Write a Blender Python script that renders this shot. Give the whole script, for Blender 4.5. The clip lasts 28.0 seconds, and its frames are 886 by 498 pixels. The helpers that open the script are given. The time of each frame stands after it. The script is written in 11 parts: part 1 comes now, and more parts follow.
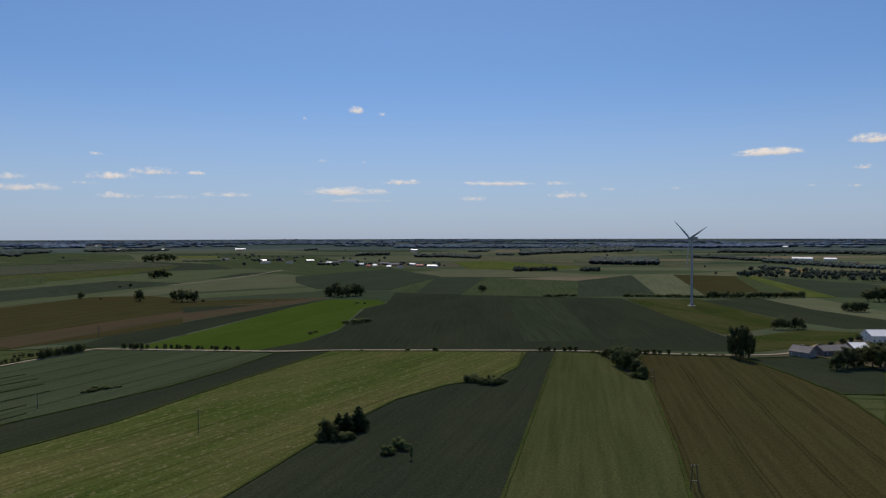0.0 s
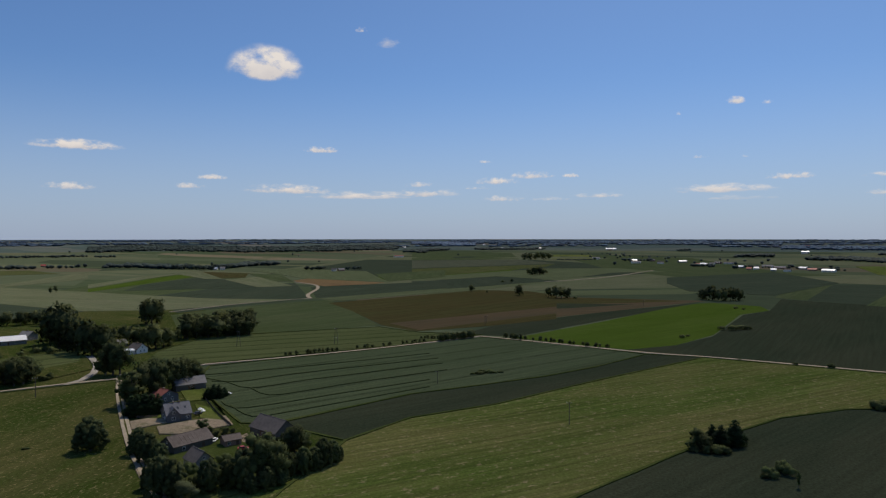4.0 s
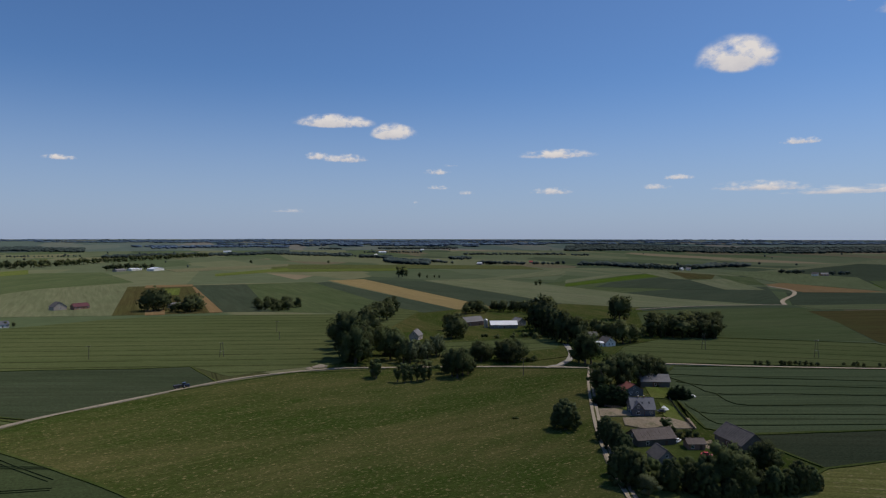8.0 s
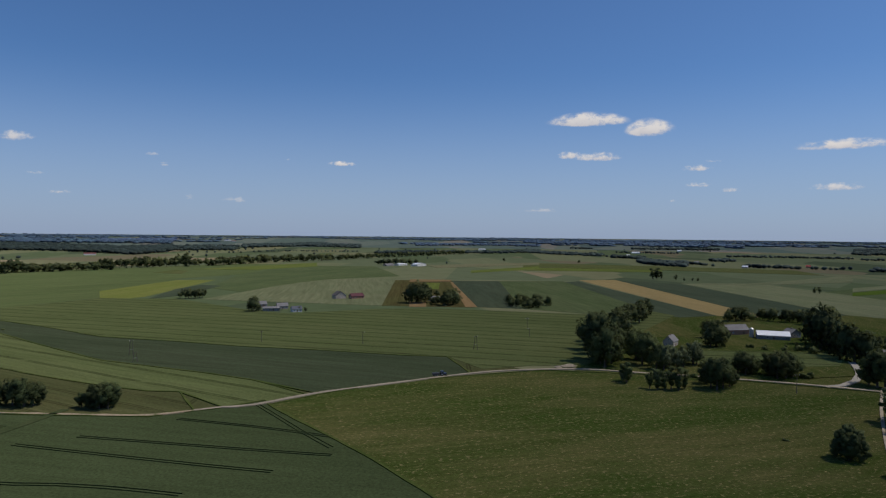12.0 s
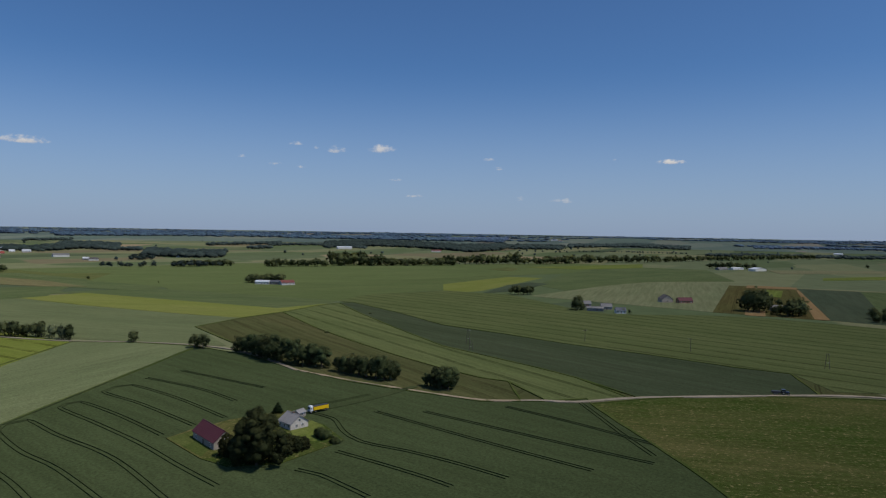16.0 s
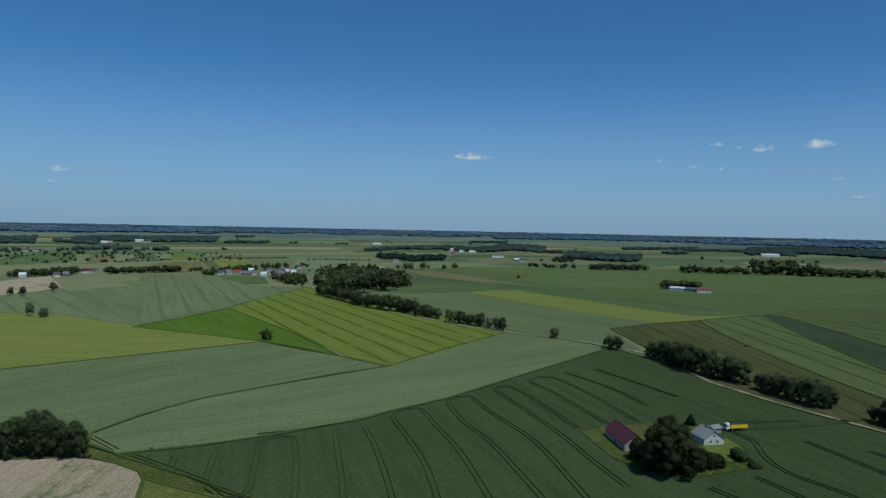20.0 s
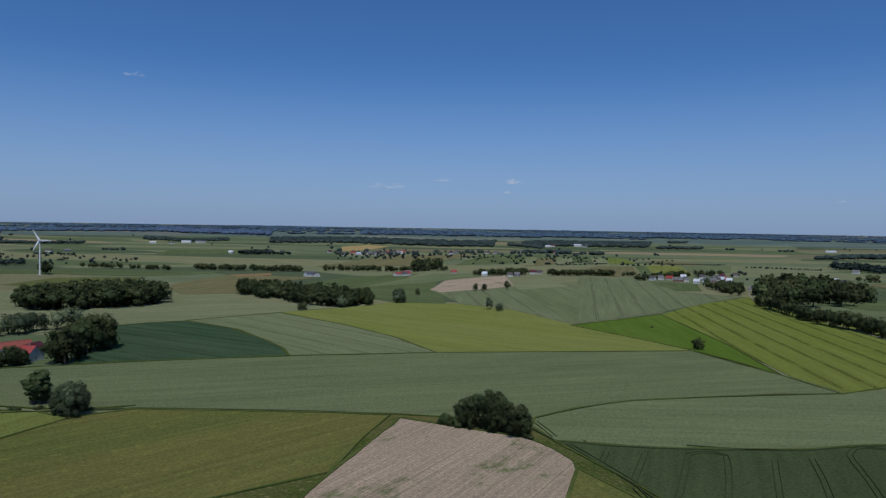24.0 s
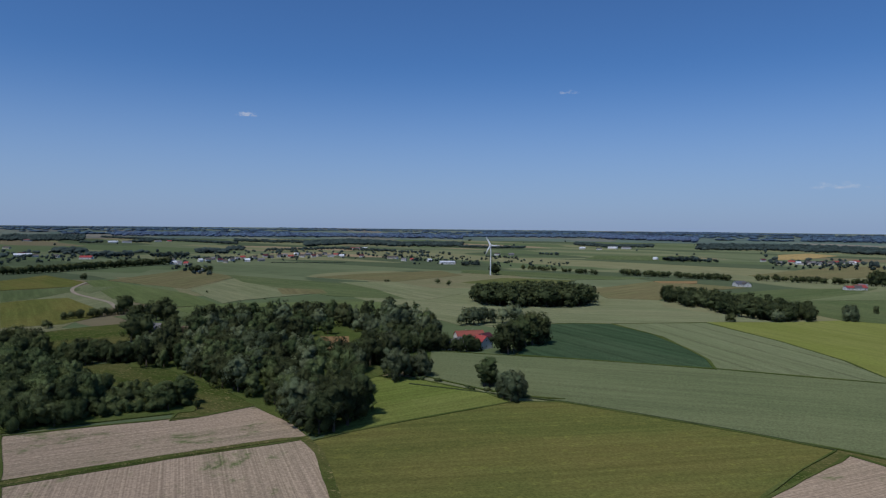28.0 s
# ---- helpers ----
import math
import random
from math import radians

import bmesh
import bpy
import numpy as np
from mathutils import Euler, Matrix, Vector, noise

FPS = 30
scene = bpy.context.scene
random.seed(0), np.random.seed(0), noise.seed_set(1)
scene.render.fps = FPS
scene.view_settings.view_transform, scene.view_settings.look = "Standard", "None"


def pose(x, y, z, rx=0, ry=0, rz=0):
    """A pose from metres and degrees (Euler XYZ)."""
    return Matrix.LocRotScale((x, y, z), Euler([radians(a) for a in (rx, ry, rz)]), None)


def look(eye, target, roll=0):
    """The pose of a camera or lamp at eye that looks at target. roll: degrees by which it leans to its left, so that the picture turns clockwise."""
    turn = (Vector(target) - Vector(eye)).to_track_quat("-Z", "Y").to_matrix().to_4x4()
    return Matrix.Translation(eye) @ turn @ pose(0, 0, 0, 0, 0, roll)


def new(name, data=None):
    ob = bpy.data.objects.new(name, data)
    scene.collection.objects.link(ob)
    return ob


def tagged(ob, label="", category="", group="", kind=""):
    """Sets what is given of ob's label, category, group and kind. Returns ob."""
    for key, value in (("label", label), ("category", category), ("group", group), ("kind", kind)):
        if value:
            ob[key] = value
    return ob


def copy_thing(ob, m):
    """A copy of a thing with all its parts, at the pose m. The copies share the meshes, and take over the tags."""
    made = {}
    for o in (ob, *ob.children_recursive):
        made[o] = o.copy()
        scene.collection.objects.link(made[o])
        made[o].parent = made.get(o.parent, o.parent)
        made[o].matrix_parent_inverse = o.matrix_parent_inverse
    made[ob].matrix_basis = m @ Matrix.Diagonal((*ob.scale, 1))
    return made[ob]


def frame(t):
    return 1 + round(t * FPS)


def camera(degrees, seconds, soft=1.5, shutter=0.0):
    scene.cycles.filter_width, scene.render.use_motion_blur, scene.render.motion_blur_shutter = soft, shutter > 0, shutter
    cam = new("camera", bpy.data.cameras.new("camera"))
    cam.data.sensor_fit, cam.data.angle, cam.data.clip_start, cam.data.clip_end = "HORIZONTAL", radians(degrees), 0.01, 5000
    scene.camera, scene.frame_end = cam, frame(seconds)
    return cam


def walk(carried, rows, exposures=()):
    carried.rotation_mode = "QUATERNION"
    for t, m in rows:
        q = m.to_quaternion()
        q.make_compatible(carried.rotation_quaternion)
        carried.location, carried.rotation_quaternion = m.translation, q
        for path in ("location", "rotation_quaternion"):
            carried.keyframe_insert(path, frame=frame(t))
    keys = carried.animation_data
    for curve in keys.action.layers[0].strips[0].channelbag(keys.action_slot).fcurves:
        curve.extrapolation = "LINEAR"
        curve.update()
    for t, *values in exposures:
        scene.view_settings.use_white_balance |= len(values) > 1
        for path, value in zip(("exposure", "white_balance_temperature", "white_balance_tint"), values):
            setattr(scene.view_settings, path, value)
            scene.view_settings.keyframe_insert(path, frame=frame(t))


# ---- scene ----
# ---- camera ----
cam = camera(66.21, 28.0, soft=1.25)
# a drone that hovers over one spot and turns to its left: seconds, yaw, pitch, roll
TURN = [
    (0.0, 0.00, -1.09, 0.12),
    (0.5, 3.55, -1.11, 0.09),
    (1.0, 7.05, -1.12, 0.05),
    (1.5, 9.52, -1.12, 0.01),
    (2.0, 11.78, -1.12, -0.03),
    (2.5, 16.31, -1.10, -0.05),
    (3.0, 21.08, -1.06, -0.01),
    (3.5, 25.79, -1.06, 0.01),
    (5.5, 44.69, -1.06, 0.05),
    (6.0, 49.42, -1.05, 0.06),
    (6.5, 54.14, -1.05, 0.08),
    (7.0, 58.87, -1.06, 0.09),
    (7.5, 63.64, -1.05, 0.02),
    (8.0, 68.36, -1.07, -0.06),
    (8.5, 71.95, -1.10, -0.15),
    (9.0, 73.78, -1.11, -0.23),
    (9.5, 75.53, -1.12, -0.29),
    (10.0, 77.54, -1.13, -0.32),
    (10.5, 80.05, -1.16, -0.37),
    (11.0, 82.93, -1.20, -0.43),
    (11.5, 86.02, -1.22, -0.49),
    (13.5, 99.47, -1.35, -0.78),
    (14.0, 102.75, -1.40, -0.79),
    (14.5, 106.06, -1.45, -0.76),
    (15.0, 109.43, -1.50, -0.83),
    (15.5, 112.79, -1.52, -0.91),
    (16.0, 116.21, -1.56, -0.98),
    (16.5, 119.82, -1.60, -1.06),
    (17.0, 123.73, -1.63, -1.08),
    (17.5, 127.85, -1.67, -1.10),
    (18.0, 132.22, -1.70, -1.10),
    (18.5, 136.68, -1.69, -1.05),
    (19.0, 141.09, -1.71, -1.06),
    (19.5, 145.64, -1.74, -1.12),
    (20.0, 150.20, -1.79, -1.18),
    (20.5, 154.67, -1.82, -1.19),
    (21.0, 159.12, -1.87, -1.16),
    (21.5, 163.56, -1.90, -1.15),
    (23.5, 181.20, -2.00, -1.00),
    (24.0, 185.50, -1.98, -0.94),
    (24.5, 189.78, -1.96, -0.87),
    (25.0, 194.06, -1.93, -0.83),
    (25.5, 198.44, -1.93, -0.80),
    (26.0, 202.85, -1.94, -0.81),
    (26.5, 207.23, -1.94, -0.79),
    (27.0, 211.58, -1.94, -0.73),
    (27.5, 215.88, -1.92, -0.68),
    (28.0, 220.22, -1.91, -0.60),
]
EYE = 85.45           # height of the hovering camera over the fields
EXPOSURE = [(0.0, -0.54, 7000, 11), (3.0, -0.56, 7000, 11), (8.0, -0.67, 6650, 11), (11.0, -0.70, 6500, 10), (14.0, -0.74, 6600, 11), (16.0, -0.79, 6450, 8),
            (17.0, -0.80, 6100, -3), (18.0, -0.82, 5950, -8), (19.0, -0.84, 5600, -11), (20.0, -0.87, 5650, -9), (21.0, -0.90, 5950, 6), (24.0, -0.94, 5800, 8), (28.0, -0.80, 5950, 10)]
walk(cam, [(t, pose(0, 0, EYE, 90 + pitch, roll, yaw)) for t, yaw, pitch, roll in TURN], EXPOSURE)

# ---- daylight ----
SUN_AZ, SUN_EL = 3.0, 60.0   # degrees left of the first view, degrees up
CLOUD_GLOW = 1.2
HAZE, HAZE_MOST = (4.2, 5.15, 7.2), 0.72
world = bpy.data.worlds.new("sky")
scene.world = world
world.use_nodes = True
sky = world.node_tree.nodes.new("ShaderNodeTexSky")
sky.sky_type, sky.sun_disc = "NISHITA", False
sky.sun_elevation, sky.sun_rotation = radians(SUN_EL), radians(-SUN_AZ)
sky.air_density, sky.dust_density, sky.ozone_density = 0.8, 0.9, 5.0
wt = world.node_tree
air = wt.nodes.new("ShaderNodeMix")
air.data_type, air.blend_type = "RGBA", "MULTIPLY"
air.inputs[0].default_value, air.inputs[7].default_value = 1.0, (0.70, 0.96, 1.21, 1)
wt.links.new(sky.outputs[0], air.inputs[6])
# thin summer haze that thickens evenly towards the horizon all round
way_up = wt.nodes.new("ShaderNodeTexCoord")
height = wt.nodes.new("ShaderNodeSeparateXYZ")
wt.links.new(way_up.outputs["Generated"], height.inputs[0])
thick = wt.nodes.new("ShaderNodeMapRange")
thick.interpolation_type = "SMOOTHSTEP"
for i, v in ((1, -0.02), (2, 0.24), (3, HAZE_MOST), (4, 0.0)):
    thick.inputs[i].default_value = v
wt.links.new(height.outputs["Z"], thick.inputs[0])
haze = wt.nodes.new("ShaderNodeMix")
haze.data_type = "RGBA"
haze.inputs[7].default_value = (*HAZE, 1)
wt.links.new(thick.outputs[0], haze.inputs[0])
wt.links.new(air.outputs[2], haze.inputs[6])
wt.links.new(haze.outputs[2], wt.nodes["Background"].inputs[0])
wt.nodes["Background"].inputs[1].default_value = 0.130
sun = new("sun", bpy.data.lights.new("sun", "SUN"))
sun.data.energy, sun.data.angle, sun.data.color = 4.7, radians(0.53), (1.0, 0.91, 0.79)
sun.matrix_world = look((0, 0, 400), (math.sin(radians(SUN_AZ)) * math.cos(radians(SUN_EL)) * 400, -math.cos(radians(SUN_AZ)) * math.cos(radians(SUN_EL)) * 400, 400 - math.sin(radians(SUN_EL)) * 400))

FLAT = 2800.0         # the land is level out to here, then climbs gently to the skyline
RIM = 4950.0

# ---- materials ----
def node_mat(name):
    m = bpy.data.materials.new(name)
    m.use_nodes = True
    nt = m.node_tree
    return m, nt, nt.nodes["Principled BSDF"]


def nd(nt, kind, **props):
    n = nt.nodes.new(kind)
    for k, v in props.items():
        if k in n.inputs:
            n.inputs[k].default_value = v
    return n


def math_node(nt, op, a, b=None, c=None):
    n = nt.nodes.new("ShaderNodeMath")
    n.operation = op
    for i, v in enumerate((a, b, c)):
        if v is None:
            continue
        if isinstance(v, (int, float)):
            n.inputs[i].default_value = v
        else:
            nt.links.new(v, n.inputs[i])
    return n.outputs[0]


def mix_col(nt, fac, a, b, blend="MIX"):
    n = nt.nodes.new("ShaderNodeMix")
    n.data_type, n.blend_type = "RGBA", blend
    for sock, v in ((n.inputs[0], fac), (n.inputs[6], a), (n.inputs[7], b)):
        if isinstance(v, (int, float)):
            sock.default_value = v
        elif isinstance(v, tuple):
            sock.default_value = (*v[:3], 1)
        else:
            nt.links.new(v, sock)
    return n.outputs[2]


def noise_tex(nt, vec, scale, detail=3.0, rough=0.55, stretch=None):
    if stretch:
        mp = nt.nodes.new("ShaderNodeMapping")
        mp.inputs["Scale"].default_value = stretch
        nt.links.new(vec, mp.inputs[0])
        vec = mp.outputs[0]
    n = nd(nt, "ShaderNodeTexNoise", Scale=scale, Detail=detail, Roughness=rough)
    nt.links.new(vec, n.inputs["Vector"])
    return n.outputs["Fac"]


def ramp(nt, fac, lo, hi):
    n = nt.nodes.new("ShaderNodeMapRange")
    n.interpolation_type = "SMOOTHSTEP"
    n.inputs[1].default_value, n.inputs[2].default_value = lo, hi
    nt.links.new(fac, n.inputs[0])
    return n.outputs[0]


def crop(name, col, alt, patch=0.5, rows=0.0, row_gap=3.0, tram=0.0, tram_dark=0.45, fleck=None, fleck_amt=0.0, rough=0.85, clump=0.5, bump=0.5, tram_w=0.45, fleck_scale=0.22):
    """A field: two colours in broad patches, drill rows along local x, wheel tracks every `tram` metres, flecks and a rough canopy."""
    m, nt, b = node_mat(name)
    tc = nt.nodes.new("ShaderNodeTexCoord")
    v = tc.outputs["Object"]
    sx = nt.nodes.new("ShaderNodeSeparateXYZ")
    nt.links.new(v, sx.inputs[0])
    big = ramp(nt, noise_tex(nt, v, 0.012, 4, 0.6, (0.5, 1.3, 1)), 0.35, 0.68)
    mid = noise_tex(nt, v, 0.11, 4, 0.62, (0.35, 1.2, 1))
    fine = noise_tex(nt, v, 0.9, 4, 0.75)
    fac = math_node(nt, "MULTIPLY", big, patch)
    fac = math_node(nt, "ADD", fac, math_node(nt, "MULTIPLY", math_node(nt, "SUBTRACT", mid, 0.5), clump))
    c = mix_col(nt, fac, col, alt)
    info = nt.nodes.new("ShaderNodeObjectInfo")
    val = math_node(nt, "ADD", 0.95, math_node(nt, "MULTIPLY", info.outputs["Random"], 0.1))
    val = math_node(nt, "MULTIPLY", val, math_node(nt, "ADD", 0.2, math_node(nt, "MULTIPLY", fine, 1.6)))
    if rows:
        streak = noise_tex(nt, v, 1.0, 2, 0.5, (0.012, 1.0 / row_gap, 1))
        val = math_node(nt, "MULTIPLY", val, math_node(nt, "ADD", 1 - rows * 0.5, math_node(nt, "MULTIPLY", streak, rows)))
    if fleck:
        fl = ramp(nt, noise_tex(nt, v, fleck_scale, 5, 0.75, (0.65, 1.0, 1)), 0.54, 0.66)
        c = mix_col(nt, math_node(nt, "MULTIPLY", fl, fleck_amt), c, fleck)
    if tram:
        wob = math_node(nt, "ADD", sx.outputs["Y"], math_node(nt, "MULTIPLY", noise_tex(nt, v, 0.02, 2), 3.0))
        fr = math_node(nt, "MULTIPLY", math_node(nt, "ABSOLUTE", math_node(nt, "SUBTRACT", math_node(nt, "FRACT", math_node(nt, "DIVIDE", wob, tram)), 0.5)), tram)
        line = math_node(nt, "LESS_THAN", math_node(nt, "ABSOLUTE", math_node(nt, "SUBTRACT", fr, 1.0)), tram_w)
        line = math_node(nt, "MULTIPLY", line, ramp(nt, noise_tex(nt, v, 0.05, 2), 0.25, 0.5))
        val = math_node(nt, "MULTIPLY", val, math_node(nt, "SUBTRACT", 1.0, math_node(nt, "MULTIPLY", line, tram_dark)))
    hsv = nt.nodes.new("ShaderNodeHueSaturation")
    nt.links.new(val, hsv.inputs["Value"])
    nt.links.new(c, hsv.inputs["Color"])
    nt.links.new(hsv.outputs[0], b.inputs["Base Color"])
    bp = nd(nt, "ShaderNodeBump", Strength=bump, Distance=0.35)
    nt.links.new(fine, bp.inputs["Height"])
    nt.links.new(bp.outputs[0], b.inputs["Normal"])
    b.inputs["Roughness"].default_value = rough
    b.inputs["Specular IOR Level"].default_value = 0.0
    b.inputs["Diffuse Roughness"].default_value = 1.0
    return m


def surface(name, col, alt, scale=2.0, rough=0.7, metal=0.0, bump=0.2, island=0.0, stretch=None, spec=0.3):
    """A plain material with stains at two scales and a little relief."""
    m, nt, b = node_mat(name)
    tc = nt.nodes.new("ShaderNodeTexCoord")
    v = tc.outputs["Object"]
    a = noise_tex(nt, v, scale, 4, 0.6, stretch)
    s = noise_tex(nt, v, scale * 0.13, 3, 0.6)
    f = math_node(nt, "ADD", math_node(nt, "MULTIPLY", a, 0.6), math_node(nt, "MULTIPLY", s, 0.6))
    f = ramp(nt, f, 0.35, 0.85)
    c = mix_col(nt, f, col, alt)
    if island:
        g = nt.nodes.new("ShaderNodeNewGeometry")
        info = nt.nodes.new("ShaderNodeObjectInfo")
        k = math_node(nt, "ADD", 1 - island, math_node(nt, "MULTIPLY", g.outputs["Random Per Island"], island * 1.6))
        k = math_node(nt, "MULTIPLY", k, math_node(nt, "ADD", 0.78, math_node(nt, "MULTIPLY", info.outputs["Random"], 0.44)))
        h = nt.nodes.new("ShaderNodeHueSaturation")
        nt.links.new(math_node(nt, "ADD", 0.485, math_node(nt, "MULTIPLY", info.outputs["Random"], 0.03)), h.inputs["Hue"])
        nt.links.new(k, h.inputs["Value"])
        nt.links.new(c, h.inputs["Color"])
        c = h.outputs[0]
    nt.links.new(c, b.inputs["Base Color"])
    if bump:
        bp = nd(nt, "ShaderNodeBump", Strength=bump, Distance=0.03)
        nt.links.new(a, bp.inputs["Height"])
        nt.links.new(bp.outputs[0], b.inputs["Normal"])
    b.inputs["Roughness"].default_value = rough
    b.inputs["Metallic"].default_value = metal
    b.inputs["Specular IOR Level"].default_value = spec
    return m


def leaf_mat(name, col, alt, island=0.25):
    """Foliage: leaves lit by the swell of the bough they sit on, every tree of its own tone."""
    m, nt, b = node_mat(name)
    tc = nt.nodes.new("ShaderNodeTexCoord")
    v = tc.outputs["Object"]
    c = mix_col(nt, ramp(nt, noise_tex(nt, v, 0.4, 3, 0.6), 0.35, 0.68), col, alt)
    g, info, tone = nt.nodes.new("ShaderNodeNewGeometry"), nt.nodes.new("ShaderNodeObjectInfo"), nt.nodes.new("ShaderNodeAttribute")
    tone.attribute_name = "tone"
    k = math_node(nt, "ADD", 1 - island, math_node(nt, "MULTIPLY", g.outputs["Random Per Island"], island * 1.6))
    k = math_node(nt, "MULTIPLY", k, math_node(nt, "ADD", 1.08, math_node(nt, "MULTIPLY", info.outputs["Random"], 0.46)))
    k = math_node(nt, "MULTIPLY", k, math_node(nt, "ADD", 1.0, math_node(nt, "MULTIPLY", tone.outputs["Fac"], 0.75)))
    h = nt.nodes.new("ShaderNodeHueSaturation")
    hue = math_node(nt, "ADD", 0.485, math_node(nt, "MULTIPLY", info.outputs["Random"], 0.03))
    nt.links.new(math_node(nt, "SUBTRACT", hue, math_node(nt, "MULTIPLY", tone.outputs["Fac"], 0.03)), h.inputs["Hue"])
    nt.links.new(k, h.inputs["Value"])
    nt.links.new(c, h.inputs["Color"])
    nt.links.new(h.outputs[0], b.inputs["Base Color"])
    swell = nt.nodes.new("ShaderNodeAttribute")
    swell.attribute_name = "swell"
    turn = nt.nodes.new("ShaderNodeVectorTransform")
    turn.vector_type, turn.convert_from, turn.convert_to = "NORMAL", "OBJECT", "WORLD"
    nt.links.new(swell.outputs["Vector"], turn.inputs[0])
    nt.links.new(turn.outputs[0], b.inputs["Normal"])
    b.inputs["Roughness"].default_value = 0.75
    b.inputs["Specular IOR Level"].default_value = 0.08
    glow = nt.nodes.new("ShaderNodeBsdfTranslucent")
    nt.links.new(mix_col(nt, 1.0, h.outputs[0], (1.25, 1.3, 0.8), "MULTIPLY"), glow.inputs["Color"])
    nt.links.new(turn.outputs[0], glow.inputs["Normal"])
    both = nt.nodes.new("ShaderNodeMixShader")
    both.inputs[0].default_value = 0.3
    nt.links.new(b.outputs[0], both.inputs[1])
    nt.links.new(glow.outputs[0], both.inputs[2])
    nt.links.new(both.outputs[0], nt.nodes["Material Output"].inputs[0])
    return m


M = {}
M["meadow"] = crop("dry_meadow", (0.086, 0.118, 0.026), (0.182, 0.154, 0.060), 0.6, rows=1.2, row_gap=2.0, fleck=(0.28, 0.23, 0.12), fleck_amt=0.8, clump=0.8, fleck_scale=0.35)
M["grass"] = crop("pasture_grass", (0.040, 0.062, 0.013), (0.090, 0.088, 0.030), 0.95, rows=0.5, row_gap=2.2, fleck=(0.20, 0.165, 0.075), fleck_amt=0.95, clump=1.5, fleck_scale=0.7)
M["dark"] = crop("dark_crop", (0.043, 0.055, 0.031), (0.057, 0.063, 0.036), 0.8, rows=0.5, row_gap=2.5)
M["wheat"] = crop("green_wheat", (0.075, 0.098, 0.048), (0.090, 0.112, 0.058), 0.7, rows=0.7, row_gap=3.0, tram=24.0, tram_dark=0.5)
M["wheat_pale"] = crop("ripening_pale_wheat", (0.124, 0.142, 0.072), (0.142, 0.156, 0.082), 0.7, rows=0.6, row_gap=3.0, tram=24.0, tram_dark=0.35)
M["wheat_lone"] = crop("grey_green_wheat_smooth", (0.051, 0.068, 0.029), (0.062, 0.080, 0.035), 0.7, rows=0.5, row_gap=4.0)
M["wheat_plain"] = crop("green_wheat_plain", (0.110, 0.130, 0.062), (0.130, 0.147, 0.072), 0.8, rows=0.5, row_gap=4.0)
M["wheat_deep"] = crop("deep_green_wheat", (0.046, 0.060, 0.031), (0.057, 0.069, 0.038), 0.7, rows=0.7, row_gap=4.0)
M["bright"] = crop("bright_green_crop", (0.070, 0.112, 0.016), (0.088, 0.126, 0.024), 0.7, rows=0.5)
M["yellow"] = crop("yellow_green_barley", (0.138, 0.156, 0.038), (0.158, 0.166, 0.050), 0.8, rows=0.5, row_gap=4.0)
M["yellow_tram"] = crop("yellow_green_barley_tracks", (0.126, 0.152, 0.030), (0.142, 0.162, 0.038), 0.7, rows=0.5, row_gap=4.0, tram=20.0, tram_dark=0.6, tram_w=0.6)
M["green"] = crop("mid_green_crop", (0.078, 0.102, 0.042), (0.100, 0.118, 0.054), 0.7, rows=0.7, row_gap=4.0)
M["olive_green"] = crop("brownish_green_crop", (0.086, 0.100, 0.034), (0.108, 0.110, 0.042), 0.8, rows=0.7, row_gap=3.0)
M["green_tram"] = crop("mid_green_crop_tracks", (0.088, 0.107, 0.040), (0.106, 0.121, 0.048), 0.7, rows=0.6, row_gap=4.0, tram=22.0, tram_dark=0.5, tram_w=0.7)
M["emerald"] = crop("blue_green_oats", (0.040, 0.068, 0.034), (0.054, 0.080, 0.042), 0.7, rows=0.7, row_gap=6.0, tram=24.0, tram_dark=0.3)
M["olive"] = crop("olive_rye", (0.094, 0.105, 0.029), (0.129, 0.117, 0.036), 0.9, rows=0.6, row_gap=3.0, fleck=(0.17, 0.17, 0.04), fleck_amt=0.5)
M["brown"] = crop("reddish_barley", (0.078, 0.066, 0.026), (0.074, 0.072, 0.027), 0.9, rows=0.7, row_gap=3.0, tram=24.0, tram_dark=0.3)
M["rust"] = crop("orange_brown_field", (0.116, 0.084, 0.046), (0.092, 0.076, 0.044), 0.8, rows=0.8)
M["soil"] = crop("bare_dry_soil", (0.300, 0.232, 0.166), (0.252, 0.202, 0.140), 0.7, rows=1.1, row_gap=0.7, fleck=(0.09, 0.115, 0.04), fleck_amt=0.85, clump=0.8, fleck_scale=0.035)
M["straw"] = crop("straw_stubble", (0.300, 0.222, 0.095), (0.265, 0.200, 0.090), 0.6, rows=0.6)
M["pale"] = crop("pale_green_crop", (0.142, 0.156, 0.080), (0.170, 0.174, 0.094), 0.8, rows=0.7, row_gap=4.0)
M["tan"] = crop("dry_tan_stubble", (0.168, 0.156, 0.086), (0.148, 0.150, 0.076), 0.9, rows=0.7, row_gap=4.0)
M["mown"] = crop("mown_bright_meadow", (0.104, 0.132, 0.030), (0.134, 0.148, 0.042), 0.8, rows=0.9, row_gap=3.0, clump=0.9)
M["scrub"] = crop("dull_olive_ley", (0.064, 0.070, 0.028), (0.082, 0.080, 0.034), 0.9, rows=0.8, row_gap=3.0, tram=16.0, tram_dark=0.35)
M["weeds"] = crop("tall_weeds", (0.056, 0.077, 0.020), (0.086, 0.100, 0.031), 0.9, clump=1.4, bump=0.9)
# far copies of dark crop and ley, paled and blued to paint in haze
M["hazed_dark"] = crop("hazed_dark_crop", (0.054, 0.070, 0.042), (0.066, 0.080, 0.048), 0.8, rows=0.5, row_gap=6.0)
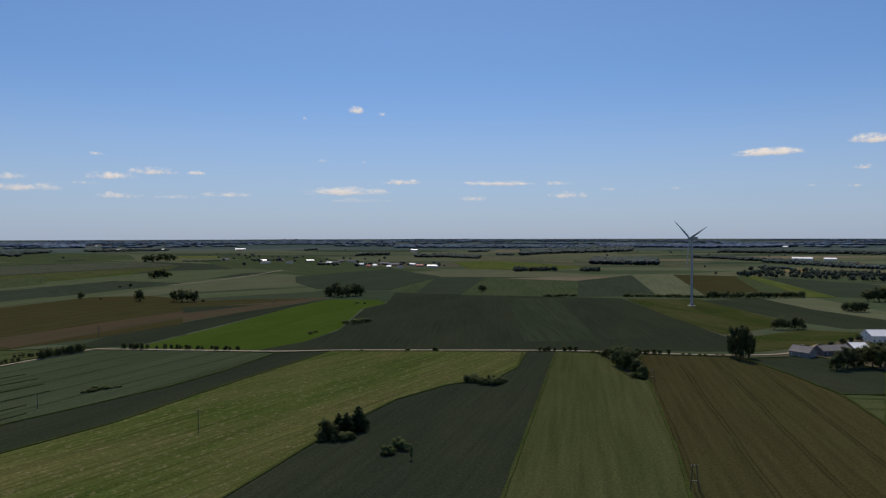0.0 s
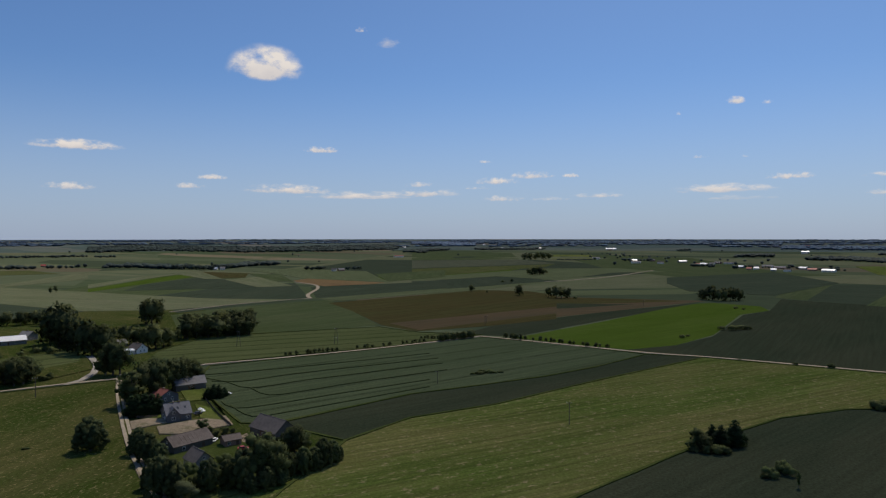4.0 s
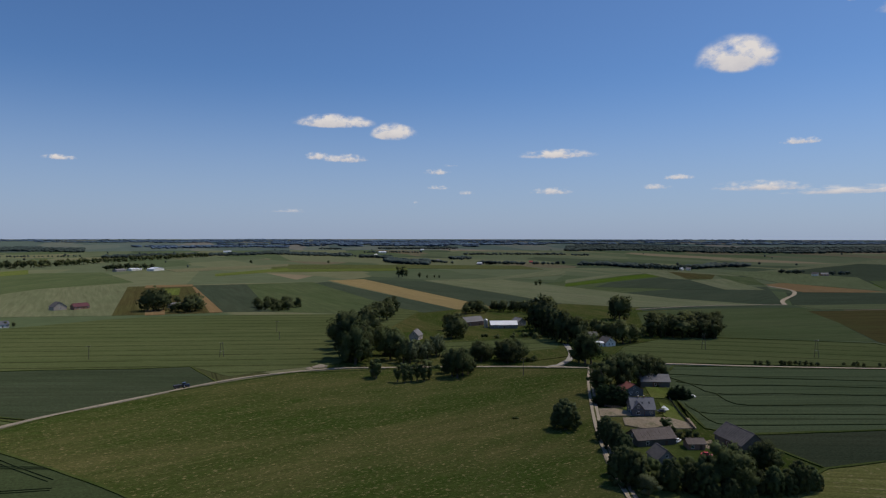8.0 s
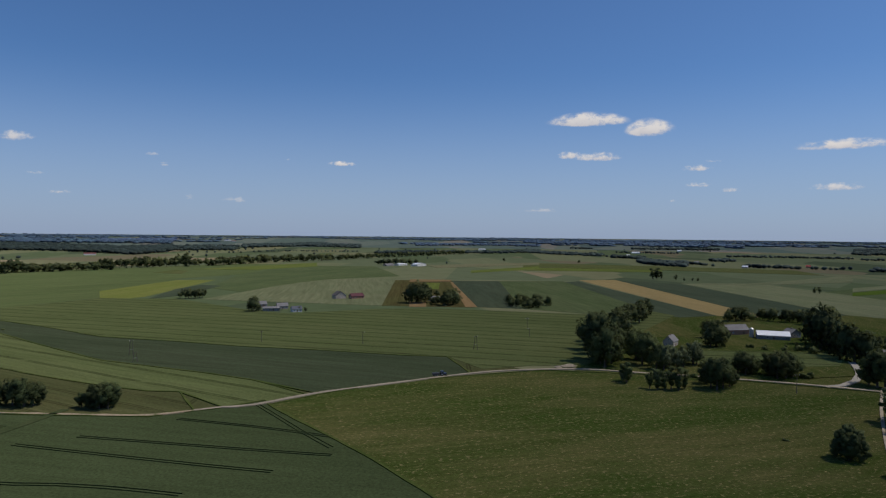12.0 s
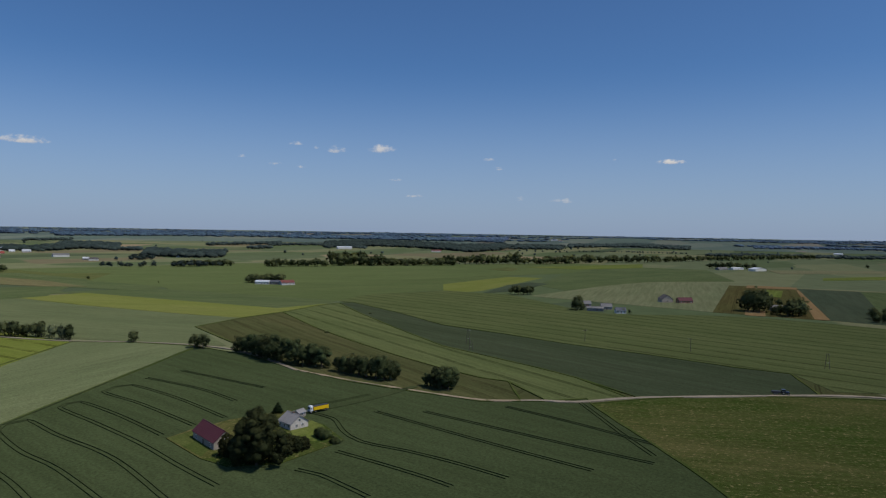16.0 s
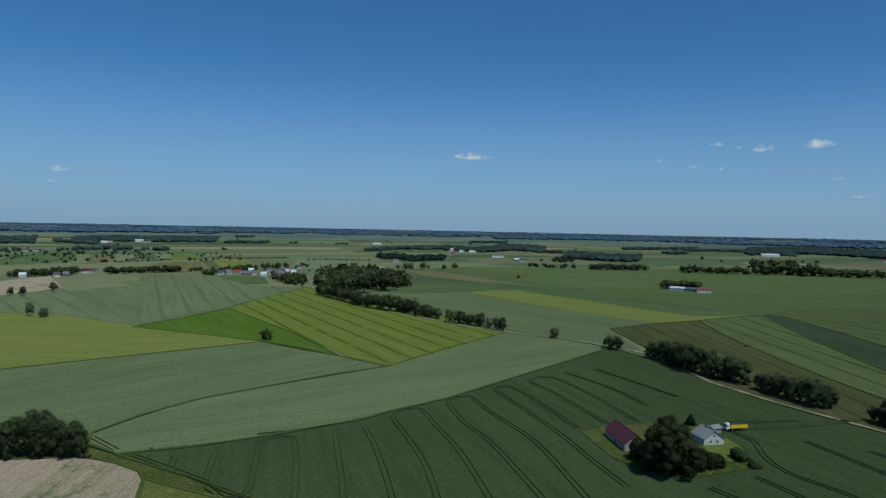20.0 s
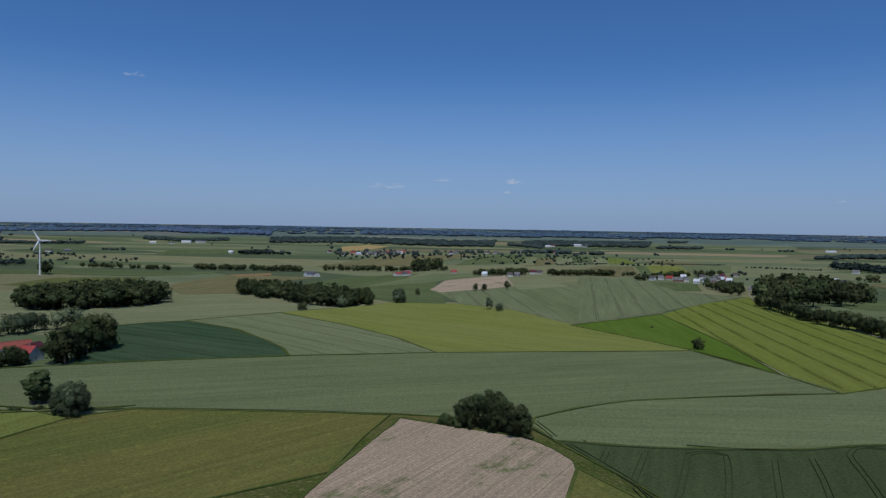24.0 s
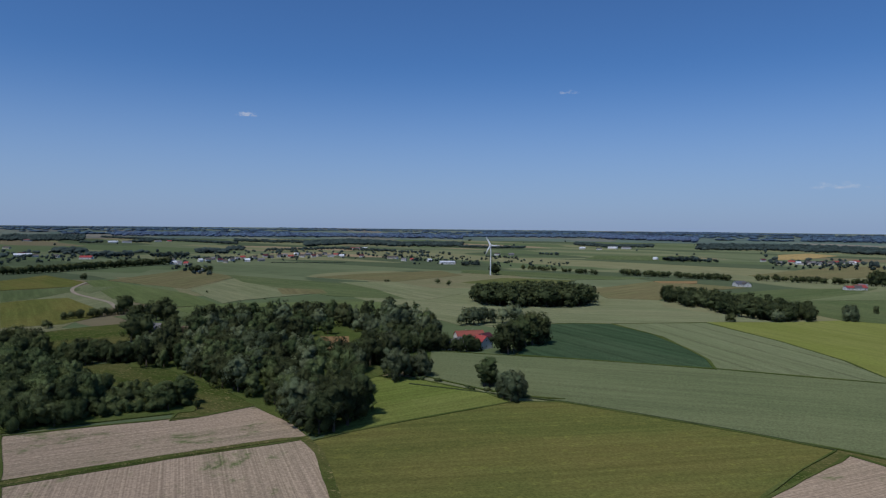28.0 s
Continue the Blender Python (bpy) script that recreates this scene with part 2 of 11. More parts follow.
M["hazed_dull"] = crop("hazed_dull_ley", (0.092, 0.102, 0.062), (0.108, 0.114, 0.068), 0.8, rows=0.5, row_gap=6.0)
M["fresh"] = crop("fresh_green_crop", (0.092, 0.118, 0.044), (0.108, 0.130, 0.052), 0.8, rows=0.5, row_gap=5.0)
M["ochre"] = crop("orange_stubble", (0.215, 0.140, 0.066), (0.190, 0.128, 0.064), 0.7, rows=0.6)
M["dun"] = crop("dry_brownish_ley", (0.142, 0.126, 0.062), (0.120, 0.118, 0.054), 0.9, rows=0.7, row_gap=4.0)
M["leaf"] = leaf_mat("broad_leaves", (0.059, 0.078, 0.031), (0.090, 0.112, 0.045))
M["leaf_pale"] = leaf_mat("silvery_leaves", (0.080, 0.099, 0.052), (0.114, 0.133, 0.074))
M["leaf_deep"] = leaf_mat("deep_green_leaves", (0.043, 0.057, 0.024), (0.068, 0.085, 0.036))
M["leaf_great"] = leaf_mat("dark_dense_leaves", (0.026, 0.031, 0.012), (0.042, 0.047, 0.018))
M["needle"] = leaf_mat("spruce_needles", (0.014, 0.030, 0.012), (0.026, 0.042, 0.018))
# leaves of far woods, with a bluish cast of haze in their colour
M["far_leaf"] = leaf_mat("hazed_distant_woodland", (0.034, 0.050, 0.046), (0.048, 0.066, 0.058), 0.2)
# skyline leaves coloured blue: thick distance haze painted into the foliage
M["haze_leaf"] = leaf_mat("hazed_skyline_woodland", (0.070, 0.108, 0.170), (0.080, 0.120, 0.182), 0.1)
M["bark"] = surface("bark", (0.07, 0.055, 0.04), (0.14, 0.12, 0.09), 6, 0.9, 0, 0.5, stretch=(1, 1, 0.2))
M["gravel"] = surface("pale_gravel", (0.30, 0.255, 0.195), (0.20, 0.175, 0.13), 0.9, 0.95, 0, 0.4, spec=0.0)
M["asphalt"] = surface("worn_asphalt", (0.21, 0.195, 0.17), (0.28, 0.26, 0.22), 0.8, 0.9, 0, 0.3, spec=0.0)
M["dirt"] = crop("sandy_yard", (0.33, 0.262, 0.178), (0.255, 0.208, 0.136), 0.8, fleck=(0.090, 0.100, 0.040), fleck_amt=0.75, clump=1.0, fleck_scale=0.16)
M["track"] = surface("bent_crop_track", (0.036, 0.052, 0.022), (0.060, 0.072, 0.032), 0.8, 0.95, 0, 0.3, spec=0.0)
M["plaster_white"] = surface("white_plaster", (0.72, 0.71, 0.67), (0.58, 0.57, 0.53), 1.5, 0.9, 0, 0.1)
M["plaster_grey"] = surface("grey_plaster", (0.25, 0.245, 0.24), (0.185, 0.18, 0.175), 1.5, 0.9, 0, 0.1)
M["plaster_worn"] = surface("weathered_plaster", (0.44, 0.385, 0.32), (0.31, 0.275, 0.23), 1.2, 0.9, 0, 0.15)
M["plaster_aged"] = surface("aged_whitewash", (0.60, 0.56, 0.51), (0.46, 0.43, 0.39), 1.2, 0.9, 0, 0.15)
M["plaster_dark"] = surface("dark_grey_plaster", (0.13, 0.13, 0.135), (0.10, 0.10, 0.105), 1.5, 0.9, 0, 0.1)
M["plaster_cream"] = surface("cream_plaster", (0.60, 0.53, 0.40), (0.50, 0.44, 0.33), 1.5, 0.9, 0, 0.1)
M["brick"] = surface("dull_brick", (0.30, 0.17, 0.12), (0.24, 0.15, 0.11), 3, 0.9, 0, 0.2)
M["timber"] = surface("weathered_timber", (0.085, 0.075, 0.065), (0.135, 0.12, 0.105), 2.5, 0.9, 0, 0.3, stretch=(6, 6, 0.4))
M["roof_grey"] = surface("grey_fibre_cement", (0.135, 0.132, 0.135), (0.20, 0.195, 0.195), 0.9, 0.85, 0, 0.3, spec=0.1)
M["roof_pale"] = surface("pale_grey_slates", (0.27, 0.26, 0.26), (0.20, 0.195, 0.195), 1.4, 0.85, 0, 0.3, spec=0.1)
M["roof_rust"] = surface("faded_red_tiles", (0.20, 0.075, 0.062), (0.15, 0.06, 0.055), 1.2, 0.75, 0, 0.3, spec=0.1)
M["roof_dark"] = surface("dark_felt_roof", (0.075, 0.070, 0.070), (0.12, 0.11, 0.105), 0.9, 0.85, 0, 0.2, spec=0.1)
M["roof_brown"] = surface("brown_sheet_roof", (0.080, 0.066, 0.060), (0.125, 0.108, 0.098), 0.9, 0.8, 0, 0.2, spec=0.1)
M["roof_plum"] = surface("plum_metal_tiles", (0.080, 0.027, 0.036), (0.105, 0.036, 0.044), 1.2, 0.55, 0, 0.2, spec=0.1)
M["roof_red"] = surface("red_tiles", (0.33, 0.055, 0.045), (0.26, 0.05, 0.042), 1.2, 0.6, 0, 0.2)
M["roof_orange"] = surface("orange_tiles", (0.27, 0.075, 0.05), (0.22, 0.068, 0.05), 1.2, 0.7, 0, 0.2)
M["roof_blue"] = surface("blue_grey_tiles", (0.080, 0.086, 0.105), (0.115, 0.122, 0.142), 1.2, 0.6, 0, 0.2, spec=0.1)
M["roof_white"] = surface("bright_sheet_metal", (0.70, 0.72, 0.74), (0.58, 0.60, 0.63), 0.8, 0.45, 0.2, 0.1)
M["frame"] = surface("white_paint", (0.78, 0.78, 0.76), (0.68, 0.68, 0.66), 2, 0.5, 0, 0.05)
M["glass"] = surface("dark_window_glass", (0.025, 0.03, 0.035), (0.04, 0.045, 0.05), 1, 0.08, 0, 0, spec=0.6)
M["door"] = surface("brown_door_paint", (0.14, 0.08, 0.05), (0.10, 0.06, 0.04), 2, 0.6, 0, 0.1)
M["mast"] = surface("turbine_paint", (0.76, 0.77, 0.79), (0.70, 0.71, 0.73), 0.4, 0.4, 0, 0.02)
# turbine paint again, darkened: the shade of a backlit tower put into the colour
M["mast_backlit"] = surface("backlit_turbine_paint", (0.34, 0.35, 0.37), (0.30, 0.31, 0.33), 0.4, 0.45, 0, 0.02)
M["pole_wood"] = surface("grey_pole", (0.085, 0.075, 0.065), (0.13, 0.12, 0.10), 4, 0.9, 0, 0.2, spec=0.0)
M["concrete"] = surface("concrete", (0.40, 0.39, 0.36), (0.31, 0.30, 0.28), 2, 0.9, 0, 0.2)
M["steel"] = surface("galvanised_steel", (0.33, 0.34, 0.35), (0.42, 0.43, 0.44), 3, 0.45, 0.6, 0.05)
M["cable"] = surface("cable", (0.06, 0.06, 0.06), (0.09, 0.09, 0.09), 3, 0.6, 0.3, 0)
M["yellow_paint"] = surface("yellow_tarpaulin", (0.80, 0.52, 0.01), (0.70, 0.44, 0.01), 1.5, 0.5, 0, 0.05)
M["cab_white"] = surface("white_cab_paint", (0.80, 0.81, 0.82), (0.70, 0.71, 0.72), 1.5, 0.3, 0, 0)
M["rubber"] = surface("black_rubber", (0.02, 0.02, 0.02), (0.035, 0.033, 0.03), 3, 0.8, 0, 0.1)
M["dark_metal"] = surface("dark_chassis", (0.045, 0.045, 0.05), (0.07, 0.07, 0.075), 3, 0.5, 0.4, 0.05)
M["tractor_paint"] = surface("dark_blue_paint", (0.035, 0.06, 0.12), (0.05, 0.075, 0.13), 2, 0.35, 0, 0)
M["red_paint"] = surface("red_car_paint", (0.40, 0.03, 0.03), (0.34, 0.03, 0.03), 2, 0.3, 0, 0)
M["silage"] = surface("white_film", (0.75, 0.76, 0.74), (0.62, 0.63, 0.62), 2, 0.4, 0, 0.1)


def land_mat(name="farmland", haze_mix=0.0):
    """Patchwork of distant strips of crops, each strip of one colour."""
    m, nt, b = node_mat(name)
    tc = nt.nodes.new("ShaderNodeTexCoord")
    out = []
    for turn, sx, sy, seed in ((0.35, 0.0011, 0.0050, 0.0), (1.25, 0.0016, 0.0062, 7.3)):
        mp = nt.nodes.new("ShaderNodeMapping")
        mp.inputs["Rotation"].default_value = (0, 0, turn)
        mp.inputs["Scale"].default_value = (sx, sy, 0.0)
        mp.inputs["Location"].default_value = (seed, seed * 0.7, 0)
        nt.links.new(tc.outputs["Object"], mp.inputs[0])
        vo = nt.nodes.new("ShaderNodeTexVoronoi")
        vo.voronoi_dimensions, vo.distance = "2D", "CHEBYCHEV"
        vo.inputs["Scale"].default_value = 1.0
        vo.inputs["Randomness"].default_value = 0.75
        nt.links.new(mp.outputs[0], vo.inputs["Vector"])
        sep = nt.nodes.new("ShaderNodeSeparateColor")
        nt.links.new(vo.outputs["Color"], sep.inputs[0])
        cr = nt.nodes.new("ShaderNodeValToRGB")
        cr.color_ramp.interpolation = "CONSTANT"
        stops = [(0.0, (0.072, 0.092, 0.050)), (0.2, (0.118, 0.138, 0.074)), (0.38, (0.090, 0.116, 0.056)), (0.55, (0.150, 0.160, 0.084)),
                 (0.68, (0.100, 0.122, 0.064)), (0.80, (0.164, 0.164, 0.086)), (0.90, (0.150, 0.130, 0.078)), (0.95, (0.24, 0.19, 0.115))]
        el = cr.color_ramp.elements
        while len(el) < len(stops):
            el.new(0.5)
        for e, (p, c) in zip(el, stops):
            e.position, e.color = p, (*c, 1)
        nt.links.new(sep.outputs[0], cr.inputs[0])
        out.append(cr.outputs[0])
    pick = ramp(nt, noise_tex(nt, tc.outputs["Object"], 0.0011, 1), 0.495, 0.505)
    c = mix_col(nt, pick, out[0], out[1])
    n = noise_tex(nt, tc.outputs["Object"], 0.02, 5, 0.7)
    hsv = nt.nodes.new("ShaderNodeHueSaturation")
    nt.links.new(math_node(nt, "ADD", 0.7, math_node(nt, "MULTIPLY", n, 0.6)), hsv.inputs["Value"])
    # blue-grey distance haze blended straight into the crop colours
    if haze_mix:
        c = mix_col(nt, haze_mix, c, (0.110, 0.150, 0.170))
    nt.links.new(c, hsv.inputs["Color"])
    nt.links.new(hsv.outputs[0], b.inputs["Base Color"])
    b.inputs["Roughness"].default_value = 0.9
    b.inputs["Specular IOR Level"].default_value = 0.0
    b.inputs["Diffuse Roughness"].default_value = 1.0
    return m


def cloud_mat():
    """Ragged vapour: a flat base, a puffy top, thin and torn towards its ends."""
    m = bpy.data.materials.new("cloud_vapour")
    m.use_nodes = True
    nt = m.node_tree
    nt.nodes.remove(nt.nodes["Principled BSDF"])
    tc = nt.nodes.new("ShaderNodeTexCoord")
    info = nt.nodes.new("ShaderNodeObjectInfo")
    col = nt.nodes.new("ShaderNodeSeparateColor")
    nt.links.new(info.outputs["Color"], col.inputs[0])
    s = nt.nodes.new("ShaderNodeSeparateXYZ")
    nt.links.new(tc.outputs["Generated"], s.inputs[0])
    u = math_node(nt, "MULTIPLY", math_node(nt, "SUBTRACT", s.outputs["X"], 0.5), 2.0)
    v = math_node(nt, "MULTIPLY", math_node(nt, "SUBTRACT", s.outputs["Y"], 0.42), 1.85)
    at = nt.nodes.new("ShaderNodeCombineXYZ")
    nt.links.new(math_node(nt, "MULTIPLY", math_node(nt, "MULTIPLY", u, col.outputs[2]), 2.6), at.inputs[0])
    nt.links.new(v, at.inputs[1])
    nt.links.new(math_node(nt, "MULTIPLY", info.outputs["Random"], 90.0), at.inputs[2])
    lump = noise_tex(nt, at.outputs[0], 1.7, 6, 0.62)
    broad = noise_tex(nt, at.outputs[0], 0.6, 2, 0.5)
    flat = math_node(nt, "MULTIPLY", math_node(nt, "MINIMUM", v, 0.0), 1.5)
    v2 = math_node(nt, "ADD", v, flat)
    r2 = math_node(nt, "SQRT", math_node(nt, "ADD", math_node(nt, "MULTIPLY", u, u), math_node(nt, "MULTIPLY", v2, v2)))
    body = math_node(nt, "SUBTRACT", 1.05, r2)
    body = math_node(nt, "ADD", body, math_node(nt, "MULTIPLY", math_node(nt, "SUBTRACT", lump, 0.5), 2.1))
    body = math_node(nt, "ADD", body, math_node(nt, "MULTIPLY", math_node(nt, "SUBTRACT", broad, 0.5), 1.5))
    body = math_node(nt, "ADD", body, math_node(nt, "MULTIPLY", math_node(nt, "SUBTRACT", col.outputs[0], 0.8), 0.7))
    edge = ramp(nt, math_node(nt, "SUBTRACT", 1.0, r2), 0.0, 0.3)
    dens = math_node(nt, "MULTIPLY", ramp(nt, body, 0.05, 1.15), edge)
    dens = math_node(nt, "MINIMUM", math_node(nt, "MULTIPLY", dens, math_node(nt, "MULTIPLY", col.outputs[0], 1.15)), 1.0)
    em = nt.nodes.new("ShaderNodeEmission")
    # emission stands in for sunlight; white top and shaded grey base are painted
    shade = ramp(nt, math_node(nt, "ADD", v, math_node(nt, "MULTIPLY", lump, 0.8)), -0.1, 0.9)
    nt.links.new(mix_col(nt, shade, (0.66, 0.66, 0.72), (0.92, 0.89, 0.88)), em.inputs[0])
    nt.links.new(math_node(nt, "MULTIPLY", col.outputs[1], CLOUD_GLOW), em.inputs[1])
    tr = nt.nodes.new("ShaderNodeBsdfTransparent")
    mx = nt.nodes.new("ShaderNodeMixShader")
    nt.links.new(dens, mx.inputs[0])
    nt.links.new(tr.outputs[0], mx.inputs[1])
    nt.links.new(em.outputs[0], mx.inputs[2])
    nt.links.new(mx.outputs[0], nt.nodes["Material Output"].inputs[0])
    return m


M["cloud"] = cloud_mat()
M["land"] = land_mat()
M["hazed_land"] = land_mat("hazed_farmland", 0.45)


# ---- the lie of the land ----
def lie(x, y, z=0.0):
    """Plan position to world position on the land, with z above it; also the scale of things there."""
    d = math.hypot(x, y)
    if d <= FLAT:
        return Vector((x, y, z)), 1.0
    d = min(d, 20000.0)
    a = math.atan2(y, x)
    r = FLAT + (RIM - FLAT) * (1 - FLAT / d)
    k = r / d
    return Vector((r * math.cos(a), r * math.sin(a), EYE - EYE * k + z * k)), k


def mesh_of(name, verts, faces, mat, smooth=False):
    me = bpy.data.meshes.new(name)
    me.from_pydata([tuple(v) for v in verts], [], [tuple(f) for f in faces])
    me.materials.append(mat)
    if smooth:
        me.polygons.foreach_set("use_smooth", [True] * len(me.polygons))
    me.update()
    return me


def part(name, bm, material, parent, label=""):
    """Link a bmesh (or a mesh) as one object under its thing."""
    if isinstance(bm, bpy.types.Mesh):
        me = bm
    else:
        me = bpy.data.meshes.new(name)
        bm.to_mesh(me)
        bm.free()
        me.materials.append(material)
    ob = new(name, me)
    ob.parent = parent
    if label:
        ob["label"] = label
    return ob


def box(bm, x0, x1, y0, y1, z0, z1, bevel=0.0):
    r = bmesh.ops.create_cube(bm, size=1.0)
    for v in r["verts"]:
        v.co = Vector((x0 + (v.co.x + 0.5) * (x1 - x0), y0 + (v.co.y + 0.5) * (y1 - y0), z0 + (v.co.z + 0.5) * (z1 - z0)))
    if bevel:
        es = {e for v in r["verts"] for e in v.link_edges}
        bmesh.ops.bevel(bm, geom=list(es), offset=bevel, segments=2, affect="EDGES", profile=0.6)
    return bm


def boxed(x0, x1, y0, y1, z0, z1, bevel=0.0):
    return box(bmesh.new(), x0, x1, y0, y1, z0, z1, bevel)


def rod(bm, p, q, r0, r1=None, seg=8):
    p, q = Vector(p), Vector(q)
    r1 = r0 if r1 is None else r1
    q0 = (q - p).to_track_quat("Z", "Y").to_matrix().to_4x4()
    m = Matrix.Translation((p + q) / 2) @ q0
    bmesh.ops.create_cone(bm, cap_ends=True, segments=seg, radius1=r0, radius2=r1, depth=(q - p).length, matrix=m)
    return bm


def ground_sheet():
    radii = [0.0] + [30 * 1.22 ** i for i in range(23)] + [FLAT] + [FLAT + (RIM - FLAT) * i / 24 for i in range(1, 25)]
    radii = sorted(r for r in set(radii) if r <= RIM)
    seg, verts, faces = 192, [(0, 0, 0)], []
    for r in radii[1:]:
        if r <= FLAT:
            z = 0.0
        else:
            d = min(20000.0, FLAT / max(1e-4, 1 - (r - FLAT) / (RIM - FLAT)))
            z = EYE - EYE * r / d
        verts += [(r * math.cos(2 * math.pi * i / seg), r * math.sin(2 * math.pi * i / seg), z) for i in range(seg)]
    faces += [(0, 1 + i, 1 + (i + 1) % seg) for i in range(seg)]
    for k in range(len(radii) - 2):
        a, b = 1 + k * seg, 1 + (k + 1) * seg
        faces += [(a + i, b + i, b + (i + 1) % seg, a + (i + 1) % seg) for i in range(seg)]
    me = mesh_of("ground", verts, faces, M["land"], True)
    me.materials.append(M["hazed_land"])
    # past 3500 m the ground takes the haze-painted colours
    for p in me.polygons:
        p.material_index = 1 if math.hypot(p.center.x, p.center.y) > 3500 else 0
    ob = new("ground", me)
    return tagged(ob, "flat farmland in a patchwork of green and tan strips", "ground", kind="structure")


LAYER = [0]


def field(corners, mat, label, rows=0.0, name="field", lift=0.0, margin=1.1):
    """A field with a standing crop: its outline in plan, the run of its rows in degrees."""
    LAYER[0] += 1
    h = 0.05 + 0.0026 * LAYER[0] + lift
    bm = bmesh.new()
    vs = [bm.verts.new((x, y, 0)) for x, y in corners]
    bm.faces.new(vs)
    bmesh.ops.triangulate(bm, faces=bm.faces[:])
    if max(math.hypot(x, y) for x, y in corners) > FLAT:
        bmesh.ops.subdivide_edges(bm, edges=bm.edges[:], cuts=4, use_grid_fill=True)
    rim = [e for e in bm.edges if len(e.link_faces) == 1]
    skirt = bmesh.ops.extrude_edge_only(bm, edges=rim)
    low = {g for g in skirt["geom"] if isinstance(g, bmesh.types.BMVert)}
    for v in bm.verts:
        v.co = lie(v.co.x, v.co.y, -0.05 if v in low else h)[0]
    c = Vector((sum(p[0] for p in corners) / len(corners), sum(p[1] for p in corners) / len(corners), 0))
    c = lie(c.x, c.y)[0]
    m = pose(c.x, c.y, 0, 0, 0, rows)
    bm.transform(m.inverted())
    bmesh.ops.recalc_face_normals(bm, faces=bm.faces[:])
    me = bpy.data.meshes.new(name)
    bm.to_mesh(me)
    bm.free()
    me.materials.append(M[mat])
    ob = new(name, me)
    ob.matrix_world = m
    if me.polygons and sum(p.normal.z * p.area for p in me.polygons) < 0:
        me.flip_normals()
    if margin and math.hypot(c.x, c.y) < 560:
        edge = strip("margin", list(corners) + [corners[0]], margin, "weeds", 0.57 + 0.0001 * LAYER[0], "", "", 9.0, 1.2, straight=True)
        del edge["kind"], edge["category"]
        edge.parent, edge.matrix_parent_inverse = ob, m.inverted()
        edge["label"] = "ragged weedy field margin"
    return tagged(ob, label, "field", kind="structure")


def smooth_line(pts, step=12.0):
    """A plan polyline, rounded through its points."""
    out = []
    n = len(pts)
    for i in range(n - 1):
        p0, p1, p2, p3 = (Vector(pts[max(0, min(n - 1, j))]) for j in (i - 1, i, i + 1, i + 2))
        k = max(1, min(24, int((p2 - p1).length / step)))
        for s in range(k):
            t = s / k
            out.append(0.5 * (2 * p1 + (p2 - p0) * t + (2 * p0 - 5 * p1 + 4 * p2 - p3) * t * t + (3 * p1 - p0 - 3 * p2 + p3) * t ** 3))
    out.append(Vector(pts[-1]))
    return out


def straight_line(pts, step=9.0):
    out = []
    for a, b in zip(pts, pts[1:]):
        a, b = Vector(a), Vector(b)
        k = max(1, min(40, int((b - a).length / step)))
        out += [a.lerp(b, i / k) for i in range(k)]
    return out + [Vector(pts[-1])]


def strip(name, pts, width, mat, z, label, category="road", step=12.0, ragged=0.0, sides=(0.0,), straight=False):
    """A road, track or verge along a plan polyline; several side offsets give parallel ruts in one mesh."""
    line = straight_line(pts, step) if straight else smooth_line(pts, step)
    verts, faces = [], []
    rng = random.Random(len(line) * 7 + int(width * 10))
    for off in sides:
        base = len(verts)
        for i, p in enumerate(line):
            d = (line[min(i + 1, len(line) - 1)] - line[max(i - 1, 0)]).normalized()
            nrm = Vector((-d.y, d.x))
            w = width / 2 * (1 + ragged * (rng.random() - 0.5))
            for s in (-1, 1):
                q = p + nrm * (off + s * w)
                v = lie(q.x, q.y, z)[0]
                verts.append(v)
                verts.append(v - Vector((0, 0, 0.65)))
        for i in range(len(line) - 1):
            a = base + i * 4
            b = a + 4
            faces += [(a, b, b + 2, a + 2), (a + 1, a, a + 2, a + 3), (a, a + 1, b + 1, b), (a + 2, b + 2, b + 3, a + 3)]
    faces = [tuple(reversed(f)) for f in faces]
    ob = new(name, mesh_of(name, verts, faces, M[mat]))
    return tagged(ob, label, category or "margin", kind="structure")


# ---- trees ----
def dress(me, swell, tone=None):
    """Keep the swell of the boughs, and the tone of each tree, on the mesh."""
    a = me.attributes.new("swell", "FLOAT_VECTOR", "POINT")
    a.data.foreach_set("vector", np.ascontiguousarray(swell, dtype=np.float32).ravel())
    if tone is not None:
        t = me.attributes.new("tone", "FLOAT", "POINT")
        t.data.foreach_set("value", np.ascontiguousarray(tone, dtype=np.float32))
    return me


def fill_mesh(name, v, tot, idx, mat):
    me = bpy.data.meshes.new(name)
    me.vertices.add(len(v))
    me.vertices.foreach_set("co", np.ascontiguousarray(v, dtype=np.float32).ravel())
    me.loops.add(len(idx))
    me.loops.foreach_set("vertex_index", np.ascontiguousarray(idx, dtype=np.int32))
    me.polygons.add(len(tot))
    me.polygons.foreach_set("loop_start", np.concatenate([[0], np.cumsum(tot)[:-1]]).astype(np.int32))
    me.update(calc_edges=True)
    me.materials.append(mat)
    return me


def ball():
    bm = bmesh.new()
    bmesh.ops.create_icosphere(bm, subdivisions=1, radius=1.0)
    bm.verts.index_update()
    v, f = np.array([p.co[:] for p in bm.verts]), np.array([[p.index for p in q.verts] for q in bm.faces])
    bm.free()
    return v, f


BALL = ball()


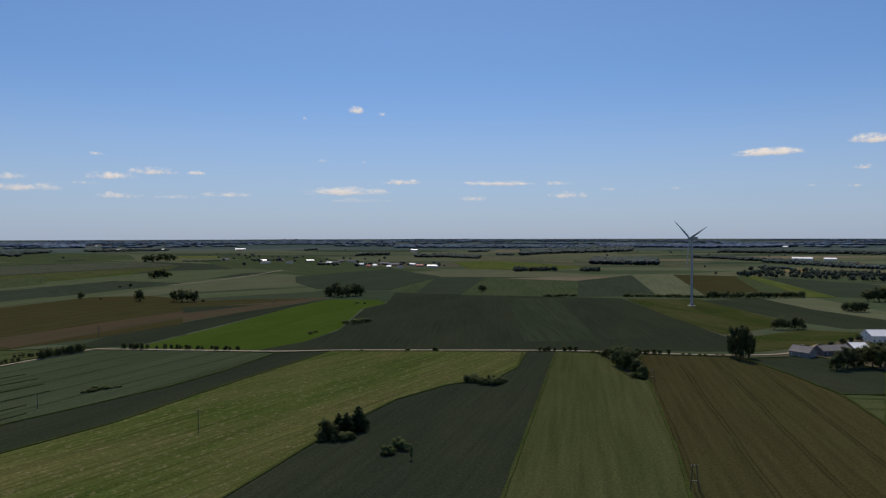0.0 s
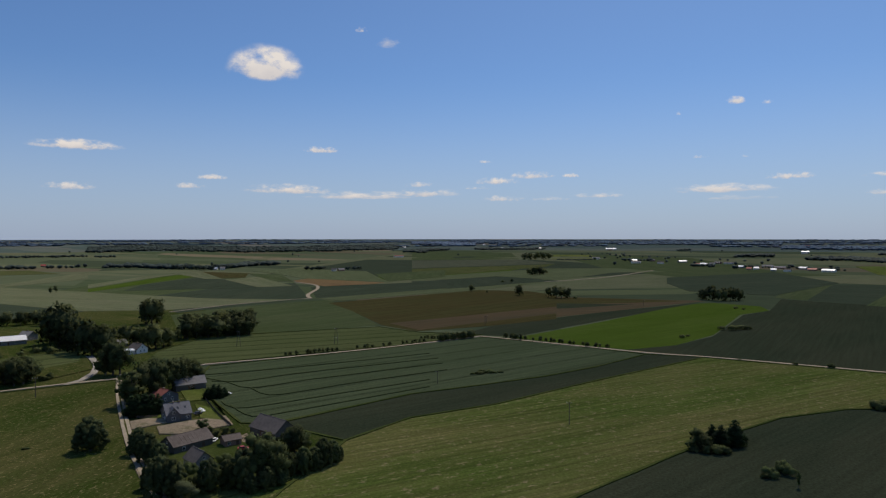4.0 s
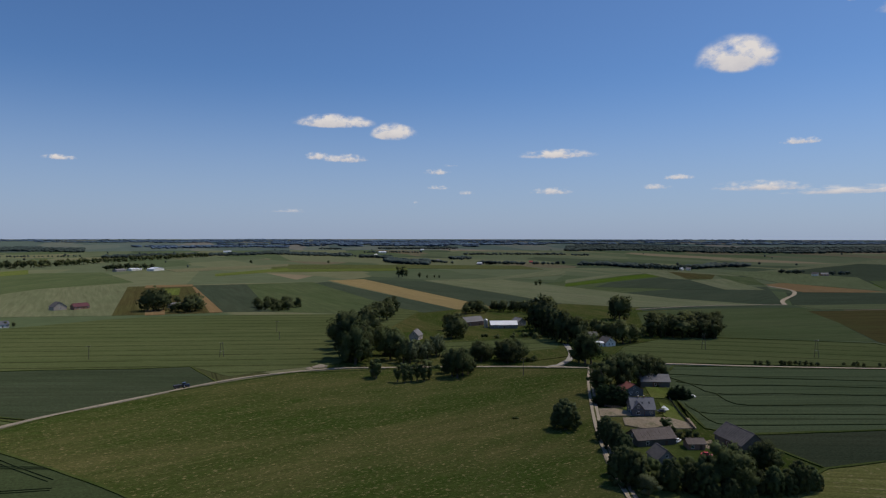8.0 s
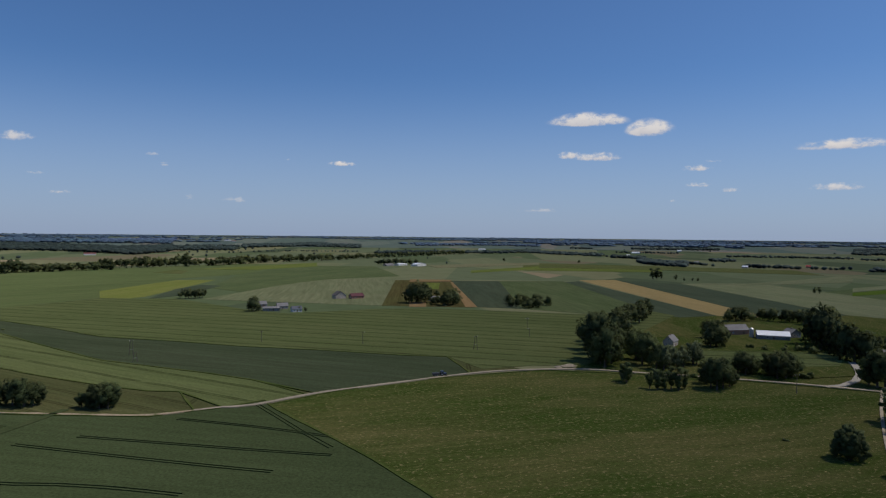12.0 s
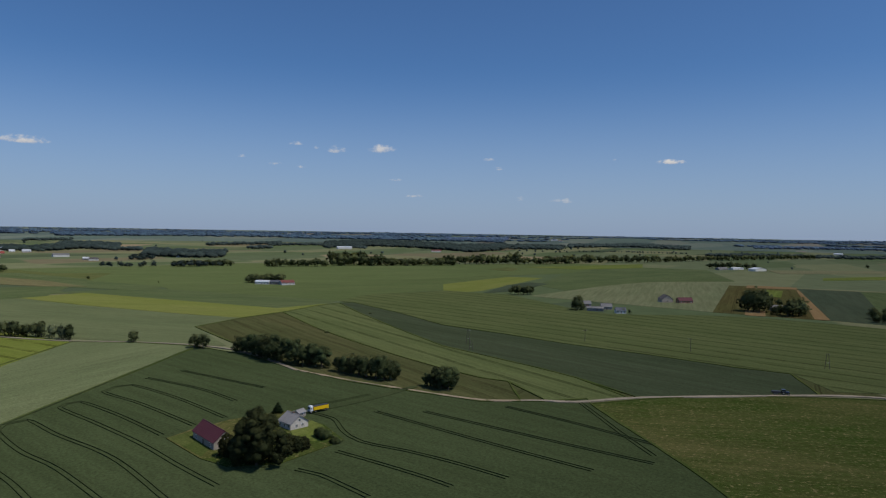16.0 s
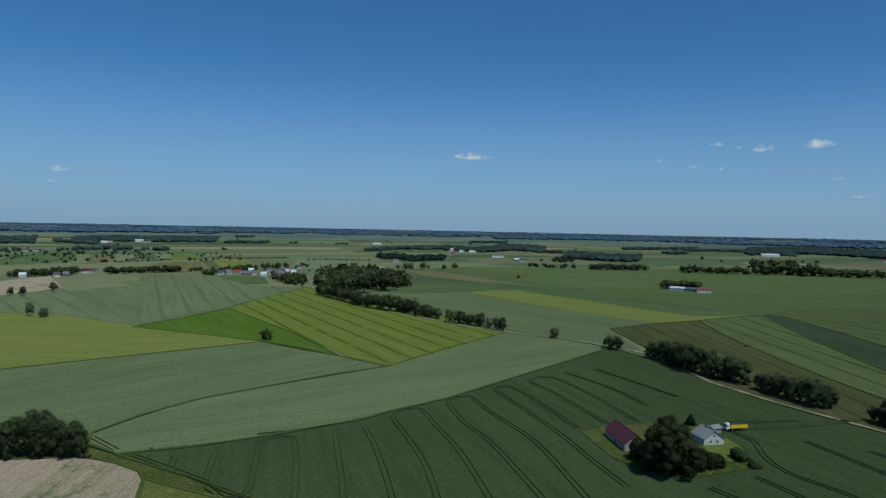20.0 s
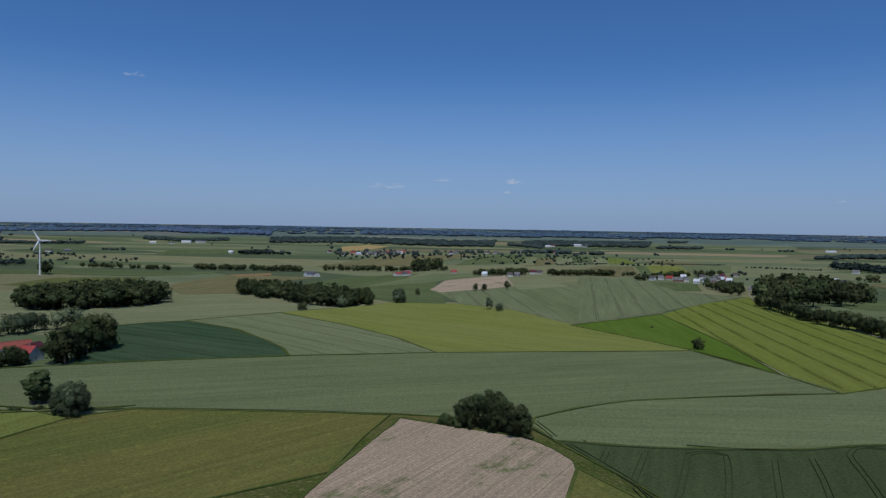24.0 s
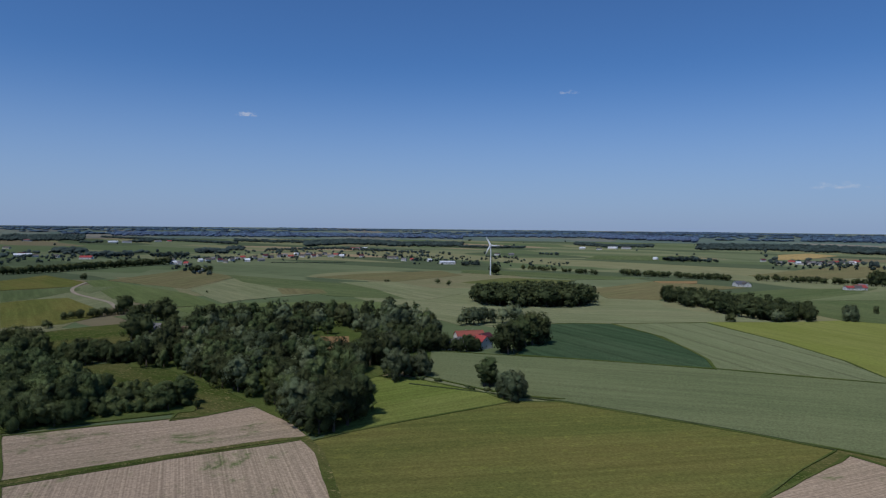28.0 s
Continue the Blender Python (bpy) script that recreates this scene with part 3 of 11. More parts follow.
def crown_mesh(name, kind, leaves, size, mat, seed, core=True):
    """A crown one metre high in all, of many small leaf sprays round its boughs, with gaps and an uneven outline."""
    rng = np.random.RandomState(seed)
    lobes, mid, width = [], 0.5, 0.36
    if kind == "round":
        low = (0.05, 0.11, 0.07, 0.17, 0.03)[seed % 5]
        mid, half = (1 + low) / 2 - 0.03, (1 - low) / 2 - 0.08
        lean = rng.uniform(-0.06, 0.06, 2)
        for i in range(30):
            a, e = rng.uniform(0, 2 * math.pi), rng.uniform(-0.95, 1.0)
            r = width * math.sqrt(max(0.06, 1 - 0.8 * e * e)) * rng.uniform(0.55, 1.0) * (1 - 0.12 * e)
            lobes.append((r * math.cos(a) + lean[0] * e, r * math.sin(a) + lean[1] * e, mid + half * e, rng.uniform(0.075, 0.155)))
        lobes.append((0, 0, mid, 0.24))
        lobes.append((lean[0], lean[1], mid + half * 0.5, 0.2))
    elif kind == "dome":
        for i in range(96):
            a, e = rng.uniform(0, 2 * math.pi), rng.uniform(0.03, 1.0)
            r = 0.44 * math.sqrt(max(0.04, 1 - e ** 2.6)) * rng.uniform(0.72, 1.0)
            lobes.append((r * math.cos(a), r * math.sin(a), 0.07 + 0.83 * e, rng.uniform(0.05, 0.10)))
        lobes.append((0, 0, 0.50, 0.36))
        lobes.append((0, 0, 0.28, 0.34))
        mid, width = 0.4, 0.45
    elif kind == "tall":
        for i in range(18):
            z = rng.uniform(0.16, 0.93)
            w = 0.20 * math.sin(math.pi * min(1, (z - 0.12) / 0.9)) + 0.02
            a = rng.uniform(0, 2 * math.pi)
            lobes.append((w * rng.uniform(0.3, 1) * math.cos(a), w * rng.uniform(0.3, 1) * math.sin(a), z, rng.uniform(0.06, 0.12)))
        lobes.append((0, 0, 0.5, 0.14))
        lobes.append((0, 0, 0.3, 0.12))
        width = 0.2
    elif kind == "bush":
        for i in range(13):
            a = rng.uniform(0, 2 * math.pi)
            r = rng.uniform(0.1, 0.55)
            lobes.append((r * math.cos(a), r * math.sin(a), rng.uniform(0.22, 0.68) * (1 - 0.4 * r), rng.uniform(0.16, 0.30)))
        mid, width = 0.3, 0.5
    elif kind == "conifer":
        for i in range(16):
            z = 0.08 + 0.84 * i / 15
            w = 0.17 * (1 - z) + 0.012
            a = i * 2.4
            lobes.append((w * 0.7 * math.cos(a), w * 0.7 * math.sin(a), z, w * rng.uniform(0.75, 1.05) + 0.02))
        width = 0.15
    lob = np.array(lobes)
    wts = lob[:, 3] ** 2
    pick = rng.choice(len(lob), leaves, p=wts / wts.sum())
    dirs = rng.normal(size=(leaves, 3))
    dirs /= np.linalg.norm(dirs, axis=1)[:, None]
    dirs[:, 2] = np.where(rng.uniform(size=leaves) < 0.45, np.abs(dirs[:, 2]), dirs[:, 2])
    cen = lob[pick, :3] + dirs * (lob[pick, 3] * rng.uniform(0.70, 1.12, leaves))[:, None]
    cen[:, 2] = np.clip(cen[:, 2], 0.03, 1.0)
    nrm = dirs + rng.normal(scale=0.5, size=(leaves, 3))
    nrm /= np.linalg.norm(nrm, axis=1)[:, None]
    t = np.cross(nrm, rng.normal(size=(leaves, 3)))
    t /= np.linalg.norm(t, axis=1)[:, None] + 1e-9
    b = np.cross(nrm, t)
    s = (size * 1.3 * rng.uniform(0.55, 1.4, leaves))[:, None]
    q = np.stack([cen - t * s * 0.5 - b * s * 0.36, cen + t * s * 0.55 - b * s * 0.25, cen + t * s * rng.uniform(-0.3, 0.3, (leaves, 1)) + b * s * 0.55], 1).reshape(-1, 3)
    out = (cen - np.array((0, 0, mid))) / np.array((width, width, 0.5))
    sw = 0.42 * dirs + 0.6 * out + 0.14 * nrm + np.array((0, 0, 0.1))
    sw = np.repeat(sw / (np.linalg.norm(sw, axis=1)[:, None] + 1e-9), 3, 0)
    vs, ss, fs, base = [q], [sw], [np.arange(leaves * 3).reshape(-1, 3)], leaves * 3
    hearts = (lobes[:] if kind == "dome" else lobes[:11] + lobes[-2:]) if core is True else [(0, 0, 0.55, 0.2 if kind == "tall" else 0.36)] if core else []
    for x, y, z, r in hearts:
        p = BALL[0] * r * 0.8 + np.array((x, y, z))
        p[:, 2] = np.maximum(0.03, p[:, 2])
        vs.append(p)
        o = p - np.array((0, 0, mid))
        ss.append(0.5 * BALL[0] + 0.5 * o / (np.linalg.norm(o, axis=1)[:, None] + 1e-9))
        fs.append(BALL[1] + base)
        base += len(p)
    f = np.concatenate(fs)
    return dress(fill_mesh(name, np.concatenate(vs), np.full(len(f), 3), f.ravel(), mat), np.concatenate(ss))


def trunk_mesh(name, kind, seed, plain=False):
    bm = bmesh.new()
    rng = random.Random(seed)
    top = {"round": 0.55, "dome": 0.6, "tall": 0.8, "bush": 0.3, "conifer": 0.92}[kind]
    r = {"round": 0.028, "dome": 0.03, "tall": 0.02, "bush": 0.03, "conifer": 0.016}[kind]
    if plain:
        rod(bm, (0, 0, -0.01), (0, 0, top * 0.8), r * 1.2, r * 0.5, 4)
    else:
        rod(bm, (0, 0, -0.01), (0.005, 0, top * 0.45), r * 1.25, r * 0.85, 7)
        rod(bm, (0.005, 0, top * 0.44), (0, 0.01, top), r * 0.85, r * 0.3, 6)
    if kind != "conifer" and not plain:
        for i in range(5):
            a, z = rng.uniform(0, 6.28), top * rng.uniform(0.4, 0.8)
            l = rng.uniform(0.14, 0.25) * (0.6 if kind == "tall" else 1)
            rod(bm, (0, 0, z), (l * math.cos(a), l * math.sin(a), z + l * 0.8), r * 0.45, r * 0.15, 5)
    me = bpy.data.meshes.new(name)
    bm.to_mesh(me)
    bm.free()
    me.materials.append(M["bark"])
    return me


TREES, TREE_MESH = {}, {}
LOD = {0: (3800, 0.0235), 1: (1700, 0.034), 2: (520, 0.062), 3: (150, 0.115), 4: (70, 0.17)}
LOOK = {"round": ("leaf", "dense round-crowned broadleaf tree in full summer leaf", "tree"),
        "dark": ("leaf_deep", "dark green spreading broadleaf tree in full leaf", "tree"),
        "willow": ("leaf_pale", "silvery grey-green willow with a billowing crown", "tree"),
        "great": ("leaf_great", "great dark green tree with a domed crown reaching the ground", "tree"),
        "full": ("leaf_deep", "broad dark green tree with a full low crown", "tree"),
        "tall": ("leaf_deep", "tall narrow dark green roadside tree", "tree"),
        "poplar": ("leaf", "tall upright green tree with a narrow crown", "tree"),
        "bush": ("leaf", "low spreading green bush at the edge of a field", "bush"),
        "conifer": ("needle", "dark conical spruce tree", "tree")}
SHAPE = {"round": "round", "dark": "round", "willow": "round", "great": "dome", "full": "dome", "tall": "tall", "poplar": "tall", "bush": "bush", "conifer": "conifer"}
TRNG = random.Random(5)


LONE = 500.0   # trees nearer than this stand as things of their own
FLOCK = {}


def tree(x, y, h, kind="round", wide=1.0, group="", crowd=""):
    """One tree at a plan position with its height; nearer trees have finer leaves."""
    p, k = lie(x, y)
    d = math.hypot(x, y)
    lod = 0 if d < 350 else 1 if d < 540 else 2 if d < 900 else 3 if d < 1500 else 4
    var = TRNG.randrange(5)
    mat, label, cat = LOOK[kind]
    shape = SHAPE[kind]
    if kind == "bush":
        h = max(h, 0.8)
    m = pose(p.x, p.y, p.z, TRNG.uniform(-3, 3), TRNG.uniform(-3, 3), TRNG.uniform(0, 360)) @ Matrix.Diagonal((h * k * wide * TRNG.uniform(0.92, 1.1), h * k * wide * TRNG.uniform(0.92, 1.1), h * k, 1))
    if d > LONE or crowd:
        # too many to count one by one: gathered into one mesh for each kind
        FLOCK.setdefault((mat, "bush" if kind == "bush" else "tree", crowd), []).append((shape, lod, var, m))
        return None
    key = (kind, lod, var)
    if key in TREES:
        ob = copy_thing(TREES[key], m @ Matrix.Diagonal([1 / s for s in TREES[key].scale] + [1]))
    else:
        ob = new("bush" if kind == "bush" else "tree")
        tagged(ob, label, cat)
        n, s = LOD[lod]
        n *= 3 if kind == "great" else 1
        s *= 0.75 if kind == "great" else 1
        part("trunk", trunk_mesh("trunk", shape, var), None, ob, "brown bark trunk with short boughs")
        part("crown", crown_mesh("crown", shape, n, s * (1.5 if kind == "bush" else 0.8 if shape == "tall" else 1), M[mat], var * 11 + lod, True if lod < 2 else "one"), None, ob)
        ob.matrix_basis = m
        TREES[key] = ob
    if group:
        ob["group"] = group
    return ob


def arrays(me):
    v = np.empty(len(me.vertices) * 3, dtype=np.float32)
    me.vertices.foreach_get("co", v)
    tot = np.empty(len(me.polygons), dtype=np.int32)
    me.polygons.foreach_get("loop_total", tot)
    idx = np.empty(len(me.loops), dtype=np.int32)
    me.loops.foreach_get("vertex_index", idx)
    sw = np.zeros(len(v), dtype=np.float32)
    if "swell" in me.attributes:
        me.attributes["swell"].data.foreach_get("vector", sw)
    return v.reshape(-1, 3), tot, idx, sw.reshape(-1, 3)


def flock_trees():
    """Join the gathered trees: crowns of one leaf colour in one mesh, their trunks in another part."""
    store = {}
    rng = random.Random(31)
    for (mat, kind, crowd), items in FLOCK.items():
        top = tagged(new("distant_trees" if kind == "tree" else "distant_bushes"), "%s of many %s" % (crowd or "far rows and clumps", "trees in summer leaf" if kind == "tree" else "low bushes"), "trees", kind="stuff")
        for what in ("crowns", "trunks"):
            vs, ts, ix, sw, tn, base = [], [], [], [], [], 0
            for shape, lod, var, m in items:
                key = (what, shape, lod, var)
                if key not in store:
                    if what == "crowns":
                        n, s = LOD[lod]
                        me = crown_mesh("crown", shape, n, s * (1.5 if shape == "bush" else 0.8 if shape == "tall" else 1), M[mat], var * 11 + lod, True if lod < 2 else "one")
                    else:
                        me = trunk_mesh("trunk", shape, var, lod > 1)
                    store[key] = arrays(me)
                    bpy.data.meshes.remove(me)
                v, t, i, w = store[key]
                r = np.array(m)
                vs.append(v @ r[:3, :3].T + r[:3, 3])
                ts.append(t)
                ix.append(i + base)
                base += len(v)
                if what == "crowns":
                    w = w @ np.linalg.inv(r[:3, :3])
                    sw.append(w / (np.linalg.norm(w, axis=1)[:, None] + 1e-9))
                    tn.append(np.full(len(v), rng.uniform(-0.5, 0.5)))
            me = fill_mesh(what, np.concatenate(vs), np.concatenate(ts), np.concatenate(ix), M[mat] if what == "crowns" else M["bark"])
            if what == "crowns":
                dress(me, np.concatenate(sw), np.concatenate(tn))
            part(what, me, None, top)


def inside(x, y, poly):
    hit = False
    for (x0, y0), (x1, y1) in zip(poly, poly[1:] + poly[:1]):
        if (y0 > y) != (y1 > y) and x < (x1 - x0) * (y - y0) / (y1 - y0) + x0:
            hit = not hit
    return hit


def scatter(poly, n, seed, gap=0.0):
    rng = random.Random(seed)
    xs, ys = [p[0] for p in poly], [p[1] for p in poly]
    out, tries = [], 0
    while len(out) < n and tries < n * 60:
        tries += 1
        x, y = rng.uniform(min(xs), max(xs)), rng.uniform(min(ys), max(ys))
        if inside(x, y, poly) and all((x - a) ** 2 + (y - b) ** 2 > gap * gap for a, b in out):
            out.append((x, y))
    return out


OPEN = [[(407.4, -334.2), (388.8, -352.1), (300.6, -275.1), (314.3, -262.3)],
        [(590.9, -285.9), (559.6, -316.8), (452.4, -256.0), (478.3, -231.3)]]   # a sandy clearing and a cottage yard in the wood


def grove(poly, n, lo, hi, kinds, seed, gap=4.0, group="", wide=1.0):
    rng = random.Random(seed)
    for x, y in scatter(poly, n, seed, gap):
        if any(inside(x, y, gladed) for gladed in OPEN):
            continue
        tree(x, y, rng.uniform(lo * 0.85, hi * 1.08), rng.choice(kinds), wide * (rng.uniform(1.1, 1.5) if "plantation" in group else rng.uniform(0.66, 1.05)), group, group if n >= 60 else "")


def row_of_trees(pts, n, lo, hi, kinds, seed, group="", jitter=1.5, wide=1.0, skip=0.0):
    rng = random.Random(seed)
    seg = [math.dist(a, b) for a, b in zip(pts, pts[1:])]
    for i in range(n):
        if rng.random() < skip:
            continue
        s = sum(seg) * (i + rng.uniform(-0.3, 0.3) + 0.5) / n
        for (a, b), l in zip(zip(pts, pts[1:]), seg):
            if s <= l:
                break
            s -= l
        t = min(1, max(0, s / l))
        tree(a[0] + (b[0] - a[0]) * t + rng.uniform(-jitter, jitter), a[1] + (b[1] - a[1]) * t + rng.uniform(-jitter, jitter), rng.uniform(lo, hi), rng.choice(kinds), wide * rng.uniform(0.9, 1.2), group)


TUFTS = []


def woods(spots, lo, hi, mat, label, name="woodland", seed=1, wide=1.25):
    """Trees too far off to count, as one mesh of crowns at the given plan positions."""
    if not TUFTS:
        for s in range(5):
            rng = np.random.RandomState(s)
            v = BALL[0] * 0.5 * rng.uniform(0.72, 1.25, (len(BALL[0]), 1))
            v[:, 2] = np.clip(v[:, 2] * 0.95 + 0.5, 0.0, 1.1)
            sw = BALL[0] * 0.35 + np.array((0, 0, 0.6))
            TUFTS.append((v, BALL[1], sw / np.linalg.norm(sw, axis=1)[:, None]))
            me = crown_mesh("tuft", "round", 46, 0.2, M["far_leaf"], s + 40, core="one")
            v, t, i, sw = arrays(me)
            TUFTS.append((v, i.reshape(-1, 3), sw))
            bpy.data.meshes.remove(me)
    rng = random.Random(seed)
    vs, fs, ss, tn, base = [], [], [], [], 0
    for x, y in spots:
        p, k = lie(x, y)
        near = math.hypot(x, y) < 1900
        v, f, sw = TUFTS[rng.randrange(5) * 2 + (1 if near else 0)]
        h = rng.uniform(lo, hi) * k
        w = h * wide * rng.uniform(0.75, 1.15)
        a = rng.uniform(0, 6.28)
        turn = np.array(((math.cos(a), math.sin(a), 0), (-math.sin(a), math.cos(a), 0), (0, 0, 1)))
        vs.append((v * np.array((w, w, h))) @ turn + np.array((p.x, p.y, p.z - 0.3)))
        ss.append(sw @ turn)
        fs.append(f + base)
        tn.append(np.full(len(v), rng.uniform(-0.35, 0.35)))
        base += len(v)
    f = np.concatenate(fs)
    me = fill_mesh(name, np.concatenate(vs), np.full(len(f), 3), f.ravel(), M[mat])
    dress(me, np.concatenate(ss), np.concatenate(tn))
    return tagged(new(name, me), label, "woodland", kind="stuff")


def wood_at(poly, n, lo, hi, mat, label, seed, gap=0.0):
    """A far wood in its outline: loose round villages, else closed from edge to edge."""
    if label.startswith("loose"):
        return woods(scatter(poly, n, seed, gap), lo, hi, mat, label, seed=seed)
    area = abs(sum(a[0] * b[1] - b[0] * a[1] for a, b in zip(poly, poly[1:] + poly[:1]))) / 2
    size = (lo + hi) / 2
    n = int(min(650, max(n, area / (size * 0.8) ** 2)))
    return woods(scatter(poly, n, seed, gap), lo, hi, mat, label, seed=seed, wide=max(1.2, 1.35 * math.sqrt(area / n) / size))


def belt(front, back, rows, tall, loose=1.0):
    """A far wood or hedge: rows of crowns from its near edge to its far edge."""
    rng = random.Random(int(abs(front[0][0]) + 3 * abs(front[-1][1])))
    spots = []
    for near_a, near_b, far_a, far_b in zip(front, front[1:], back, back[1:]):
        n = max(1, int(math.dist(near_a, near_b) / (tall * 0.8 * loose))) * rows
        for i in range(n):
            t, u = (i + rng.random()) / n, (i % rows + rng.random() * 0.9) / rows
            a = [p + (q - p) * t for p, q in zip(near_a, near_b)]
            b = [p + (q - p) * t for p, q in zip(far_a, far_b)]
            spots.append((a[0] + (b[0] - a[0]) * u, a[1] + (b[1] - a[1]) * u))
    far = math.dist(front[0], (0, 0))
    label = "closed dark wood between far fields" if rows > 2 else "far hedgerow of bushes" if tall < 7 else "far belt of dark green trees"
    # past 4.6 km the leaf colour carries the stronger painted haze
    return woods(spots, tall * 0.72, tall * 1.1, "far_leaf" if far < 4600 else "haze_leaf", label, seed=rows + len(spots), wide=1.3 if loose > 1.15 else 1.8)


# ---- fields and lanes ----
ground_sheet()
# rough ground under the crops
field([(-419.6, 87.2), (-545.2, 124.9), (-759, 237), (-758, 466), (-683, 578), (-376.9, 320.2), (-370.4, 249.8), (-395.2, 188.1), (-412.4, 129.1)], "grass", "rough grass round the hamlet", 0, margin=0)
field([(138.1, -325.9), (47.6, -308.4), (-3.9, -310.6), (-99.4, -310.1), (-74.1, -186), (107.2, -149.1)], "grass", "weedy headland between crops", 0, margin=0)
field([(-423, -441), (-457.2, -264.6), (-446.4, -107.1), (-484.9, 10.1), (-427.5, 59.5), (-416.4, 22.9), (-387.4, -23.2), (-361.5, -62.1), (-335.7, -89.1), (-329.8, -102.7), (-324.4, -114.2), (-315.5, -132.2), (-315.5, -158.6), (-316.6, -176.8), (-319.1, -212), (-324.5, -252.4)], "scrub", "weedy roadside ground", 0, margin=0)
# the ground round the first farm
field([(-377.6, 254.5), (-346.3, 307.6), (-286.5, 244.8), (-236.3, 222.4), (-213.5, 228.9), (-176.9, 222.6), (-163.1, 212), (-166, 172.4), (-164.6, 145), (-172.3, 134.3), (-216.9, 155.5), (-289.5, 196.8)], "grass", "rough grass round the roadside farms", 0, margin=0)
field([(-193.8, 143.9), (-167.5, 205.9), (-149.1, 223.6), (-109.7, 223.6), (-79.9, 186.7), (-134.9, 111.1), (-172.3, 134.3)], "meadow", "rough dry grass below the farm", 61.5, margin=0)
# fields ahead at the start of the turn, far to near
field([(-1214, 1211), (-2070, 3174), (-1450, 3325), (-271, 1985), (0, 1422), (-221, 1182), (-470, 967), (-555, 849)], "pale", "pale green distant crop strip", 63.5)
field([(-1121, 1118), (-1894, 2903), (-666, 2084), (-321, 1721), (-509, 1264), (-723, 1107)], "hazed_dark", "dark green distant crop", 0)
field([(-889, 932), (-831, 1273), (-823, 1559), (-734, 1682), (-676, 1300), (-739, 1132)], "bright", "vivid green strip of young crop", 76.7)
field([(-1227, 3112), (-524, 2811), (-126, 1804), (0, 1708), (-267, 1431), (-524, 1730)], "green", "mid green crop beyond a village", -48.8)
field([(-550, 842), (-600, 918), (-400, 993), (-213, 1143), (-150, 1253), (-109, 1387), (-196, 1049), (-356, 921)], "wheat_plain", "pale green strip of wheat", 32.7)
field([(-347, 530), (-533, 815), (-433, 890), (-279, 919), (-154, 950), (-226, 767), (-291, 598)], "rust", "reddish brown field with darker strips", 34.6)
field([(-430, 657), (-364, 747), (-174, 933), (-279, 919), (-533, 815)], "brown", "dull brown strip in a field", 34.6, margin=0)
field([(-396, 606), (-318, 715), (-224, 856), (-327, 811), (-438, 670)], "dark", "dark green strip between brown strips", 34.6, margin=0)
field([(-286.1, 516.2), (-288, 591), (-226, 767), (-160, 916), (-195, 744), (-240.2, 529)], "dark", "dark green field beside the lane", 73.7)
field([(-237.4, 520.9), (-223, 590), (-209, 654), (-181, 821), (-158, 908), (-142, 924), (-86, 907), (-72, 860), (-96, 800), (-96, 721), (-96, 624), (-112.1, 550.1), (-129.3, 509.1)], "bright", "vivid bright green field beside the lane", 68.6)
field([(-139.9, 509.3), (-112.1, 550.1), (-95, 616), (-94, 711), (-93, 800), (-72, 860), (-72, 1025), (30, 992), (185, 943), (243, 924), (233, 705), (239, 590), (237, 551), (213.9, 497.5), (115.8, 503.6), (-0.2, 507.5), (-78.2, 508.5)], "dark", "wide dark green field beyond the lane", 87)
field([(89, 927), (155, 926), (128.5, 559), (116.6, 547.1), (66.5, 547.8), (69, 629)], "wheat_deep", "slightly paler green strip in a dark field", 90.6, margin=0)
field([(155, 926), (243, 924), (239, 597), (195.6, 564.3), (135.5, 558.9)], "dark", "dark green strip in a field", 87, margin=0)
field([(-82, 1046), (-66, 1349), (-16, 1366), (-41, 1024)], "green", "paler green triangle in dark crops", 85.3)
field([(-16, 1366), (90, 1419), (31, 992), (-41, 1024)], "hazed_dark", "dark crop behind the triangle", 0)
field([(85, 1381), (255, 1288), (188, 951), (25, 983)], "green", "mid green rectangular field", 81.4)
field([(255, 1288), (408, 1470), (304, 967), (190, 951)], "hazed_dark", "dark green rectangular field", 78.3)
field([(408, 1470), (518, 1533), (375, 974), (306, 967)], "pale", "pale green strip beside the turbine", 78.5)
field([(503, 1488), (610, 1421), (482, 1032), (375, 974)], "brown", "brown field behind the turbine", 0)
field([(610, 1421), (653, 1400), (554, 943), (508, 944), (492, 1053)], "green", "green strip behind the turbine", 0)
field([(653, 1400), (754, 1155), (587, 900), (546, 943)], "hazed_dark", "dark green field on the skyline side", 0)
field([(247, 924), (344, 905), (340, 684), (303, 626), (241, 583), (238, 705)], "grass", "dry grassy meadow round the turbine", -79.4)
field([(338, 889), (430, 920), (449, 687), (403, 616), (368, 617), (345, 684)], "dark", "dark field by the turbine", -79.7)
field([(430, 920), (506, 927), (492, 753), (446, 683), (425, 778)], "pale", "pale dry strip by the turbine", -82.7)
field([(240, 558), (325, 614), (380, 588), (285.6, 522.3), (232.5, 497.2), (220.2, 502.3)], "grass", "dry meadow beside a farmstead", 0)
field([(209.9, 469.8), (261.5, 478.1), (279.4, 427.2), (235, 359.1), (214, 363.2), (212.6, 413.9)], "dark", "dark green field by the farmstead", -70.9)
field([(213.2, 361.9), (236.7, 361.7), (200.9, 306.9)], "green_tram", "striped green field", -7.3)
field([(143.5, 486.3), (208.7, 474.2), (212.6, 413.9), (212.5, 355.5), (199.7, 305), (126, 173.6), (68.5, 173.8), (80, 217.5), (92.2, 265.6), (122.7, 406.5), (122.7, 438.2)], "brown", "reddish brown ripening barley", 77.9)
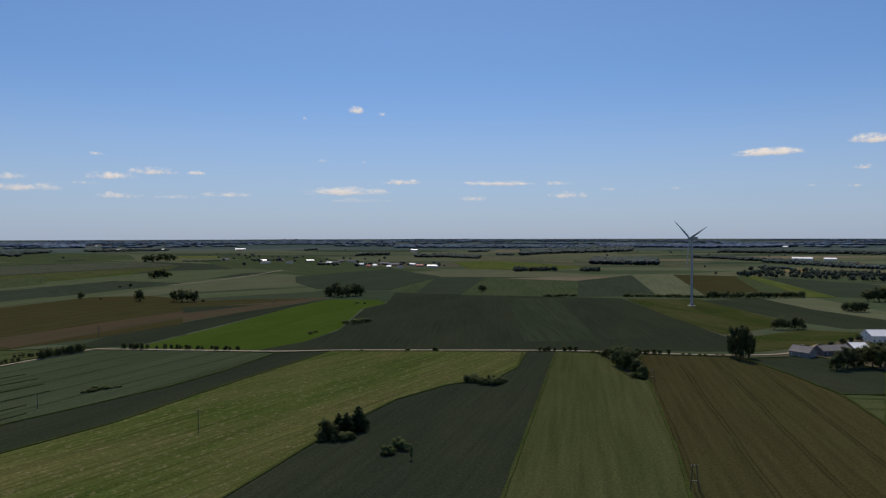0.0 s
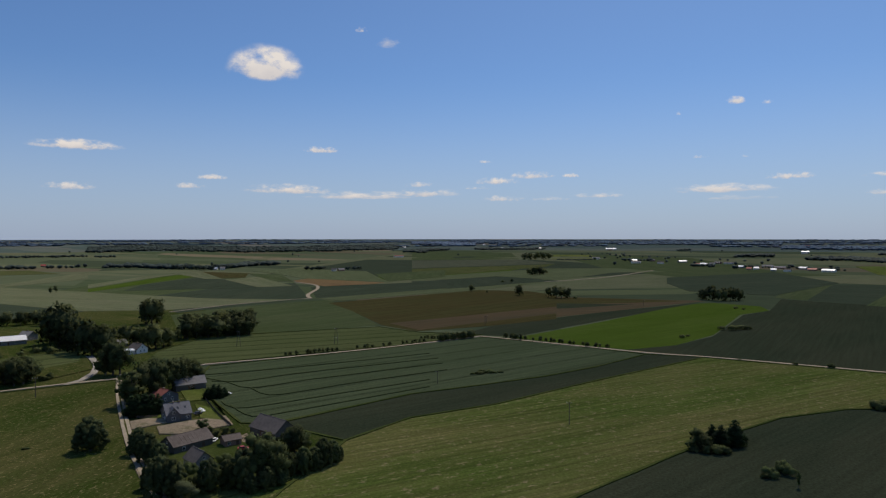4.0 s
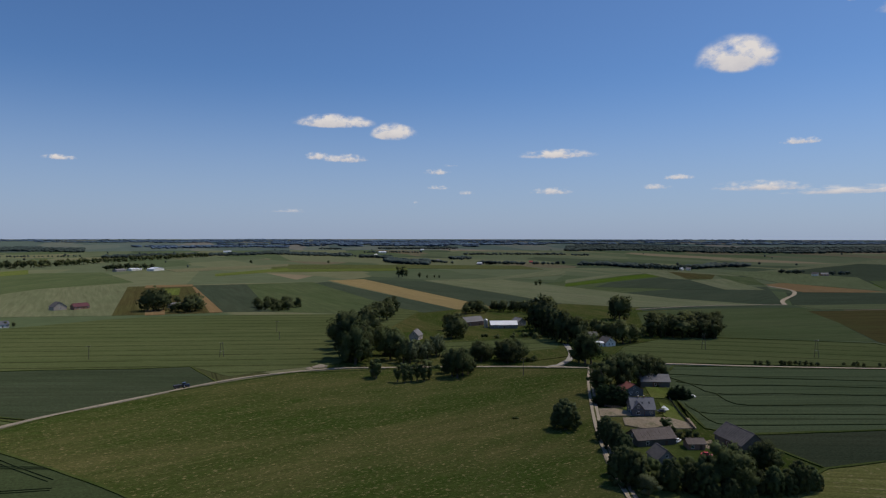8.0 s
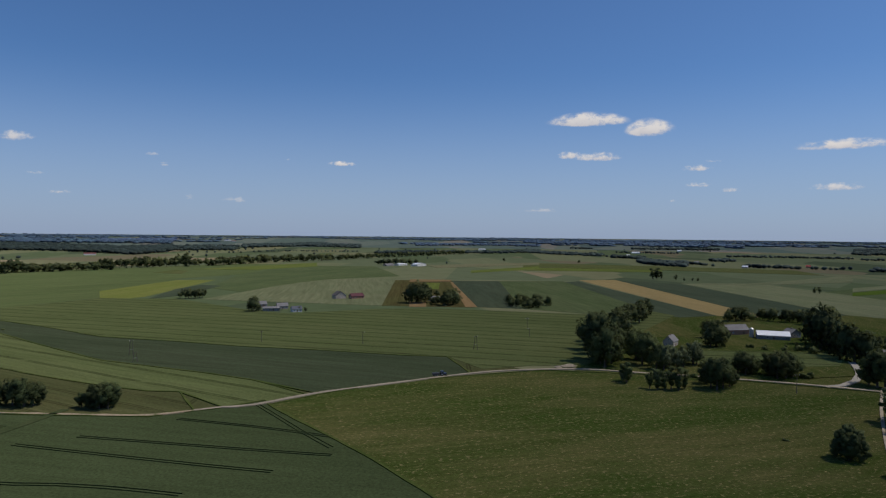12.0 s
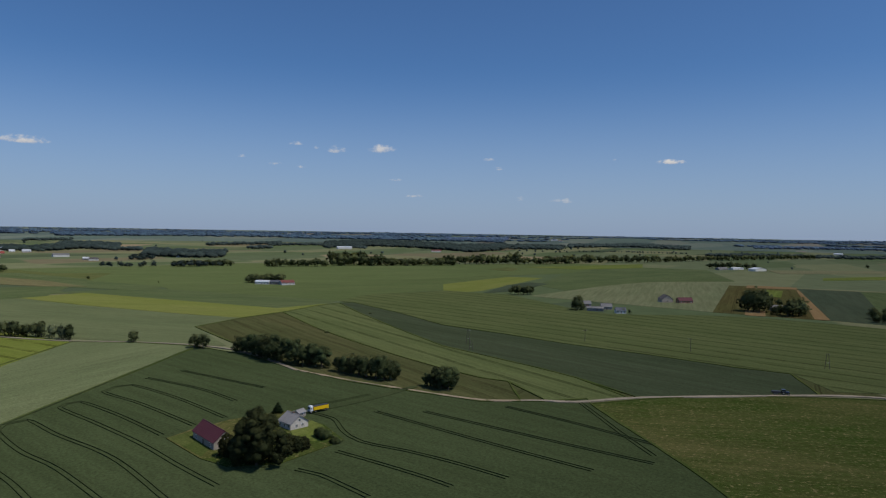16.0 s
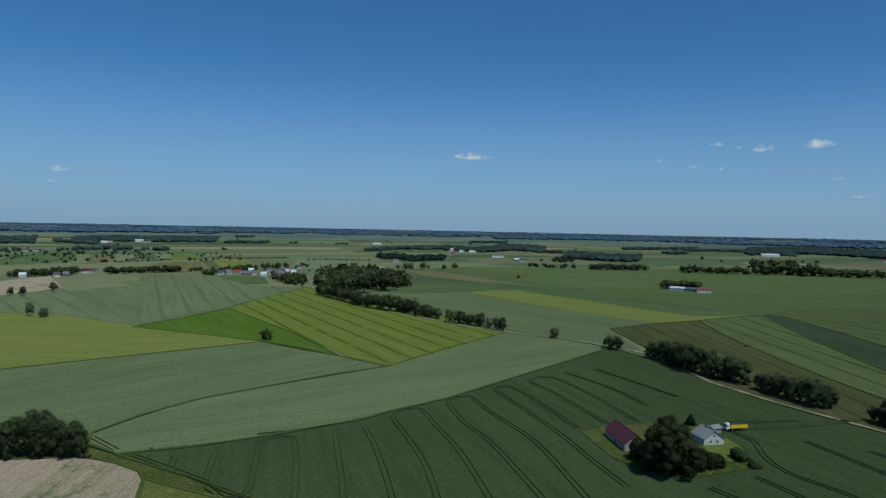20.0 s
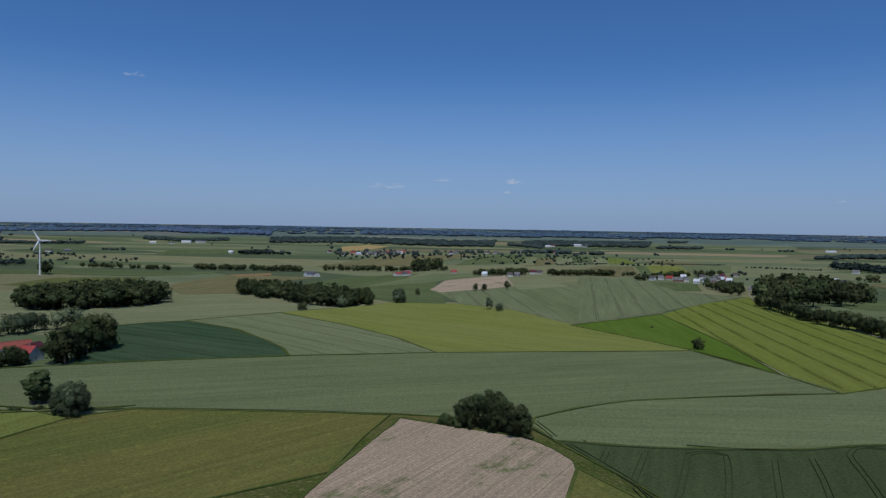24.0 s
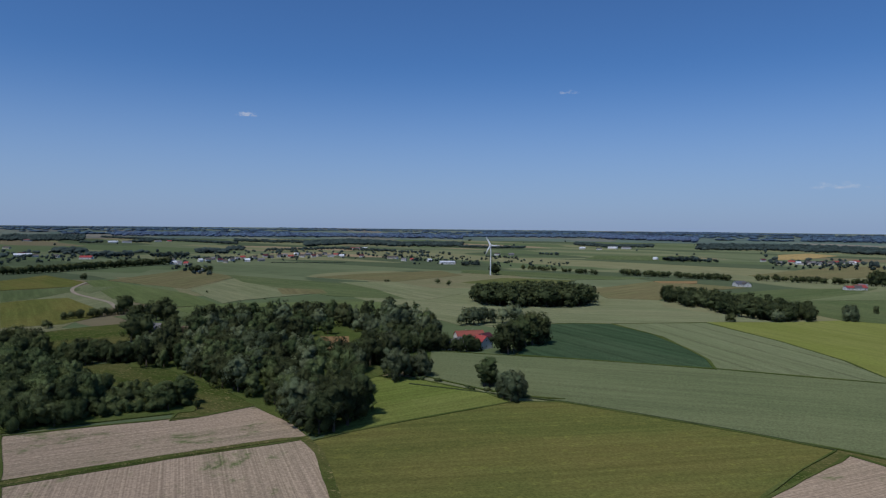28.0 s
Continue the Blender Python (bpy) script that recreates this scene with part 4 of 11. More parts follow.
field([(83.1, 499), (116.2, 491.4), (112.3, 413.2), (122.7, 406.5), (92.2, 265.6), (80, 217.5), (68.5, 173.8), (8.7, 174.1), (18.8, 217.8)], "olive_green", "wide strip of mid green crop", 78.9)
field([(58.6, 499.3), (83.1, 499), (18.8, 217.8), (8.7, 174.1), (-86.1, 174.5), (-72.6, 218.3), (-61, 255.8), (-46.5, 301.4), (-24.9, 352.6), (1.8, 387.4), (32.5, 407.4), (47.8, 438.9)], "dark", "dark green strip with faint rows", 71.7)
field([(-174.6, 265.9), (-151.3, 309.5), (-125.2, 390.1), (-105.5, 444.4), (-83.8, 503.5), (-0.2, 502.5), (61.5, 499.3), (47.8, 438.9), (32.5, 407.4), (1.8, 387.4), (-24.9, 352.6), (-46.5, 301.4), (-61, 255.8), (-72.6, 218.3), (-86.1, 174.5), (-151.5, 136.8), (-164.9, 178.4), (-178.5, 222.4)], "meadow", "mown dry meadow in yellow-green swathes", 60)
field([(-222.3, 225.5), (-178.5, 222.4), (-174.6, 265.9), (-151.3, 309.5), (-125.2, 390.1), (-105.5, 444.4), (-83.8, 503.5), (-122, 496.6), (-138.5, 431.6), (-156.1, 385.9), (-180.7, 340.9), (-200.8, 306.2)], "dark", "dark strip of ploughed-in crop", 67)
field([(-344.4, 289.5), (-358.5, 305.4), (-298.3, 425.8), (-266.5, 511.3), (-261.8, 510.8), (-192.3, 507.4), (-122, 496.6), (-138.5, 431.6), (-156.1, 385.9), (-180.7, 340.9), (-200.8, 306.2), (-223.6, 226.7), (-236, 219), (-288.5, 246.1), (-254, 225.6), (-309.7, 258.5)], "wheat", "grey-green wheat with wheel tracks", 68.5)
# the meadow and strips along the lane
field([(-378.9, 263.2), (-437.8, 325.2), (-466, 397), (-376, 520), (-326, 508), (-268, 522.7), (-302.7, 432), (-367, 312.6)], "green_tram", "striped green field along the lane", 53.7)
field([(-627, 483), (-635, 560), (-598, 710), (-480, 613), (-383, 529), (-466, 397), (-532, 417)], "green", "smooth green meadow below the dirt road", 82.7)
field([(-568, 675), (-497, 960), (-421, 975), (-358, 933), (-254, 661), (-292, 575), (-330, 513), (-381, 531), (-480, 613)], "brown", "brown field beside the dirt road", 77.3)
field([(-384, 547), (-299, 779), (-273, 711), (-332, 521)], "rust", "orange brown strip", 69.8, margin=0)
field([(-580, 695), (-631, 721), (-618, 969), (-503, 1308), (-465, 1211), (-497, 960)], "wheat_plain", "pale green strip beyond the dirt road", 72.6)
field([(-753, 867), (-665, 1026), (-533, 1388), (-611, 959), (-638, 741)], "hazed_dark", "dark green crop beyond the dirt road", 0)
field([(-854, 635), (-894, 787), (-871, 940), (-636, 715), (-638, 499)], "hazed_dark", "dark crop around the bend of the road", 115.8)
field([(-1043, 590), (-1184, 820), (-1217, 1037), (-947, 920), (-854, 635)], "green", "light green wedge of crop", 111.3)
field([(-1056, 644), (-1253, 1032), (-1127, 1001), (-989, 661)], "bright", "narrow vivid strip", 116.9)
# the far side of the hamlet
field([(-1296, 277), (-1313, 351), (-752, 360), (-718, 347), (-731, 307)], "straw", "golden strip of cut straw", 8)
field([(-1313, 351), (-1200, 438), (-746, 459), (-710, 383), (-740, 358)], "hazed_dark", "dark strip beside the straw", 7.9)
field([(-1230, 449), (-1228, 604), (-755, 639), (-635, 690), (-663, 562), (-676, 514), (-746, 459)], "pale", "pale green strip beyond the hamlet", 9)
field([(-1063, 613), (-1273, 904), (-1289, 1055), (-941, 981), (-928, 786), (-973, 663)], "green", "green wedge beyond the hamlet", 117.1)
field([(-1233, 234), (-1264, 270), (-731, 307), (-712, 260), (-759, 237)], "hazed_dark", "dark strip left of the straw", 4)
field([(-1250, 120), (-1264, 239), (-776, 249), (-740, 166), (-784, 102)], "green", "mid green field with a copse", 5.2)
field([(-1251, 31), (-1250, 120), (-784, 102), (-799, 47)], "hazed_dark", "dark green field", -178)
field([(-1253, -76), (-1267, 31), (-793, 47), (-805, -62)], "brown", "brown field round a farmstead", -178.2)
field([(-1301, -214), (-1316, -73), (-805, -62), (-829, -156), (-863, -294)], "pale", "pale green square field", -173)
field([(-629, 188), (-747, 240), (-712, 260), (-726, 305), (-587, 241), (-567.1, 172.1)], "grass", "small meadow behind the trees", 0)
field([(-336, -81.4), (-364.5, -54), (-395.2, -10.8), (-415.2, 36.7), (-426.6, 70.3), (-415.9, 130.2), (-394.6, 195.1), (-370.5, 248.1), (-326.8, 219.3), (-287.5, 195.5), (-245.1, 170.2), (-216.9, 155.5), (-193.8, 143.9), (-172.3, 134.3), (-133.2, 113.5), (-183.1, 44.7), (-171, 30.4), (-217.7, 1.4), (-264.5, -28.6), (-302.2, -56.7)], "grass", "broad rough meadow below the lane", 106.2)
# broad fields between the avenue and the lone house
field([(-520, -1044), (-626, -1115), (-766, -1290), (-945, -1213), (-1218, -1137), (-1533, -753), (-1844, -528), (-1836, -371), (-1384, -395), (-1094, -537), (-904, -607), (-764, -713), (-683, -783), (-685, -879), (-684, -1064)], "fresh", "broad green field below the avenue", 138.5)
field([(-683, -783), (-772, -720), (-913, -614), (-1094, -537), (-1234, -464), (-972, -432), (-874, -429), (-735, -477), (-662, -460), (-657, -594), (-655, -730)], "fresh", "fresh green field before a farm", 140)
field([(-742, -1123), (-822, -1056), (-693, -940), (-684, -1064)], "olive_green", "brownish green strip", 163.2)
field([(-477, -957), (-582, -1038), (-697, -1174), (-692, -1075), (-685, -879), (-683, -783), (-631, -776), (-637, -938), (-633, -1067)], "green", "mid green strip", 88.7)
field([(-332, -831), (-466, -879), (-535, -901), (-547, -806), (-617, -781), (-655, -773), (-660, -616), (-667, -464), (-634, -457), (-564, -471), (-554, -532), (-562, -773), (-485, -817)], "green", "deep green band", 107.3)
field([(-481, -777), (-562, -773), (-564, -629), (-568, -474), (-634, -457), (-544, -447), (-487, -453), (-479, -534), (-475, -653)], "yellow", "yellow-green band", 110.6)
field([(-326, -817), (-428, -808), (-481, -810), (-481, -777), (-472, -649), (-476, -531), (-488, -452), (-423, -441), (-368.1, -353.4), (-352.3, -392.3), (-334, -459.3), (-318, -536), (-336, -506), (-323, -585), (-313, -653)], "wheat_plain", "grey-green field beyond the lane", 97.9)
field([(-423, -441), (-485, -449), (-544, -447), (-473.2, -352.2), (-434.1, -291.1), (-399.2, -230.8), (-375, -182.9), (-362.9, -152.8), (-361.6, -134.8), (-324.4, -114.2), (-315.5, -132.2), (-315.5, -158.6), (-316.6, -176.8), (-319.1, -212), (-324.5, -252.4)], "scrub", "dull olive ley with dark rows beside the road", 59.5)
field([(-544, -447), (-609, -453), (-647, -450), (-577, -374), (-510.1, -295.4), (-448.9, -219.3), (-408.7, -133.7), (-392, -103.9), (-358.3, -67.2), (-335.7, -89.1), (-330.9, -103), (-361.6, -134.8), (-362.9, -152.8), (-375, -182.9), (-399.2, -230.8), (-434.1, -291.1), (-473.2, -352.2)], "green_tram", "light green strips with dark wheel tracks", 59.3)
field([(-647, -450), (-661, -440), (-609, -353), (-549, -268), (-527.3, -197.4), (-507.9, -143.9), (-492.7, -78.4), (-475.6, -22.5), (-470.9, 9.9), (-416.4, 22.9), (-387.4, -23.2), (-361.6, -63.6), (-392, -103.9), (-408.7, -133.7), (-448.9, -219.3), (-510.1, -295.4), (-577, -374)], "wheat_deep", "dark grey-green wedge of wheat", 68)
field([(-1384, -395), (-1773, -358), (-1766, -153), (-1371, -69), (-1247, -202), (-1158, -233), (-977, -279), (-1042, -344)], "green", "mid green field before the avenue", 153.2)
field([(-967, -474), (-1203, -453), (-1216, -390), (-1012, -381), (-890, -377), (-827, -405)], "yellow", "yellow-green patch", 172.5)
field([(-662, -460), (-735, -477), (-866, -425), (-866, -325), (-753, -208), (-719, -156), (-769, -65), (-779, -17), (-768, 45), (-734, 165), (-770, 247), (-729, 260), (-543.2, 150.6), (-447.1, 102.6), (-440.6, 61.3), (-429.9, 30.8), (-472.8, 10), (-475.6, -22.5), (-492.7, -78.4), (-507.9, -143.9), (-527.3, -197.4), (-549, -268), (-609, -353), (-661, -440)], "green_tram", "broad light green field with wheel tracks", 72.6)
# the crops round the lone house
field([(-353.5, -366.7), (-347.7, -315.4), (-325.9, -257.9), (-315.6, -209.6), (-313.4, -173.3), (-312.5, -130.9), (-327.2, -104.9), (-344.7, -85.4), (-334.9, -81.1), (-300.5, -56.3), (-263.8, -28.5), (-216.7, 1.4), (-171, 30.4), (-148.4, -98.7), (-98.5, -141.5), (-61.6, -156.6), (-63.4, -192.1), (-60.5, -200.2), (-53.9, -209.9), (-43.2, -230.7), (-20, -271.2), (-59.2, -268.1), (-105.9, -272.9), (-120, -275.4), (-137.1, -281.5), (-168.5, -289.3), (-240, -319.2)], "wheat_lone", "grey-green wheat round the lone house", 76.8)
field([(-176.7, -373.3), (-239.5, -411.9), (-321.4, -456.5), (-342.3, -419.4), (-355.3, -368.5), (-240.9, -320.4), (-169, -290.2), (-137.5, -282.3), (-120.3, -276.2), (-106.2, -273.7), (-59.3, -268.8), (-20.1, -271.9), (-11.4, -289.9), (-13.5, -303.6), (-33.8, -323.4), (-63.5, -341.8), (-141.8, -367)], "wheat_plain", "grey-green wheat beyond the ditch", -176.8)
field([(317.9, -341.7), (220.7, -388.7), (140.3, -422.5), (47.2, -450.4), (-130.3, -489.5), (-148.1, -445.4), (-162.5, -416.3), (-176.7, -373.3), (-141.8, -367), (-63.5, -341.8), (-33.8, -323.4), (-13.5, -303.6), (-11.3, -288.3), (20.7, -298.5), (50.4, -300.1), (124.4, -293.7), (178, -288.4), (169.4, -295.6), (187.1, -287), (209.6, -284), (257.9, -286.9), (295.7, -304.9), (324.5, -343)], "wheat_plain", "broad pale grey-green wheat", -158.5)
field([(-311, -907), (-316, -785), (-328, -617), (-321.4, -456.5), (-236.3, -406.4), (-179.7, -374.7), (-166.9, -414.4), (-163.7, -520.2), (-153, -694), (-215, -793), (-270, -856)], "yellow_tram", "yellow-green barley with dark wheel tracks", 88)
field([(-56, -599), (-108, -649), (-153, -694), (-164.2, -517.8), (-162.5, -416.3), (-149.9, -451), (-130.9, -491.8), (-98.8, -539.6)], "bright", "deep green grassy wedge", 92)
field([(215, -630), (165, -678), (125, -733), (54, -738), (-7, -696), (-59, -600), (-98.8, -539.6), (-131.6, -492), (-42.7, -471.3), (47.2, -450.4), (83.5, -506.9), (136.7, -562.1)], "yellow", "broad yellow-green barley", 150)
field([(274, -559), (214, -625), (136.7, -562.1), (83.5, -506.9), (46.5, -450.6), (104.7, -431.6), (139.3, -422.8), (154.7, -453.2), (210.5, -518.6)], "wheat_pale", "grey-green wheat with faint tracks", -38.4)
field([(316, -512), (300, -537), (273, -556), (224, -527.6), (177.7, -481.7), (150.7, -447.4), (137.6, -421.2), (205.7, -396.2), (253.3, -376.8)], "emerald", "blue-green oats with a curved edge", 157.1)
field([(210.2, -169.8), (207.9, -187.9), (203.1, -209.7), (195.3, -238.7), (186, -273), (166.6, -290.8), (103.1, -297.2), (51.2, -297.7), (56.1, -266.1), (60, -225.2), (158, -137.9)], "olive", "olive-yellow rye", -129)
field([(46.1, -294.6), (24.8, -286.6), (-9.7, -273.7), (-19.3, -261.7), (-25.2, -248.9), (-25.7, -240.3), (-23.3, -228.9), (-19.5, -212.6), (-17.4, -187), (65.4, -170), (62.8, -198.7), (58.7, -227.5), (47.6, -283.7)], "soil", "bare dry soil with drill rows and weeds", -114.8)
field([(-26.2, -241.3), (-35.1, -227.8), (-46.9, -211.2), (-54.8, -199.3), (-53.8, -172.1), (-16.8, -184.4), (-19.8, -212.5), (-23.7, -228.8)], "olive", "narrow yellow-green headland", 124.1)
field([(210.9, -177), (222.3, -207.7), (233.9, -227.7), (278.4, -259.9), (267.5, -275.9), (250.3, -278.4), (206, -279.1), (186, -273), (195.3, -238.7), (203.1, -209.7)], "mown", "bright mown meadow by the wood", -103.4)
field([(306, -90.9), (293.2, -120.1), (274.3, -157.9), (271.3, -185), (234.1, -179.3), (216, -172.4), (235.9, -124.4), (252.3, -74.8)], "soil", "bare pale soil by the wood", -110.4)
field([(246.9, -73.2), (231.9, -122.3), (214.2, -168.2), (198.4, -162.4), (159.3, -136.7), (234.7, -69.5)], "soil", "bare pale soil with drill rows", -28.7)
field([(428.9, -156.8), (409.4, -198), (389, -205.4), (339.6, -195.5), (293.8, -190.4), (270.1, -188.8), (273.5, -157.4), (276.8, -146.1), (310.1, -175.4), (343.7, -160.2)], "grass", "mown meadow between the copses", -168.8)
strip("verge", [(-379.3, 255.6), (-337, 226.7), (-289.5, 196.8), (-245.1, 170.2), (-216.9, 155.5), (-193.8, 143.9), (-172.3, 134.3)], 0.6, "grass", 0.66, "grassy strip between two wheel ruts", ragged=0.8, category='verge')
# far fields behind
field([(627, -277), (626, -405), (584, -527), (547, -612), (468, -621), (481, -495), (542, -351), (527.2, -278.5)], "green", "long blue-green strip", -102.5)
field([(1091, -483), (826, -612), (662, -541), (728, -472), (740, -412)], "tan", "pale tan strip", -172.3)
field([(585, -175), (575, -268), (492.9, -234.2), (472.8, -190.4), (490.7, -146.3)], "grass", "rough green meadow beyond the wood", -97.7)
field([(650, -194), (637, -257), (588, -219), (597, -178)], "tan", "pale dry strip", -92.6)
field([(917, -274), (979, -417), (771, -380), (645, -260), (640, -191)], "pale", "pale mown field with a curved track", -56.1)
field([(962, -395), (891, -471), (740, -412), (738, -370), (824, -371)], "wheat_plain", "pale field by the curved track", -175.6)
field([(1009, -612), (809, -661), (637, -655), (665, -580), (871, -593)], "hazed_dark", "dark green strip", -173.4)
field([(813, -757), (760, -1024), (535, -928), (520, -689), (594, -612)], "tan", "broad dry tan field beyond the copse", -148.4)
field([(484, -759), (393, -924), (293, -721), (171, -676), (215, -630), (274, -559), (321, -520), (372, -550)], "pale", "dry olive field behind the long copse", -147.9)
field([(599, -546), (628, -676), (578, -751), (431, -676), (372, -550), (317, -522), (359.2, -454.3), (455, -489)], "pale", "pale green field left of the copse", -178.6)
field([(287, -912), (191, -1116), (110, -1027), (66, -734), (126, -738), (179, -790)], "green", "dark green field behind the long copse", 152.2)
field([(102, -889), (95, -1054), (4, -1188), (-9, -988), (36, -903), (84, -856)], "soil", "pale bare soil field", -121.5)
field([(87, -855), (-9, -970), (-228, -1211), (-196, -788), (-155, -703), (-59, -607), (-7, -696), (51, -739)], "wheat_pale", "pale wheat with tracks", -80.4)
field([(-8, -952), (-57, -1005), (-99, -654), (-59, -607), (-41, -715)], "wheat_plain", "pale wheat strip", -82.6)
field([(-9, -988), (-56, -1146), (-88, -998), (-16, -921)], "pale", "yellowish patch", -172.8)
field([(-440, -883), (-522, -930), (-620, -877), (-511, -772), (-388, -778)], "green", "deep green strip", -170.7)
field([(-587, -1178), (-768, -1270), (-742, -983), (-631, -938)], "olive_green", "brownish strip", 113.9)
field([(-564, -1065), (-689, -1140), (-680, -761), (-617, -755)], "green", "fresh green strip", 105.9)
# strips of crops towards the skyline, all round
field([(-2079, 3187), (-1832, 3367), (-1447, 3140), (-1053, 2348), (-1195, 2163), (-1334, 2044)], "green", "far green field", 123)
field([(-1308, 2004), (-1171, 2118), (-1030, 2295), (-779, 2017), (-866, 1781), (-936, 1644), (-982, 1505)], "hazed_dull", "dull far field", 123)
field([(-968, 1483), (-922, 1618), (-851, 1751), (-764, 1979), (-715, 1775), (-738, 1518), (-755, 1326), (-796, 1219)], "olive_green", "olive strip of far crop", 123)
field([(-786, 1204), (-745, 1309), (-717, 1474), (-680, 1687), (-515, 1797), (-364, 1674), (-465, 1576), (-474, 1253), (-635, 1305), (-669, 1174), (-711, 1089)], "wheat_plain", "pale strip of far wheat", -92)
field([(-704, 1078), (-661, 1160), (-627, 1289), (-468, 1238), (-511, 1107), (-534, 1011), (-582, 890)], "hazed_dark", "dark strip of far crop", 123)
field([(-941, 2395), (-1156, 2944), (-989, 3017), (-765, 2332)], "yellow", "yellowish far patch", -72)
field([(-313, 1439), (-139, 1780), (-5, 1429), (-85, 1084), (-205, 1099), (-274, 1262)], "hazed_dark", "dark far field", 63)
field([(127, 2505), (180, 2851), (404, 2758), (426, 2371)], "tan", "dry tan far strip", -87)
field([(348, 2375), (455, 2369), (408, 2124), (325, 2221)], "tan", "dry tan far strip", -101)
field([(30, 2237), (186, 2330), (353, 1963), (404, 1853), (245, 1677), (68, 1771)], "mown", "bright far meadow", 95)
field([(633, 1446), (650, 1406), (539, 930), (501, 931)], "mown", "narrow yellow-green far strip", 76)
field([(840, 1680), (934, 1764), (833, 1575), (801, 1576)], "straw", "small far straw field", -118)
field([(-2088, 273), (-1924, 649), (-1757, 941), (-1538, 889), (-1705, 575), (-1809, 237)], "olive_green", "olive strip of far crop", 66)
field([(-1782, 233), (-1742, 455), (-1705, 575), (-1601, 540), (-1638, 214)], "mown", "thin yellow-green far strip", -97)
field([(-1235, 446), (-1243, 580), (-1552, 965), (-1300, 808), (-1196, 559)], "pale", "thin pale far strip", 129)
field([(-1257, 1203), (-1244, 1357), (-998, 1328), (-731, 1039), (-934, 1036), (-1081, 1123)], "wheat_plain", "pale far field", -47)
field([(-1158, 968), (-1018, 942), (-837, 814), (-972, 661), (-1061, 760)], "hazed_dark", "dark field in a fan of strips", 115)
field([(-993, 617), (-1052, 654), (-1216, 903), (-1300, 1069), (-1207, 1018), (-1075, 770)], "bright", "vivid strip in a fan of strips", 123)
field([(-1148, 714), (-1301, 949), (-1298, 1031), (-1235, 916), (-1065, 662)], "pale", "pale strip in a fan of strips", -56)
field([(-1360, 1045), (-1335, 1116), (-1066, 946), (-1105, 932)], "pale", "pale strip in a fan of strips", -32)
field([(-1335, 1116), (-1182, 1121), (-1068, 1005), (-1083, 957)], "brown", "brown patch in a fan of strips", 148)
field([(-1182, 1121), (-1081, 1123), (-901, 967), (-930, 934)], "green", "green strip in a fan of strips", 144)
field([(-1050, 934), (-1067, 1038), (-817, 877), (-846, 823)], "pale", "pale strip in a fan of strips", -33)
field([(-630, 722), (-770, 869), (-754, 908), (-649, 1110), (-568, 972), (-593, 726)], "hazed_dark", "dark field beside the bend of the road", -96)
field([(-621, 719), (-562, 962), (-525, 897), (-572, 701)], "wheat_plain", "narrow pale strip beside the bend of the road", 76)
field([(-913, 1244), (-864, 1478), (-717, 1226), (-740, 1052)], "green", "green far field", -60)
field([(-912, 980), (-930, 1041), (-726, 1023), (-725, 981), (-763, 897), (-846, 932)], "ochre", "small orange stubble field by the bend of the road", -5)
field([(-1553, -553), (-1760, -440), (-1961, -338), (-1736, -299), (-1555, -412)], "mown", "yellowish strip before the avenue", 151)
field([(-1411, -581), (-1530, -579), (-1488, -536), (-1375, -510)], "olive_green", "brownish patch in a far field", 179)
field([(-863, -362), (-1014, -384), (-1095, -374), (-1083, -337), (-912, -338)], "hazed_dark", "dark wedge by a clump of trees", -0)
field([(-1611, 87), (-1849, 286), (-1694, 263), (-1515, 82)], "mown", "thin yellow-green strip", 140)
field([(-1870, -22), (-2119, 328), (-1956, 303), (-1716, 8)], "tan", "dry tan strip", 125)
field([(-795, -29), (-854, -31), (-853, -10), (-794, -9)], "ochre", "bare yard of a farmstead", -178)
field([(-1212, 29), (-1212, 33), (-797, 51), (-797, 37)], "ochre", "narrow bare strip beside a farmstead", 2)
field([(-1063, -17), (-1185, -12), (-1184, 10), (-1052, 7)], "mown", "small bright garden field", -2)
field([(-1213, -44), (-1273, -44), (-1272, 31), (-1226, 30)], "ochre", "narrow bare strip behind a farmstead", 89)
field([(-34, -1515), (-43, -1920), (-82, -1914), (-56, -1510)], "pale", "pale far strip", 86)
field([(-57, -1509), (-81, -1855), (-137, -1937), (-106, -1577)], "dun", "dry far strip", 85)
field([(-108, -1577), (-139, -1937), (-182, -1963), (-157, -1656)], "pale", "pale far strip", -95)
field([(-162, -1705), (-184, -1963), (-236, -1991), (-213, -1747)], "green", "green far strip", -95)
field([(-208, -1695), (-239, -1990), (-276, -1986), (-246, -1688)], "pale", "pale far strip", 84)
field([(-241, -1638), (-278, -1985), (-330, -1944), (-309, -1675)], "mown", "bright far strip", -96)
field([(-341, -1781), (-405, -1865), (-507, -1692), (-404, -1656)], "dun", "dry far strip", 120)
field([(-273, -1414), (-322, -1621), (-398, -1630), (-339, -1286), (-275, -1242)], "yellow", "yellow-green far field", 80)
field([(-401, -1630), (-525, -1660), (-445, -1408), (-355, -1335)], "wheat_plain", "grey-green far field", -99)
field([(-287, -1580), (-318, -1622), (-260, -1217), (-253, -1312)], "green", "green far wedge", 82)
field([(-114, -1278), (-197, -1534), (-280, -1558), (-241, -1283), (-185, -1213)], "dun", "dry olive far field", 82)
field([(-590, -1176), (-693, -1181), (-619, -847), (-587, -894), (-560, -1030)], "dun", "dry brownish strip", 77)
field([(-649, -1194), (-722, -1172), (-706, -966), (-646, -883)], "green", "deep green strip", -91)
field([(-374, -836), (-468, -895), (-547, -864), (-557, -789), (-381, -791)], "green", "deep green strip behind the avenue", -1)
field([(777, -973), (836, -1047), (716, -1090), (477, -1114), (553, -997), (695, -987)], "green", "green far field", -174)
